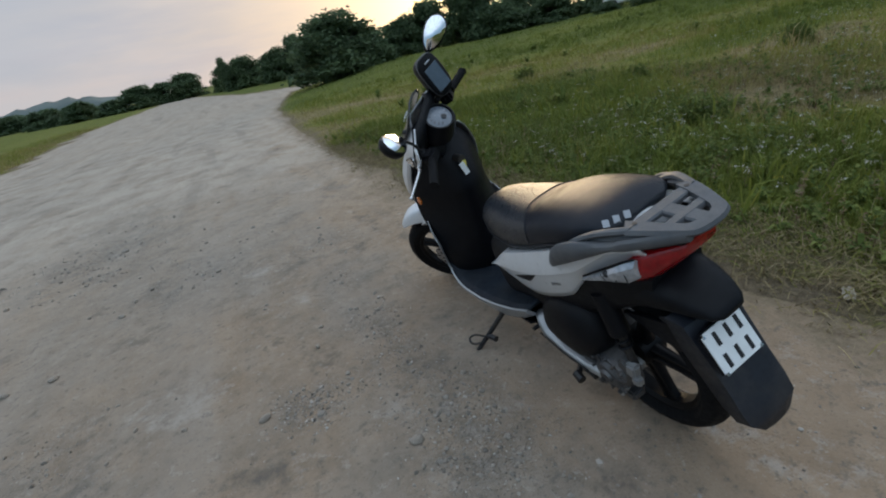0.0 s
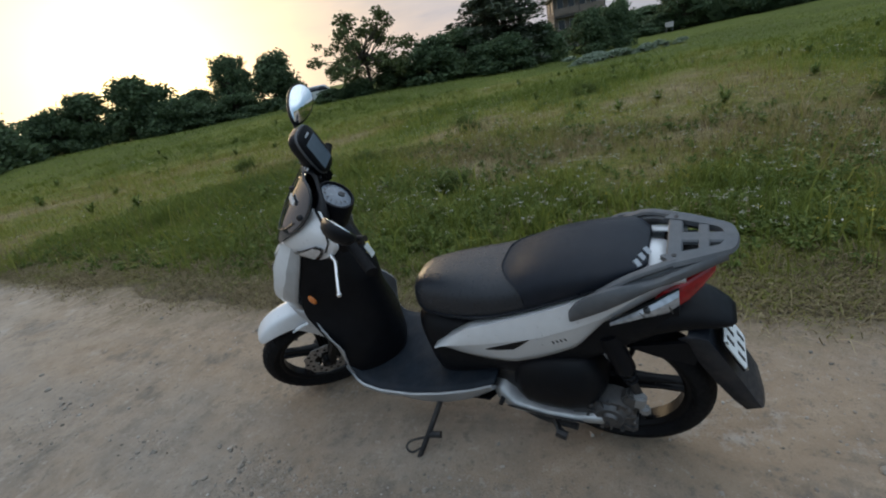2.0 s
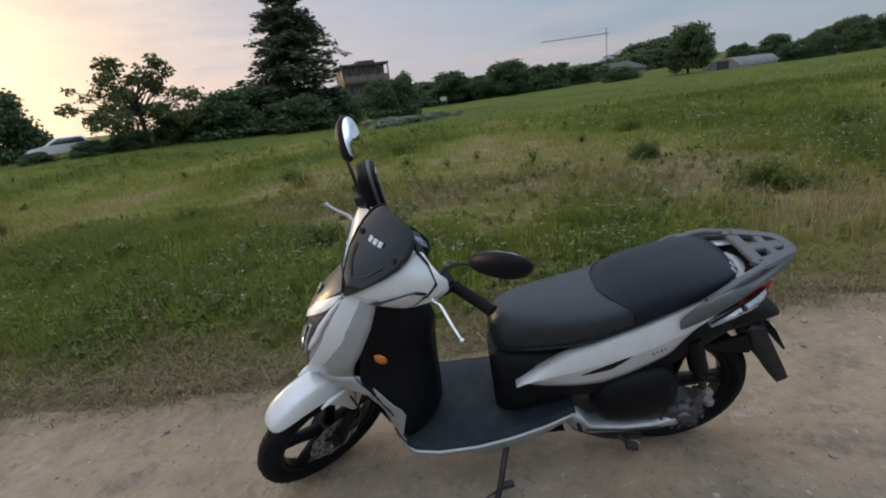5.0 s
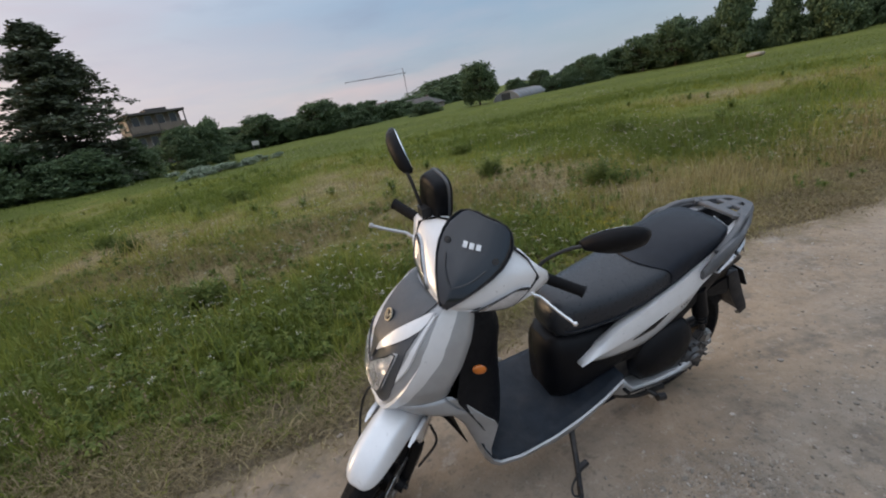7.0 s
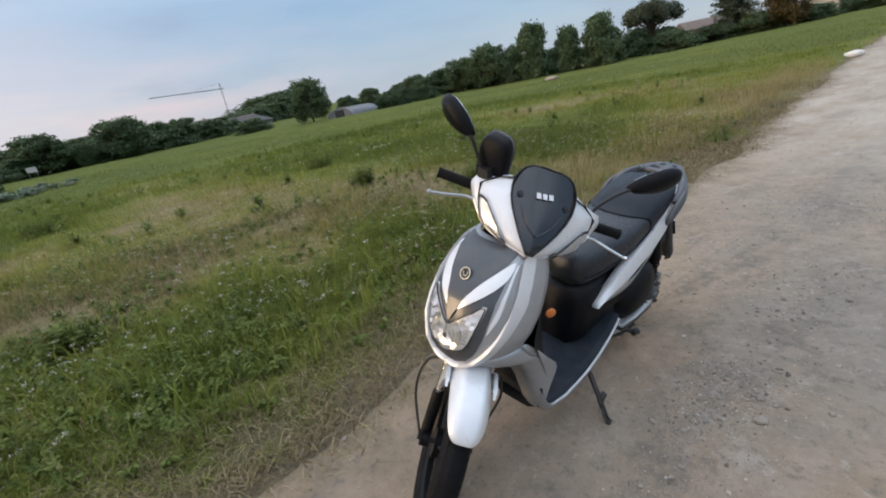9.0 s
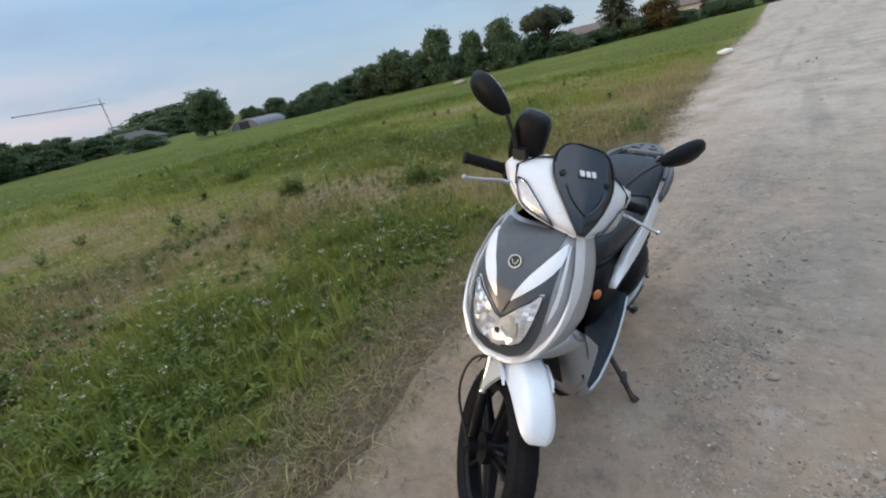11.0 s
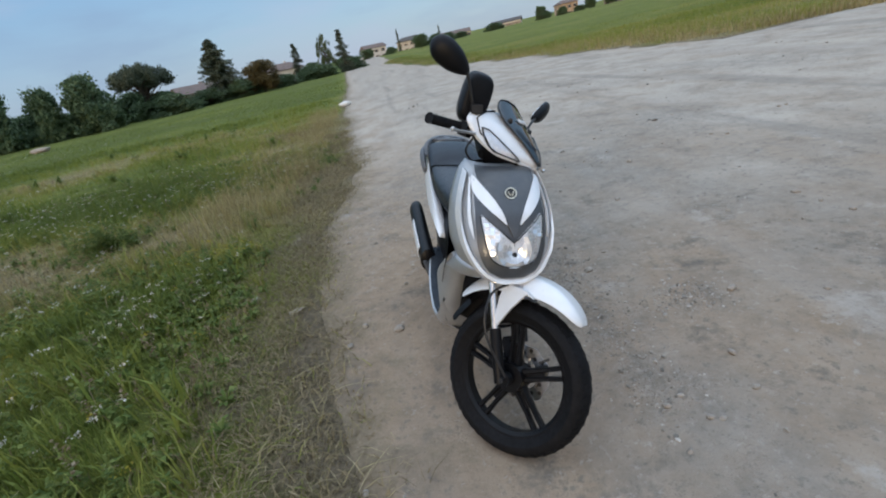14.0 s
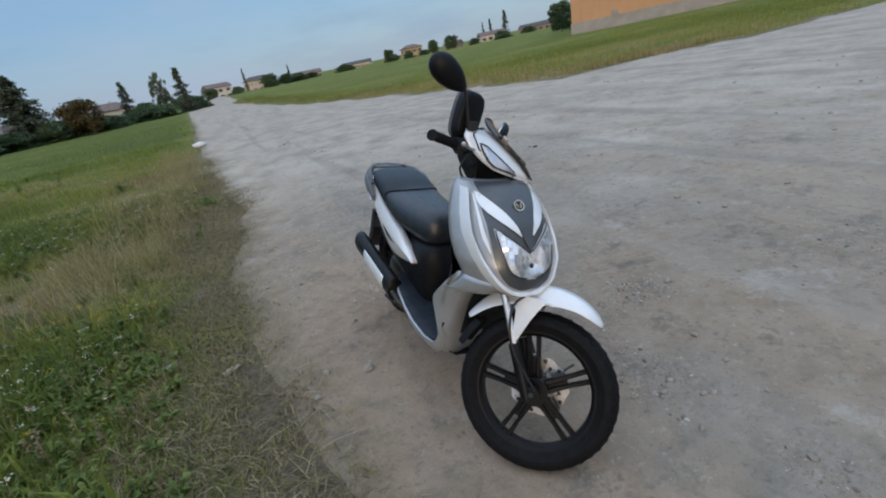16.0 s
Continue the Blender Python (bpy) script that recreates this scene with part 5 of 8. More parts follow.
for side in (-1, 1):
    bm = bmesh.new()
    line = []
    for y in np.linspace(0.58, -0.10, 26):
        w, z0, z1 = lerp_table(tab, y)
        line.append((side * (w * 0.995 + 0.001), y, z0 + (z1 - z0) * 0.33))
    tube(bm, line, 0.0022, 6)
    part("piping", bm, VINYL_REAR, seat)
# maker's mark as three slanted blocks on the pillion's rear end
bm = bmesh.new()
for k in range(3):
    box(bm, (-0.093 + 0.025 * k, -0.117 - 0.009 * k, 0.835), (0.015, 0.004, 0.019), Matrix.Rotation(-0.34, 4, "Z") @ Matrix.Rotation(radians(-48), 4, "X") @ Matrix.Rotation(0.25, 4, "Y"))
part("mark", bm, DECAL_DIM, seat)

# silver side covers, each with a dark slot
COVER = [(0.548, 0.506, 0.514), (0.50, 0.494, 0.546), (0.46, 0.486, 0.574), (0.42, 0.482, 0.602), (0.385, 0.480, 0.624), (0.30, 0.478, 0.652), (0.265, 0.480, 0.664), (0.19, 0.505, 0.690), (0.12, 0.535, 0.714), (0.057, 0.568, 0.740), (0.02, 0.612, 0.754), (-0.02, 0.658, 0.770), (-0.116, 0.716, 0.800), (-0.19, 0.752, 0.812), (-0.22, 0.768, 0.814)]
RIDGE = [(-0.22, 0.800), (-0.137, 0.780), (-0.018, 0.695), (0.159, 0.622), (0.342, 0.578), (0.492, 0.540), (0.55, 0.511)]
ctab = sorted(COVER)


def cover_x(y, z):
    """How far out a side cover lies: fullest along its crease."""
    z0, z1 = lerp_table(ctab, y)
    zr = min(max(lerp_table(RIDGE, y)[0], z0 + 0.003), z1 - 0.003)
    w = lerp_table(sorted(BODY), y)[0] + 0.030 + 0.008 * math.sin(math.pi * max(0, min(1, (y + 0.2) / 0.75)))
    if z > zr:
        return w - 0.016 * ((z - zr) / (z1 - zr)) ** 1.5
    return w - 0.005 - 0.026 * ((zr - z) / (zr - z0)) ** 1.3


for sgn in (-1, 1):
    bm = bmesh.new()
    rings = []
    for y in np.linspace(0.548, -0.22, 36):
        z0, z1 = lerp_table(ctab, y)
        zr = min(max(lerp_table(RIDGE, y)[0], z0 + 0.003), z1 - 0.003)
        zs = [z0 + (zr - 0.001 - z0) * k / 5 for k in range(6)] + [zr + 0.0005 + (z1 - zr - 0.0005) * k / 5 for k in range(6)]
        rings.append([Vector((sgn * cover_x(y, z), y, z)) for z in zs] + [Vector((sgn * (cover_x(y, z1) - 0.03), y, z1 + 0.003))])
    skin(bm, rings, closed=False)
    cover = part("side_cover", bm, PEARL, scooter, "pale silver side cover with a crease", solid=0.005, smooth=25)
    bm = bmesh.new()
    slot = [(0.340, 0.548), (0.300, 0.566), (0.255, 0.584), (0.184, 0.612), (0.215, 0.584), (0.245, 0.559), (0.300, 0.550)]
    a = [bm.verts.new((sgn * (cover_x(y, z) - 0.006), y, z)) for y, z in slot]
    b = [bm.verts.new((sgn * (cover_x(y, z) + 0.0025), y, z)) for y, z in slot]
    bm.faces.new(b)
    for i in range(len(a)):
        bm.faces.new((a[i], a[(i + 1) % len(a)], b[(i + 1) % len(a)], b[i]))
    part("slot", bm, BLACK_PL, cover, "dark slot in the side cover")
    # small printed mark as slanted bars
    bm = bmesh.new()
    for k in range(4):
        y, z = 0.118 - 0.012 * k, 0.600 + 0.004 * k
        box(bm, (sgn * (cover_x(y, z) + 0.001), y, z), (0.0015, 0.004, 0.012 - 0.002 * (k % 2)), Matrix.Rotation(-0.5, 4, "X"))
    part("mark", bm, GREY_PAINT, cover)

# tail: silver centre, rack, lamps, rear mudguard and plate
bm = bmesh.new()
skin(bm, [[Vector((x * w, y, z + d * (1 - x * x))) for x in np.linspace(-1, 1, 9)] for y, w, z, d in ((-0.10, 0.095, 0.765, 0.045), (-0.14, 0.095, 0.770, 0.050), (-0.17, 0.088, 0.772, 0.040), (-0.205, 0.070, 0.772, 0.020))], closed=False)
part("tail_cover", bm, PEARL, scooter, "pale silver tail cover", solid=0.006, smooth=60)

# rack: side rails sweep up from the covers into a plate with four windows
def bar(bm, a, b, w, t):
    """A flat bar with softened edges from a to b, its upper face level."""
    a, b = Vector(a), Vector(b)
    d = (b - a).normalized()
    s = d.cross(Vector((0, 0, 1))).normalized() * w / 2
    u = Vector((0, 0, t / 2))
    skin(bm, [[p + s * 0.8 + u, p - s * 0.8 + u, p - s + u * 0.4, p - s - u, p + s - u, p + s + u * 0.4] for p in (a, a.lerp(b, 0.5), b)])


def rack_z(y):
    return 0.842 - 0.02 * (abs(y) - 0.15)


rack_bm = bmesh.new()
outline = curve_pts([(-0.100, -0.185, 0.842), (-0.086, -0.222, 0.842), (-0.062, -0.275, 0.840), (-0.042, -0.308, 0.838), (0.0, -0.318, 0.838), (0.042, -0.308, 0.838), (0.062, -0.275, 0.840), (0.086, -0.222, 0.842), (0.100, -0.185, 0.842)], 4)
skin(rack_bm, [[p + Vector((-p.x * 0.20, 0.018, 0.007)), p + Vector((p.x * 0.10, -0.008, 0.006)), p + Vector((p.x * 0.16, -0.011, -0.003)), p + Vector((p.x * 0.10, -0.008, -0.009)), p + Vector((-p.x * 0.20, 0.018, -0.007))] for p in outline])
rack = part("rear_rack", rack_bm, RACK_GREY, scooter, "dark grey luggage rack with grab rails", smooth=40)
for y, w, wide in ((-0.196, 0.094, 0.034), (-0.257, 0.070, 0.024)):
    bm = bmesh.new()
    bar(bm, (-w, y, rack_z(y) - 0.001), (w, y, rack_z(y) - 0.001), wide, 0.013)
    part("rack_bar", bm, RACK_GREY, rack)
bm = bmesh.new()
bar(bm, (0, -0.185, 0.8405), (0, -0.314, 0.837), 0.040, 0.0125)
part("rack_bar", bm, RACK_GREY, rack)
for sgn in (-1, 1):
    bm = bmesh.new()
    pts = curve_pts([(sgn * 0.166, 0.050, 0.716), (sgn * 0.172, 0.010, 0.752), (sgn * 0.168, -0.06, 0.786), (sgn * 0.142, -0.14, 0.806), (sgn * 0.104, -0.22, 0.818), (sgn * 0.052, -0.305, 0.830)], 5)
    rings = []
    for k, p in enumerate(pts):
        t = k / (len(pts) - 1)
        h = 0.012 + 0.020 * math.sin(math.pi * min(1, t * 1.4 + 0.1)) if t < 0.7 else 0.016
        w = 0.006 + 0.011 * math.sin(math.pi * (0.15 + 0.7 * t))
        rings.append([p + Vector((math.cos(a) * w, 0, math.sin(a) * h)) for a in (2 * math.pi * i / 10 for i in range(10))])
    skin(bm, rings)
    part("grab_rail", bm, RACK_GREY, rack)
    bm = bmesh.new()
    pts = curve_pts([(sgn * 0.152, -0.02, 0.780), (sgn * 0.148, -0.07, 0.812), (sgn * 0.134, -0.125, 0.834), (sgn * 0.098, -0.200, 0.842)], 5)
    skin(bm, [[p + Vector((math.cos(a) * 0.013, 0, math.sin(a) * 0.009)) for a in (2 * math.pi * i / 8 for i in range(8))] for p in pts])
    part("rack_arm", bm, RACK_GREY, rack)
    bm = bmesh.new()
    skin(bm, [[Vector((sgn * xl, y, zl)), Vector((sgn * xu, y, zu)), Vector((sgn * (xu - 0.012), y, zu - 0.006)), Vector((sgn * (xl - 0.012), y, zl - 0.006))] for y, xl, zl, xu, zu in ((-0.10, 0.156, 0.795, 0.138, 0.822), (-0.145, 0.142, 0.806, 0.122, 0.836), (-0.20, 0.114, 0.815, 0.094, 0.842), (-0.26, 0.082, 0.824, 0.070, 0.839), (-0.30, 0.056, 0.830, 0.050, 0.838))])
    part("rack_web", bm, RACK_GREY, rack)
for sgn in (-1, 1):
    bm = bmesh.new()
    tube(bm, [(sgn * 0.082, -0.196, 0.842), (sgn * 0.082, -0.196, 0.850)], 0.006, 10)
    part("rack_bolt", bm, STEEL_DARK, rack)

# tail lamp and rear indicators
bm = bmesh.new()
rings = []
for y, w, z0, z1 in ((-0.150, 0.100, 0.684, 0.772), (-0.190, 0.118, 0.686, 0.786), (-0.222, 0.103, 0.704, 0.794), (-0.255, 0.074, 0.736, 0.797), (-0.280, 0.046, 0.764, 0.792)):
    rings.append(oval(0, y, (z0 + z1) / 2, w, (z1 - z0) / 2, 20, 3.2))
skin(bm, rings)
tail = part("tail_lamp", bm, RED_LENS, scooter, "red tail lamp", smooth=60)
bm = bmesh.new()
skin(bm, [[Vector((u * w, y, z + 0.004 * (1 - u * u))) for u in np.linspace(-1, 1, 7)] for y, w, z in ((-0.165, 0.100, 0.790), (-0.21, 0.098, 0.797), (-0.24, 0.086, 0.802), (-0.264, 0.064, 0.803), (-0.282, 0.044, 0.798))], closed=False)
part("tail_lid", bm, BLACK_PL, tail, "black lid over the tail lamp", solid=0.006)
for sgn in (-1, 1):
    bm = bmesh.new()
    rows = [(-0.045, 0.676, 0.688), (-0.10, 0.690, 0.722), (-0.15, 0.702, 0.752), (-0.18, 0.706, 0.768), (-0.204, 0.720, 0.774)]
    skin(bm, [[Vector((sgn * (x - 0.012), y, z0)), Vector((sgn * x, y, z0 + (z1 - z0) * 0.3)), Vector((sgn * (x + 0.002), y, z0 + (z1 - z0) * 0.7)), Vector((sgn * (x - 0.010), y, z1)), Vector((sgn * (x - 0.03), y, (z0 + z1) / 2))] for (y, z0, z1), x in zip(rows, (0.156, 0.153, 0.147, 0.137, 0.122))])
    ind = part("rear_indicator", bm, INDICATOR, scooter, "clear rear indicator", smooth=30)
    bm = bmesh.new()
    tube(bm, [(sgn * (x - 0.006), y, z1 + 0.002) for (y, z0, z1), x in zip(rows, (0.156, 0.153, 0.147, 0.137, 0.122))], 0.003, 6)
    part("rim", bm, BLACK_PL, ind)
    bm = bmesh.new()
    bmesh.ops.create_uvsphere(bm, u_segments=10, v_segments=6, radius=0.010, matrix=Matrix.Translation((sgn * 0.145, -0.135, 0.730)))
    part("bulb", bm, LAMP_DARK, ind)
    for k in range(3):
        bm = bmesh.new()
        y0 = -0.118 - 0.030 * k
        tube(bm, [(sgn * (0.150 - 0.007 * k), y0 - 0.012, 0.708 + 0.003 * k), (sgn * (0.151 - 0.008 * k), y0, 0.726 + 0.012 * k)], 0.0016, 6)
        part("facet_edge", bm, LAMP_DARK, ind)

bm = bmesh.new()
skin(bm, [oval(0, y, (z0 + z1) / 2, w, (z1 - z0) / 2, 24, 2.3) for y, w, z0, z1 in ((0.02, 0.095, 0.50, 0.60), (-0.10, 0.100, 0.545, 0.665), (-0.18, 0.098, 0.575, 0.690), (-0.235, 0.084, 0.582, 0.672), (-0.28, 0.070, 0.584, 0.646), (-0.312, 0.054, 0.588, 0.620), (-0.326, 0.036, 0.592, 0.606))])
part("rear_cowl", bm, BLACK_PL, scooter, "black rear cowl over the wheel", smooth=60)
# mudguard flap that carries the plate
FLAP_BLACK = surface("navy_black_plastic", (0.008, 0.011, 0.018), 0.5, vary=0.15, dust=0.1)
FLAP = [(-0.215, 0.585, 0.085), (-0.262, 0.575, 0.085), (-0.300, 0.500, 0.082), (-0.340, 0.420, 0.080), (-0.368, 0.362, 0.082), (-0.386, 0.322, 0.078), (-0.394, 0.290, 0.046)]
bm = bmesh.new()
rings = []
for (y, z, w), d in zip(FLAP, (0.022, 0.045, 0.060, 0.058, 0.048, 0.036, 0.020)):
    rings.append([Vector((-w, y + d, z - 0.012)), Vector((-w * 0.97, y, z)), Vector((-w * 0.5, y - 0.004, z)), Vector((0, y - 0.005, z)), Vector((w * 0.5, y - 0.004, z)), Vector((w * 0.97, y, z)), Vector((w, y + d, z - 0.012))])
skin(bm, rings, closed=False)
flap = part("rear_mudguard", bm, FLAP_BLACK, scooter, "black rear mudguard flap", solid=0.008, smooth=30)
# side stay from the engine to the flap
for sgn in (-1, 1):
    bm = bmesh.new()
    slab(bm, [(-0.06, 0.52), (-0.22, 0.555), (-0.245, 0.52), (-0.23, 0.47), (-0.14, 0.49)], sgn * 0.078, sgn * 0.066)
    part("mudguard_stay", bm, BLACK_PL, scooter)
# plate: white, its characters as plain bars
pc = Vector((-0.016, -0.320, 0.515))
frame_m = Matrix.Translation(pc) @ Matrix(((1, 0, 0, 0), (0, 0.46, -0.888, 0), (0, 0.888, 0.46, 0), (0, 0, 0, 1)))
bm = bmesh.new()
box(bm, (0, 0, -0.002), (0.130, 0.114, 0.005))
bmesh.ops.bevel(bm, geom=[e for e in bm.edges if abs((e.verts[0].co - e.verts[1].co).z) > 0.003], offset=0.008, segments=3, affect="EDGES")
bm.transform(frame_m)
holder = part("plate_holder", bm, BLACK_PL, flap)
bm = bmesh.new()
box(bm, (0, 0, 0.003), (0.124, 0.108, 0.003))
bmesh.ops.bevel(bm, geom=[e for e in bm.edges if abs((e.verts[0].co - e.verts[1].co).z) > 0.002], offset=0.007, segments=3, affect="EDGES")
bm.transform(frame_m)
plate = part("number_plate", bm, WHITE_PLATE, scooter, "white two-row number plate")
for row, xs in ((0.027, (-0.030, 0.006, 0.040)), (-0.027, (-0.036, 0.000, 0.036))):
    for x in xs:
        bm = bmesh.new()
        box(bm, (x, row, 0.0052), (0.011, 0.034, 0.0012))
        bm.transform(frame_m)
        part("plate_bar", bm, INK, plate)
for x, y in ((-0.057, 0.048), (0.057, -0.05), (-0.057, -0.05)):
    bm = bmesh.new()
    disc(bm, (x, y, 0.0058), 0.0045, 0.003, "Z", 10)
    bm.transform(frame_m)
    part("plate_screw", bm, CHROME, plate)

# dusty cast alloy, darkened so its colour holds the shade at the hub
ALLOY_SHADED = surface("shaded_dusty_alloy", (0.085, 0.088, 0.095), 0.45, 0.6, vary=0.3, scale=25, grain=0.4, grain_scale=160, dust=0.4)
# engine: black belt cover with a bright lower edge, gearbox and cylinder
CASE = [(0.300, 0.330, 0.385, -0.118), (0.285, 0.300, 0.430, -0.150), (0.255, 0.272, 0.465, -0.167), (0.20, 0.265, 0.494, -0.175), (0.12, 0.264, 0.506, -0.177), (0.06, 0.276, 0.504, -0.168), (0.025, 0.330, 0.470, -0.150), (0.005, 0.360, 0.420, -0.115)]
bm = bmesh.new()
skin(bm, [[Vector((x + (0.075 + 0.0) * (1 - max(0, -math.cos(a)) ** 0.7) if math.cos(a) < 0 else -0.05, y, (z0 + z1) / 2 + (z1 - z0) / 2 * math.sin(a))) for a in (2 * math.pi * i / 24 for i in range(24))] for y, z0, z1, x in CASE])
engine = part("engine", bm, BLACK_PL, scooter, "smooth black belt cover over the engine", smooth=60)
bm = bmesh.new()
EDGE = [(0.395, 0.272, 0.312, -0.115), (0.378, 0.252, 0.336, -0.140), (0.345, 0.245, 0.334, -0.156), (0.31, 0.243, 0.288, -0.164), (0.20, 0.243, 0.274, -0.170), (0.10, 0.243, 0.274, -0.170), (0.02, 0.246, 0.290, -0.166), (-0.025, 0.252, 0.292, -0.150), (-0.045, 0.262, 0.284, -0.120)]
skin(bm, [[Vector((x + 0.05 * (1 - max(0, -math.cos(a)) ** 0.3) if math.cos(a) < 0 else -0.05, y, (z0 + z1) / 2 + (z1 - z0) / 2 * math.sin(a))) for a in (2 * math.pi * i / 16 for i in range(16))] for y, z0, z1, x in EDGE])
case_low = part("case_edge", bm, ALLOY, engine, "bright cast lower engine case", smooth=60)
for y, z in ((0.35, 0.296), (0.01, 0.272)):
    bm = bmesh.new()
    tube(bm, [(-0.15, y, z), (-0.180, y, z)], 0.008, 8)
    part("case_bolt", bm, STEEL_DARK, case_low)
bm = bmesh.new()
tube(bm, [(-0.168, 0.33, 0.280), (-0.173, 0.20, 0.264), (-0.173, 0.08, 0.262)], 0.0035, 6)
part("case_rib", bm, STEEL_DARK, case_low)
bm = bmesh.new()
hub_c = Vector((-0.118, 0.0, 0.288))
for x0, x1, r0, r1 in ((-0.030, 0.030, 0.068, 0.078), (-0.042, -0.028, 0.040, 0.056), (-0.052, -0.040, 0.020, 0.026)):
    skin(bm, [[hub_c + Vector((x, math.cos(a) * r, math.sin(a) * r * 0.92)) for a in (2 * math.pi * i / 24 for i in range(24))] for x, r in ((x0, r0), (x1, r1))])
for c, size, r in (((-0.120, 0.065, 0.285), (0.056, 0.110, 0.080), 0.15), ((-0.118, -0.055, 0.335), (0.040, 0.050, 0.070), 0.6), ((-0.116, -0.010, 0.222), (0.050, 0.120, 0.034), 0.10)):
    box(bm, c, size, Matrix.Rotation(r, 4, "X"))
bmesh.ops.bevel(bm, geom=[e for e in bm.edges if e.calc_length() > 0.025], offset=0.007, segments=2, affect="EDGES")
for k in range(7):
    a = 2 * math.pi * k / 7 + 0.3
    box(bm, hub_c + Vector((-0.033, math.cos(a) * 0.056, math.sin(a) * 0.052)), (0.010, 0.034, 0.006), Matrix.Rotation(a, 4, "X"))
    tube(bm, [hub_c + Vector((-0.026, math.cos(a + 0.4) * 0.069, math.sin(a + 0.4) * 0.064)), hub_c + Vector((-0.040, math.cos(a + 0.4) * 0.069, math.sin(a + 0.4) * 0.064))], 0.0065, 8)
part("gearbox", bm, ALLOY_SHADED, engine, "cast alloy gearbox at the rear hub")
bm = bmesh.new()
skin(bm, [oval(0, y, z, w, h, 18, 3.0) for y, z, w, h in ((0.52, 0.30, 0.07, 0.06), (0.42, 0.32, 0.10, 0.08), (0.25, 0.33, 0.11, 0.09), (0.10, 0.33, 0.10, 0.08), (0.02, 0.31, 0.06, 0.06))])
part("crankcase", bm, STEEL_DARK, engine, smooth=60)
# air filter box above the case, tucked in
bm = bmesh.new()
skin(bm, [[Vector((-0.05 - d * k, y, z)) for k, z in ((0, 0.40), (1, 0.41), (1.1, 0.45), (1.0, 0.485), (0, 0.50))] for y, d in ((0.42, 0.05), (0.36, 0.075), (0.28, 0.080), (0.18, 0.06))])
part("air_box", bm, BLACK_PL, engine, bevel=0.006)
# rear shock absorber
bm = bmesh.new()
a, b = Vector((-0.112, -0.085, 0.345)), Vector((-0.100, -0.020, 0.600))
tube(bm, [a, b], 0.013, 10)
part_shock = part("shock_absorber", bm, STEEL_DARK, scooter)
bm = bmesh.new()
coil = []
for i in range(90):
    t = i / 89
    c = a.lerp(b, 0.25 + 0.6 * t)
    ang = t * 2 * math.pi * 8
    coil.append(c + Vector((math.cos(ang) * 0.019, math.sin(ang) * 0.019, 0)))
tube(bm, coil, 0.0042, 6)
part("spring", bm, BLACK_PL, part_shock)
bm = bmesh.new()
tube(bm, [a.lerp(b, 0.45), a.lerp(b, 0.97)], 0.030, 12)
part("sleeve", bm, BLACK_PL, part_shock)
bm = bmesh.new()
box(bm, a + Vector((-0.012, 0.0, 0.0)), (0.03, 0.035, 0.05), Matrix.Rotation(0.2, 4, "X"))
box(bm, a + Vector((-0.016, -0.012, -0.035)), (0.026, 0.03, 0.03))
bmesh.ops.bevel(bm, geom=bm.edges[:], offset=0.006, segments=2, affect="EDGES")
part("shock_mount", bm, ALLOY, part_shock)

# exhaust on the right: dark silencer with a bright shield
bm = bmesh.new()
ax0, ax1 = Vector((0.188, 0.44, 0.335)), Vector((0.202, -0.12, 0.430))
rings = []
for k, t in enumerate((0, 0.02, 0.10, 0.3, 0.6, 0.88, 0.97, 1.0)):
    c = ax0.lerp(ax1, t)
    h = 0.060 * (0.55 if k == 0 else 0.82 if k == 7 else 1.0)
    w = 0.040 * (0.55 if k == 0 else 0.82 if k == 7 else 1.0)
    rings.append([c + Vector((math.cos(a) * w, 0, math.sin(a) * h)) for a in (2 * math.pi * i / 18 for i in range(18))])
skin(bm, rings)
exhaust = part("exhaust", bm, RIM_BLACK, scooter, "dark silencer on the far flank", smooth=50)
bm = bmesh.new()
rings = []
for t in np.linspace(0.14, 0.66, 9):
    c = ax0.lerp(ax1, t)
    rings.append([c + Vector((math.cos(a) * 0.046, 0, math.sin(a) * 0.064)) for a in np.linspace(-0.42, 0.62, 9)])
skin(bm, rings, closed=False)
shield = part("heat_shield", bm, PEARL, exhaust, "silver heat shield", solid=0.003, smooth=60)
bm = bmesh.new()
tube(bm, curve_pts([(0.205, 0.43, 0.33), (0.17, 0.50, 0.27), (0.10, 0.52, 0.24), (0.03, 0.46, 0.26)], 5), 0.015, 10)
part("exhaust_pipe", bm, STEEL_DARK, exhaust)

# stands
bm = bmesh.new()
foot = Vector((-0.343, 0.690, 0.082))
hinge = Vector((-0.150, 0.600, 0.262))
tube(bm, [hinge, hinge.lerp(foot, 0.5) + Vector((-0.006, 0.0, -0.004)), foot], 0.0115, 10, 0.010)
tube(bm, [foot + Vector((-0.012, 0.012, -0.006)), foot + Vector((0.012, -0.028, 0.004))], 0.015, 8)
mid = hinge.lerp(foot, 0.60)
tube(bm, [mid, mid + Vector((0.012, -0.050, -0.004))], 0.013, 8)
tube(bm, curve_pts([mid + Vector((-0.01, 0.0, 0.0)), mid + Vector((-0.042, 0.052, 0.004)), mid + Vector((-0.066, 0.064, -0.006)), mid + Vector((-0.072, 0.040, -0.018)), mid + Vector((-0.040, 0.02, -0.03))], 4), 0.0045, 6)
part("side_stand", bm, STEEL_DARK, scooter, "black side stand, folded out")
bm = bmesh.new()
tube(bm, curve_pts([(-0.10, 0.36, 0.22), (-0.12, 0.25, 0.175), (-0.13, 0.12, 0.165)], 4), 0.012, 8)
tube(bm, curve_pts([(0.10, 0.36, 0.22), (0.12, 0.25, 0.175), (0.13, 0.12, 0.165)], 4), 0.012, 8)
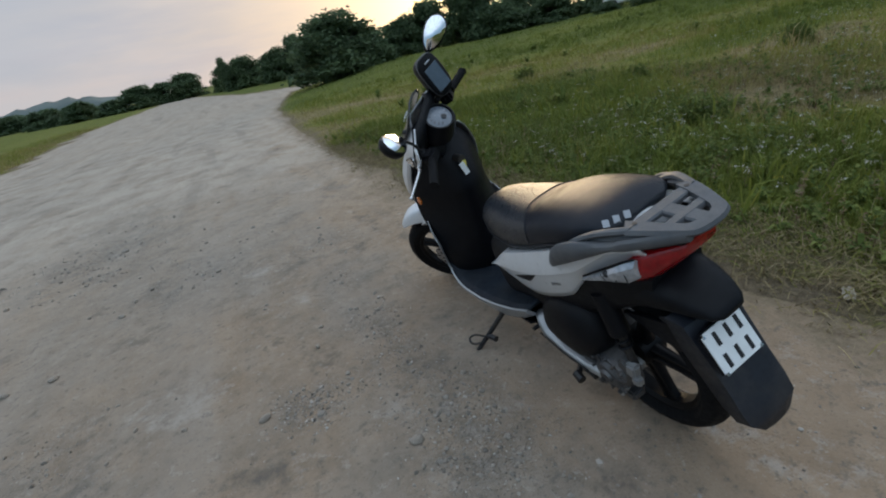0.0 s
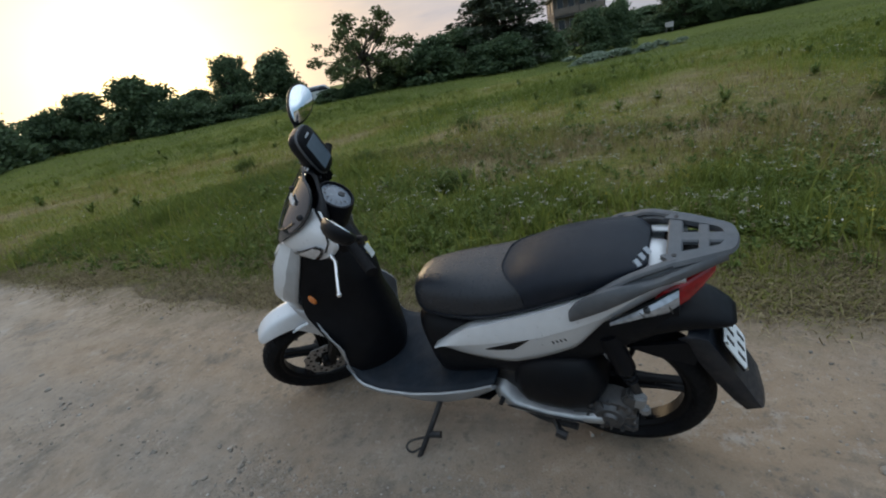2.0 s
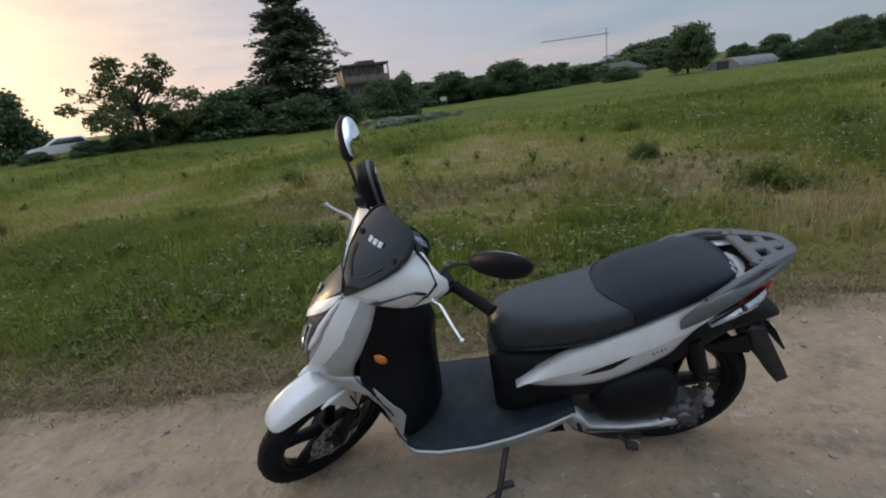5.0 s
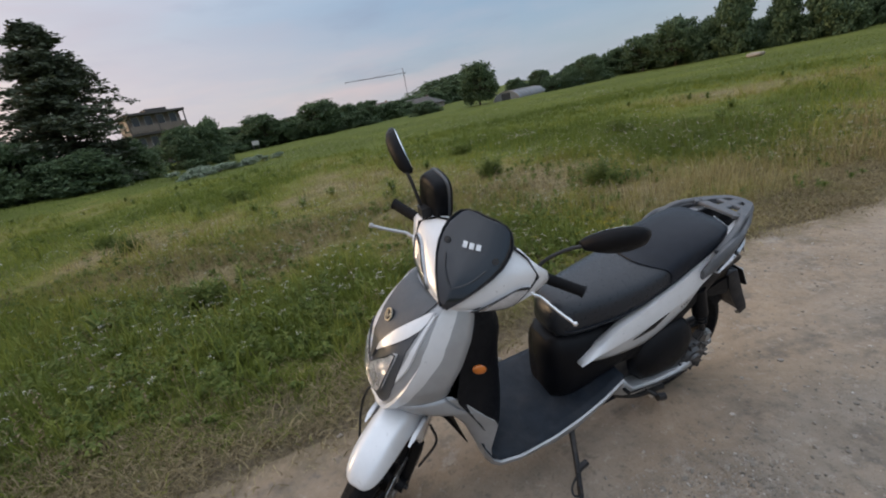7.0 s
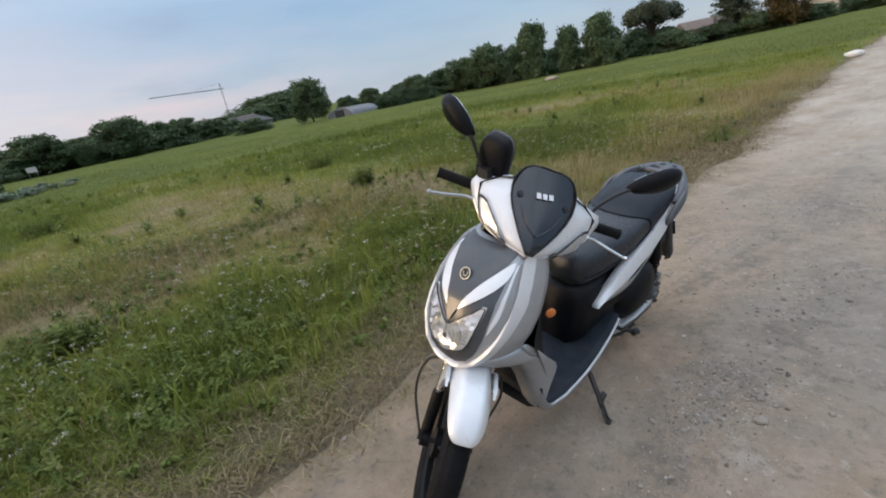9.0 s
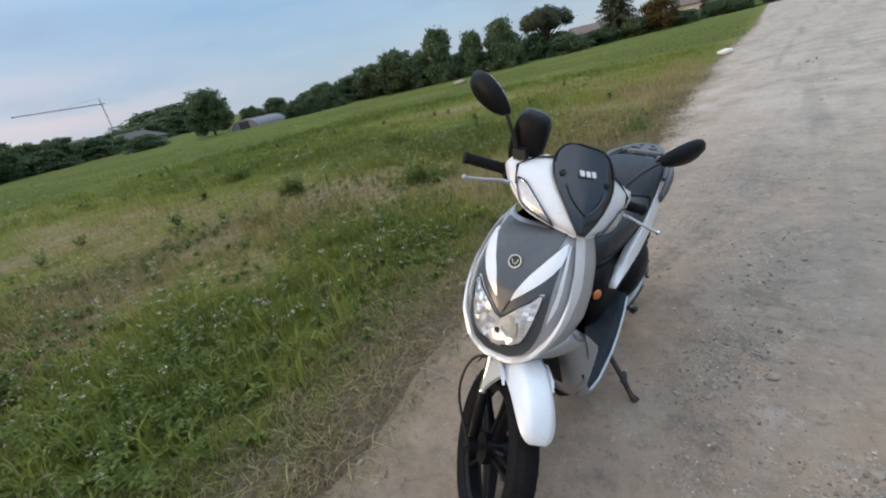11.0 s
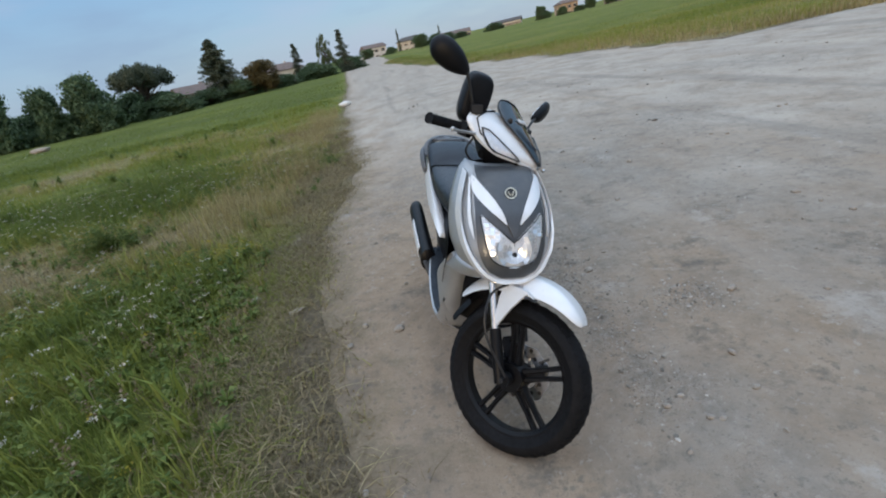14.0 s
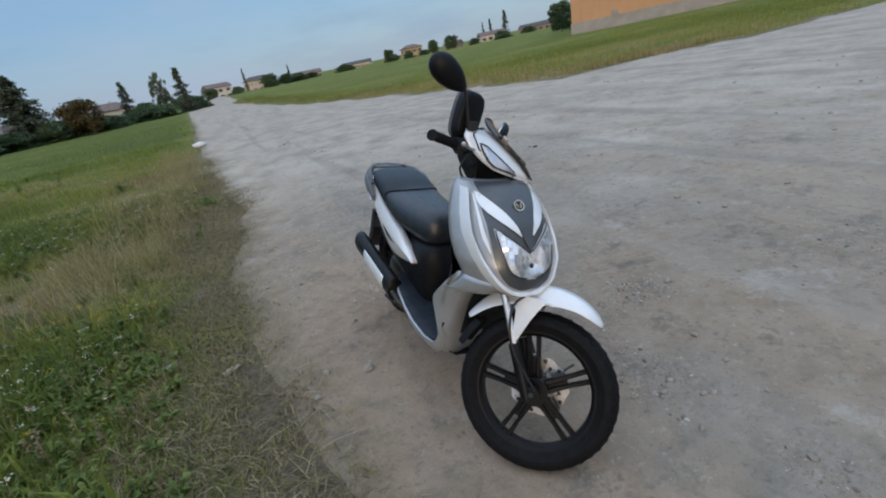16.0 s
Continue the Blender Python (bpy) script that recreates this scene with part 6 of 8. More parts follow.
tube(bm, [(-0.115, 0.27, 0.185), (0.115, 0.27, 0.185)], 0.012, 8)
tube(bm, [(-0.125, 0.20, 0.178), (-0.165, 0.17, 0.165)], 0.010, 8)
tube(bm, [(-0.165, 0.185, 0.168), (-0.170, 0.150, 0.160)], 0.016, 8)
part("centre_stand", bm, STEEL_DARK, scooter, "black centre stand, folded up")

# ---- handlebar group ----
COWL = [(0.985, 0.152, 1.062, 0.955), (1.000, 0.182, 1.070, 0.925), (1.030, 0.208, 1.050, 0.888), (1.060, 0.222, 1.020, 0.865), (1.085, 0.208, 0.985, 0.860), (1.100, 0.165, 0.960, 0.868), (1.125, 0.112, 0.922, 0.866)]


def cowl_y(x, z, off=0.0):
    w, f, b = lerp_table(COWL, z)
    k = min(1.0, abs(x) / (w + off + 1e-6))
    return f + off - (f + off - b) * k ** 1.4


bm = bmesh.new()
rings = []
for z in np.linspace(0.985, 1.125, 15):
    w, f, b = lerp_table(COWL, z)
    xs = [w * math.copysign(abs(u) ** 0.9, u) for u in np.linspace(-1, 1, 25)]
    rings.append([Vector((x, cowl_y(x, z), z)) for x in xs])
skin(bm, rings, closed=False)
cowl = part("handlebar_cowl", steered(bm), PEARL, scooter, "pale silver handlebar cowl", solid=0.005, smooth=50)
bm = bmesh.new()
rings = []
for z, w, y in ((0.955, 0.06, 0.93), (0.99, 0.135, 0.900), (1.03, 0.186, 0.865), (1.075, 0.196, 0.835), (1.11, 0.150, 0.825), (1.13, 0.10, 0.83)):
    rings.append([Vector((u * w, y + 0.05 * abs(u) ** 3 + 0.02 * (1 - u * u), z)) for u in np.linspace(-1, 1, 15)])
skin(bm, rings, closed=False)
part("cowl_back", steered(bm), BLACK_PL, cowl, "black rear face of the cowl", solid=0.004, smooth=60)
bm = bmesh.new()
skin(bm, [[Vector((x * w, y0 + (y1 - y0) * t, z)) for x, t in ((-1, 0.1), (-0.6, 1), (0.6, 1), (1, 0.1), (0.7, 0), (-0.7, 0))] for w, y0, y1, z in ((0.045, 0.90, 0.99, 0.88), (0.07, 0.88, 1.02, 0.945), (0.125, 0.89, 1.03, 0.984), (0.145, 0.90, 1.02, 1.000))])
part("cowl_neck", steered(bm), BLACK_PL, cowl, smooth=50)
# front indicators in the cowl's lower corners
for sgn in (-1, 1):
    bm = bmesh.new()
    grid = []
    for z in np.linspace(0.988, 1.052, 7):
        x0 = 0.070 + (z - 0.988) * 1.45
        x1 = lerp_table(COWL, z)[0] - 0.012 - (z - 0.988) * 0.35
        x0 = min(x0, x1 - 0.006)
        grid.append([Vector((sgn * x, cowl_y(x, z, 0.003) + 0.002, z)) for x in np.linspace(x0, x1, 7)])
    skin(bm, grid, closed=False)
    ind = part("front_indicator", steered(bm), REFLECTOR, cowl, "clear front indicator", solid=0.004)
    bm = bmesh.new()
    skin(bm, [[p + Vector((0, 0.006, 0)) for p in r] for r in grid], closed=False)
    part("lens", steered(bm), LENS, ind, solid=0.002)
    bm = bmesh.new()
    rim = grid[0] + [r[-1] for r in grid[1:]] + grid[-1][-2::-1] + [r[0] for r in grid[-2:0:-1]]
    tube(bm, [p + Vector((0, 0.005, 0)) for p in rim + rim[:1]], 0.0024, 6)
    part("bezel", steered(bm), LAMP_DARK, ind, "dark lamp bezel")
    # under-lip of the cowl
    bm = bmesh.new()
    tube(bm, curve_pts([(sgn * 0.004, cowl_y(0.004, 0.986), 0.985), (sgn * 0.075, cowl_y(0.075, 0.986), 0.984), (sgn * 0.145, cowl_y(0.142, 0.988), 0.986), (sgn * 0.198, cowl_y(0.196, 1.03), 1.026)], 4), 0.005, 6)
    part("cowl_lip", steered(bm), PEARL, cowl)

# short smoked screen, folded along its middle towards the tip
def screen_fall(x, z):
    k = min(1, max(0, (z - 1.02) / 0.10))
    return (1 - k) * 0.30 * abs(x) + k * 0.040 * (x / 0.116) ** 2


bm = bmesh.new()
rings = []
for z, w, y in ((1.000, 0.010, 1.080), (1.012, 0.022, 1.072), (1.03, 0.040, 1.058), (1.055, 0.064, 1.032), (1.08, 0.087, 1.000), (1.10, 0.100, 0.972), (1.12, 0.104, 0.944), (1.138, 0.101, 0.920), (1.154, 0.091, 0.900), (1.167, 0.079, 0.884), (1.177, 0.060, 0.872), (1.183, 0.033, 0.866)):
    rings.append([Vector((u * w, y - screen_fall(u * w, z), z)) for u in np.linspace(-1, 1, 15)])
skin(bm, rings, closed=False)
screen = part("windscreen", steered(bm), SMOKE, scooter, "short dark smoked windscreen", solid=0.005, smooth=24)
bm = bmesh.new()
tube(bm, [r[0] + Vector((0, 0.001, 0)) for r in rings] + [p + Vector((0, 0.0, 0.001)) for p in rings[-1][1:-1]] + [r[-1] + Vector((0, 0.001, 0)) for r in rings[::-1]], 0.0020, 6)
part("screen_edge", steered(bm), INK, screen)
SCREEN_LINE = [(r[7].z, r[7].y) for r in rings]


def on_screen(x, z, off):
    y = lerp_table(SCREEN_LINE, z)[0] - screen_fall(x, z)
    return Vector((x, y + off * 0.58, z + off * 0.81))


bm = bmesh.new()
for k in range(3):
    x, tilt = -0.026 + 0.019 * k, 0.004
    skin(bm, [[on_screen(x + dx + sx, 1.119 + dz - 0.10 * (x + dx), off) for dx, dz, sx in ((0, 0, 0), (0.013, 0, 0), (0.013, 0.010, tilt), (0, 0.010, tilt))] for off in (0.004, 0.0085)])
part("mark", steered(bm), DECAL, screen, "three pale blocks")
# folded ridge low on the screen
bm = bmesh.new()
for sgn in (-1, 1):
    tube(bm, [on_screen(sgn * x, z, 0.004) for x, z in ((0.0, 1.046), (0.022, 1.056), (0.044, 1.070), (0.062, 1.092))], 0.0022, 6)
part("ridge", steered(bm), SMOKE, screen)
for sgn in (-1, 1):
    bm = bmesh.new()
    disc(bm, (sgn * 0.075, 0.940, 1.112), 0.0095, 0.010, Vector((0, 0.7, 0.7)), 16)
    s = part("screen_screw", steered(bm), INK, screen)
    bm = bmesh.new()
    disc(bm, (sgn * 0.075, 0.945, 1.117), 0.0040, 0.004, Vector((0, 0.7, 0.7)), 10)
    part("screw_head", steered(bm), STEEL_DARK, s)

# instruments
bm = bmesh.new()
dm = Matrix.Translation((0, 0.828, 1.052)) @ Matrix.Rotation(radians(44), 4, "X")
skin(bm, [[dm @ Vector((math.cos(a) * 0.068 * k, math.sin(a) * 0.058 * k, h)) for a in (2 * math.pi * i / 28 for i in range(28))] for k, h in ((1.15, -0.07), (1.12, -0.01), (1.06, 0.016), (0.96, 0.018), (0.93, 0.006))])
dash = part("instrument_panel", steered(bm), BLACK_PL, scooter, "black instrument housing", smooth=40)
bm = bmesh.new()
skin(bm, [[dm @ Vector((math.cos(a) * 0.062 * k, math.sin(a) * 0.052 * k, h)) for a in (2 * math.pi * i / 28 for i in range(28))] for k, h in ((1.0, 0.010), (0.6, 0.017), (0.2, 0.019))])
part("dial", steered(bm), DIAL, dash, "pale blue-grey dial under glass", smooth=80)
bm = bmesh.new()
for i in range(11):
    a = radians(215 - 25 * i)
    box(bm, dm @ Vector((math.cos(a) * 0.046, math.sin(a) * 0.038, 0.0185)), (0.010, 0.0028, 0.001), Matrix.Rotation(radians(44), 4, "X") @ Matrix.Rotation(a, 4, "Z"))
disc(bm, dm @ Vector((0, -0.018, 0.020)), 0.012, 0.003, dm.to_3x3() @ Vector((0, 0, 1)), 14)
part("dial_marks", steered(bm), INK, dash)

# bar ends, levers, mirrors
for sgn in (-1, 1):
    bm = bmesh.new()
    tube(bm, [(sgn * 0.15, 0.850, 1.035), (sgn * 0.20, 0.832, 1.028)], 0.012, 10)
    bar_end = part("handlebar", steered(bm), STEEL_DARK, scooter)
    bm = bmesh.new()
    g0, g1 = Vector((sgn * 0.205, 0.832, 1.028)), Vector((sgn * 0.330, 0.802, 1.014))
    rr = []
    for k in range(15):
        c = g0.lerp(g1, k / 14)
        r = 0.0165 + (0.0012 if k % 2 else 0) + (0.003 if k in (0, 14) else 0)
        rr.append([c + Vector((0, math.cos(a) * r, math.sin(a) * r)) for a in (2 * math.pi * i / 12 for i in range(12))])
    skin(bm, rr)
    part("grip", steered(bm), RUBBER, bar_end, "ribbed black rubber grip")
    bm = bmesh.new()
    box(bm, (sgn * 0.178, 0.846, 1.028), (0.060, 0.055, 0.050), Matrix.Rotation(0.2 * sgn, 4, "Z"))
    bmesh.ops.bevel(bm, geom=bm.edges[:], offset=0.010, segments=2, affect="EDGES")
    part("switch_block", steered(bm), BLACK_PL, bar_end)
    bm = bmesh.new()
    tube(bm, curve_pts([(sgn * 0.165, 0.885, 1.030), (sgn * 0.200, 0.905, 1.022), (sgn * 0.225, 0.900, 1.018), (sgn * 0.280, 0.912, 1.010), (sgn * 0.335, 0.922, 1.004)], 5), 0.0062, 8, 0.0050)
    bmesh.ops.create_uvsphere(bm, u_segments=10, v_segments=6, radius=0.0085, matrix=Matrix.Translation((sgn * 0.338, 0.922, 1.004)))
    part("brake_lever", steered(bm), CHROME if sgn < 0 else SILVER, bar_end, "pale alloy brake lever", smooth=80)


def board(axis, normal, centre):
    """Axes of a flat thing in the scooter's frame: x across, y away from its face, z along its length."""
    z = Vector(axis).normalized()
    y = -(Vector(normal) - Vector(normal).project(z)).normalized()
    x = y.cross(z)
    m = Matrix((x, y, z)).transposed().to_4x4()
    return Matrix.Translation(centre) @ m


# mirrors
for sgn, centre, axis, normal in ((1, (0.186, 0.956, 1.318), (0.123, 0.0, 0.102), (-0.10, -0.90, 0.40)), (-1, (-0.278, 0.560, 1.094), (-0.085, -0.120, 0.022), (0.20, -0.78, 0.45))):
    mm = board(axis, normal, centre) @ Matrix.Diagonal((1, 1, 1.0 if sgn > 0 else 1.12, 1))
    shape = []
    for i in range(28):
        a = 2 * math.pi * i / 28
        c, s = math.cos(a), math.sin(a)
        shape.append((c * 0.043 * (1 + 0.30 * s - 0.12 * s * s), 0.078 * math.copysign(abs(s) ** 0.9, s)))
    foot = mm @ Vector((0, 0.010, -0.074))
    base = TURN_BAR @ Vector((sgn * 0.172, 0.868, 1.052))
    bm = bmesh.new()
    tube(bm, curve_pts([base, base.lerp(foot, 0.3) + Vector((0, 0, 0.022)), base.lerp(foot, 0.7) + Vector((0, 0, 0.016)), foot, mm @ Vector((0, 0.012, -0.045))], 5), 0.0056, 8)
    tube(bm, [base - Vector((0, 0, 0.012)), base + Vector((0, 0, 0.016))], 0.013, 10)
    stem = part("mirror", bm, INK, scooter, "black rear-view mirror on a bent stem")
    bm = bmesh.new()
    skin(bm, [[mm @ Vector((x * k, y, z * k)) for x, z in shape] for k, y in ((0.965, -0.008), (1.03, -0.003), (1.02, 0.006), (0.90, 0.020), (0.62, 0.030), (0.25, 0.034))])
    part("mirror_shell", bm, BLACK_PL, stem, smooth=60)
    bm = bmesh.new()
    bm.faces.new([bm.verts.new(mm @ Vector((x * 0.92, -0.0095, z * 0.92))) for x, z in shape])
    part("mirror_glass", bm, MIRROR, stem, "mirror glass", solid=0.001)

# zipped navigation case on a clamp at the right
cm = board((-0.045, 0.0, 0.152), (0.14, -0.96, 0.10), (0.088, 0.902, 1.184))
outline = []
for i in range(32):
    a = 2 * math.pi * i / 32
    c, s = math.cos(a), math.sin(a)
    outline.append((0.052 * math.copysign(abs(c) ** 0.6, c) * (1 + 0.05 * s), 0.086 * math.copysign(abs(s) ** 0.62, s)))
bm = bmesh.new()
skin(bm, [[cm @ Vector((x * k, y, z * k)) for x, z in outline] for k, y in ((0.90, -0.026), (0.985, -0.022), (1.0, -0.008), (0.98, 0.016), (0.92, 0.028), (0.78, 0.033))])
case = part("phone_case", bm, BLACK_PL, scooter, "black zipped phone case on the handlebar", smooth=50)
bm = bmesh.new()
rings = [[cm @ Vector((x * k, y, z * k)) for k, y in ((0.985, -0.016), (1.03, -0.013), (1.03, -0.008), (0.985, -0.005))] for x, z in outline]
skin(bm, rings + [rings[0]], caps=(False, False))
part("zip", bm, RACK_GREY, case, "grey zip")
bm = bmesh.new()
box(bm, (0, -0.0275, -0.010), (0.070, 0.003, 0.104))
bmesh.ops.bevel(bm, geom=bm.edges[:], offset=0.001, segments=1, affect="EDGES")
bm.transform(cm)
part("window", bm, SCREEN_GLASS, case, "blue-grey clear window")
bm = bmesh.new()
box(bm, (0, -0.0275, 0.060), (0.026, 0.002, 0.005))
bm.transform(cm)
part("mark", bm, DECAL, case)
bm = bmesh.new()
hold = TURN_BAR @ Vector((0.150, 0.860, 1.055))
tube(bm, [cm @ Vector((0, 0.030, -0.02)), cm @ Vector((0, 0.045, -0.05)), hold], 0.012, 10)
box(bm, cm @ Vector((0, 0.042, -0.03)), (0.040, 0.035, 0.030))
tube(bm, [TURN_BAR @ Vector((0.115, 0.86, 1.06)), TURN_BAR @ Vector((0.185, 0.855, 1.055))], 0.011, 8)
part("clamp", bm, INK, case)

# cables
for pts, r in (([(0.16, 0.88, 1.02), (0.14, 0.85, 0.96), (0.06, 0.86, 0.92)], 0.004), ([(0.088, 1.20, 0.60), (0.16, 1.18, 0.54), (0.165, 1.22, 0.42), (0.10, 1.32, 0.30)], 0.0045), ([(-0.085, 1.20, 0.58), (-0.12, 1.20, 0.48), (-0.10, 1.26, 0.38)], 0.0045)):
    bm = bmesh.new()
    tube(bm, curve_pts(pts, 7), r, 7)
    part("cable", steered(bm), INK, scooter, "black cable")

# ---- houses and other far things ----
PLASTER = surface("pale_plaster", (0.42, 0.385, 0.34), 0.9, vary=0.12, scale=0.6)
PLASTER_WHITE = surface("white_plaster", (0.52, 0.49, 0.46), 0.9, vary=0.10, scale=0.6)
PLASTER_OCHRE = surface("ochre_plaster", (0.40, 0.28, 0.18), 0.9, vary=0.12, scale=0.5)
PLASTER_ROSE = surface("rose_plaster", (0.25, 0.20, 0.175), 0.9, vary=0.12, scale=0.6)
CONCRETE = surface("grey_concrete", (0.28, 0.265, 0.25), 0.9, vary=0.15, scale=0.8)
ROOF_TILE = surface("red_roof_tiles", (0.130, 0.096, 0.084), 0.9, vary=0.25, scale=2.0)
ROOF_GREY = surface("weathered_roof", (0.068, 0.061, 0.058), 0.9, vary=0.25, scale=2.0)
PANE = surface("dark_window_glass", (0.03, 0.035, 0.045), 0.15, vary=0.2)
SHUTTER = surface("wooden_shutter", (0.16, 0.11, 0.075), 0.7, vary=0.2)
ORANGE_WALL = surface("orange_cladding", (0.44, 0.265, 0.145), 0.8, vary=0.06, scale=0.5)
CAR_WHITE = surface("white_car_paint", (0.72, 0.73, 0.74), 0.3, vary=0.03, coat=0.5)
TUNNEL = surface("polythene_cover", (0.14, 0.15, 0.16), 0.5, vary=0.15, scale=1.0)
TUNNEL_GREEN = surface("green_net_cover", (0.20, 0.38, 0.30), 0.7, vary=0.15, scale=1.0)
CRANE_PAINT = surface("crane_paint", (0.17, 0.15, 0.15), 0.6)


def prism(bm, w, d, z0, z1, ridge=0.0, over=0.0, hip=0.0, x=0.0, y=0.0):
    """A box w by d from z0 to z1, or a roof of two slopes (hipped by hip) with ridge metres of rise."""
    a, b = w / 2 + over, d / 2 + over
    if not ridge:
        box(bm, (x, y, (z0 + z1) / 2), (w + 2 * over, d + 2 * over, z1 - z0))
        return
    lo = [bm.verts.new((x + i * a, y + j * b, z0 + k)) for k in (0, 0.18) for i, j in ((-1, -1), (1, -1), (1, 1), (-1, 1))]
    r = [bm.verts.new((x - a + hip, y, z0 + 0.18 + ridge)), bm.verts.new((x + a - hip, y, z0 + 0.18 + ridge))]
    bm.faces.new(lo[:4][::-1])
    for i in range(4):
        j = (i + 1) % 4
        bm.faces.new((lo[i], lo[j], lo[4 + j], lo[4 + i]))
    bm.faces.new((lo[4], lo[5], r[1], r[0]))
    bm.faces.new((lo[6], lo[7], r[0], r[1]))
    bm.faces.new((lo[5], lo[6], r[1]))
    bm.faces.new((lo[7], lo[4], r[0]))


def opening(parent, x, y, z, w, h, face, shutters=True):
    """A window on a wall: frame, dark pane and shutters. face is 'y' for the front, 'x' for a gable."""
    def lay(px, pz, sx, sz, out, thick):
        b = bmesh.new()
        if face == "y":
            box(b, (x + px, y - out, z + pz), (sx, thick, sz))
        else:
            box(b, (x - out, y + px, z + pz), (thick, sx, sz))
        return b
    win = part("window", lay(0, 0, w + 0.16, h + 0.16, 0.02, 0.06), PLASTER_WHITE, parent)
    part("pane", lay(0, 0, w, h, 0.055, 0.02), PANE, win)
    if shutters:
        for s in (-1, 1):
            part("shutter", lay(s * (w * 0.75 + 0.08), 0, w * 0.5, h, 0.05, 0.05), SHUTTER, win)


def house(x, y, w, d, storeys, wall, roof, yaw, label, ridge=1.5, hip=0.0, wins=3, chimney=True, sink=0.4):
    ob = tagged(new("house"), label, "house", group="houses beyond the meadow")
    H = 2.9 * storeys + 0.2
    bm = bmesh.new()
    prism(bm, w, d, 0, H)
    if not hip:
        for s in (-1, 1):
            g = [bm.verts.new((s * w / 2, -d / 2, H)), bm.verts.new((s * w / 2, d / 2, H)), bm.verts.new((s * w / 2, 0, H + ridge))]
            bm.faces.new(g)
    part("wall", bm, wall, ob)
    bm = bmesh.new()
    prism(bm, w, d, H, H, ridge, 0.5, hip)
    rf = part("roof", bm, roof, ob, smooth=20)
    if chimney:
        bm = bmesh.new()
        box(bm, (w * 0.22, d * 0.12, H + ridge * 0.9), (0.6, 0.5, 1.4))
        part("chimney", bm, wall, rf)
    for s in range(storeys):
        for k in range(wins):
            opening(ob, -w / 2 + w * (k + 0.5) / wins, -d / 2, 1.55 + 2.9 * s, 1.0, 1.35, "y")
        for k in range(max(1, wins - 1)):
            opening(ob, -w / 2, -d / 2 + d * (k + 0.5) / max(1, wins - 1), 1.55 + 2.9 * s, 0.9, 1.35, "x", False)
    bm = bmesh.new()
    box(bm, (w * 0.08, -d / 2 - 0.03, 1.05), (1.0, 0.08, 2.1))
    part("door", bm, SHUTTER, ob)
    ob.matrix_world = pose(x, y, float(ground_z(x, y)) - sink, 0, 0, yaw)
    return ob


def facing(x, y, off=0.0):
    """The yaw that turns a front towards the middle of the place."""
    return math.degrees(math.atan2(y, x)) - 90 + 180 + 180 + off


house(124, -29, 11, 9, 1, PLASTER_OCHRE, ROOF_TILE, facing(124, -29, 12), "low ochre house with a red tiled roof", 2.0, 3.0, 3, True, 1.2)
house(121, -39, 12, 9, 1, PLASTER_ROSE, ROOF_GREY, facing(121, -39, -20), "rose house with a broad weathered roof", 2.0, 3.5, 4, True, 2.0)
house(36, -101, 8, 7, 1, PLASTER_ROSE, ROOF_TILE, facing(36, -101, 20), "small rose house among the trees", 1.6, 0.0, 2, True, 1.2)
house(41, -84, 6, 5, 1, PLASTER_WHITE, ROOF_GREY, facing(41, -84, -15), "low white shed behind the tree belt", 0.9, 0.0, 2, False, 0.9)
house(22.5, -123, 9, 7, 1, PLASTER_WHITE, ROOF_TILE, facing(22, -123, 15), "low white house beyond the meadow", 1.6, 2.0, 3)
house(-3, -273, 12, 9, 2, PLASTER_WHITE, ROOF_TILE, facing(-3, -273, 20), "white two-storey house at the end of the road", 2.0, 0.0, 3, True, 1.6)
house(-25, -282, 14, 10, 2, PLASTER, ROOF_GREY, facing(-25, -282, -12), "pale plastered house with a grey roof", 2.2, 3.0, 4, True, 1.8)
house(-56, -307, 18, 9, 1, PLASTER, ROOF_TILE, facing(-56, -307, 8), "long low building under a red roof", 2.2, 0.0, 8, False, 1.0)
house(-96, -329, 20, 9, 1, PLASTER_WHITE, ROOF_GREY, facing(-96, -329, -6), "long pale row of low houses", 2.0, 0.0, 9, False, 1.0)
house(-102, -242, 9, 8, 2, PLASTER_OCHRE, ROOF_TILE, facing(-102, -242, 25), "ochre two-storey house among trees", 1.6, 2.5, 3, True, 1.6)
house(-122, -231, 8, 7, 1, PLASTER_ROSE, ROOF_TILE, facing(-122, -231, -18), "small rose house beside the trees", 1.4, 0.0, 2, True, 1.0)
house(-136, -215, 13, 8, 1, PLASTER_WHITE, ROOF_TILE, facing(-136, -215, 14), "white bungalow with a red tiled roof", 1.8, 0.0, 4, True, 0.6)
house(-180, -236, 18, 10, 1, PLASTER_ROSE, ROOF_GREY, facing(-180, -236, -10), "low rose farm building", 2.0, 0.0, 5, False, 1.0)

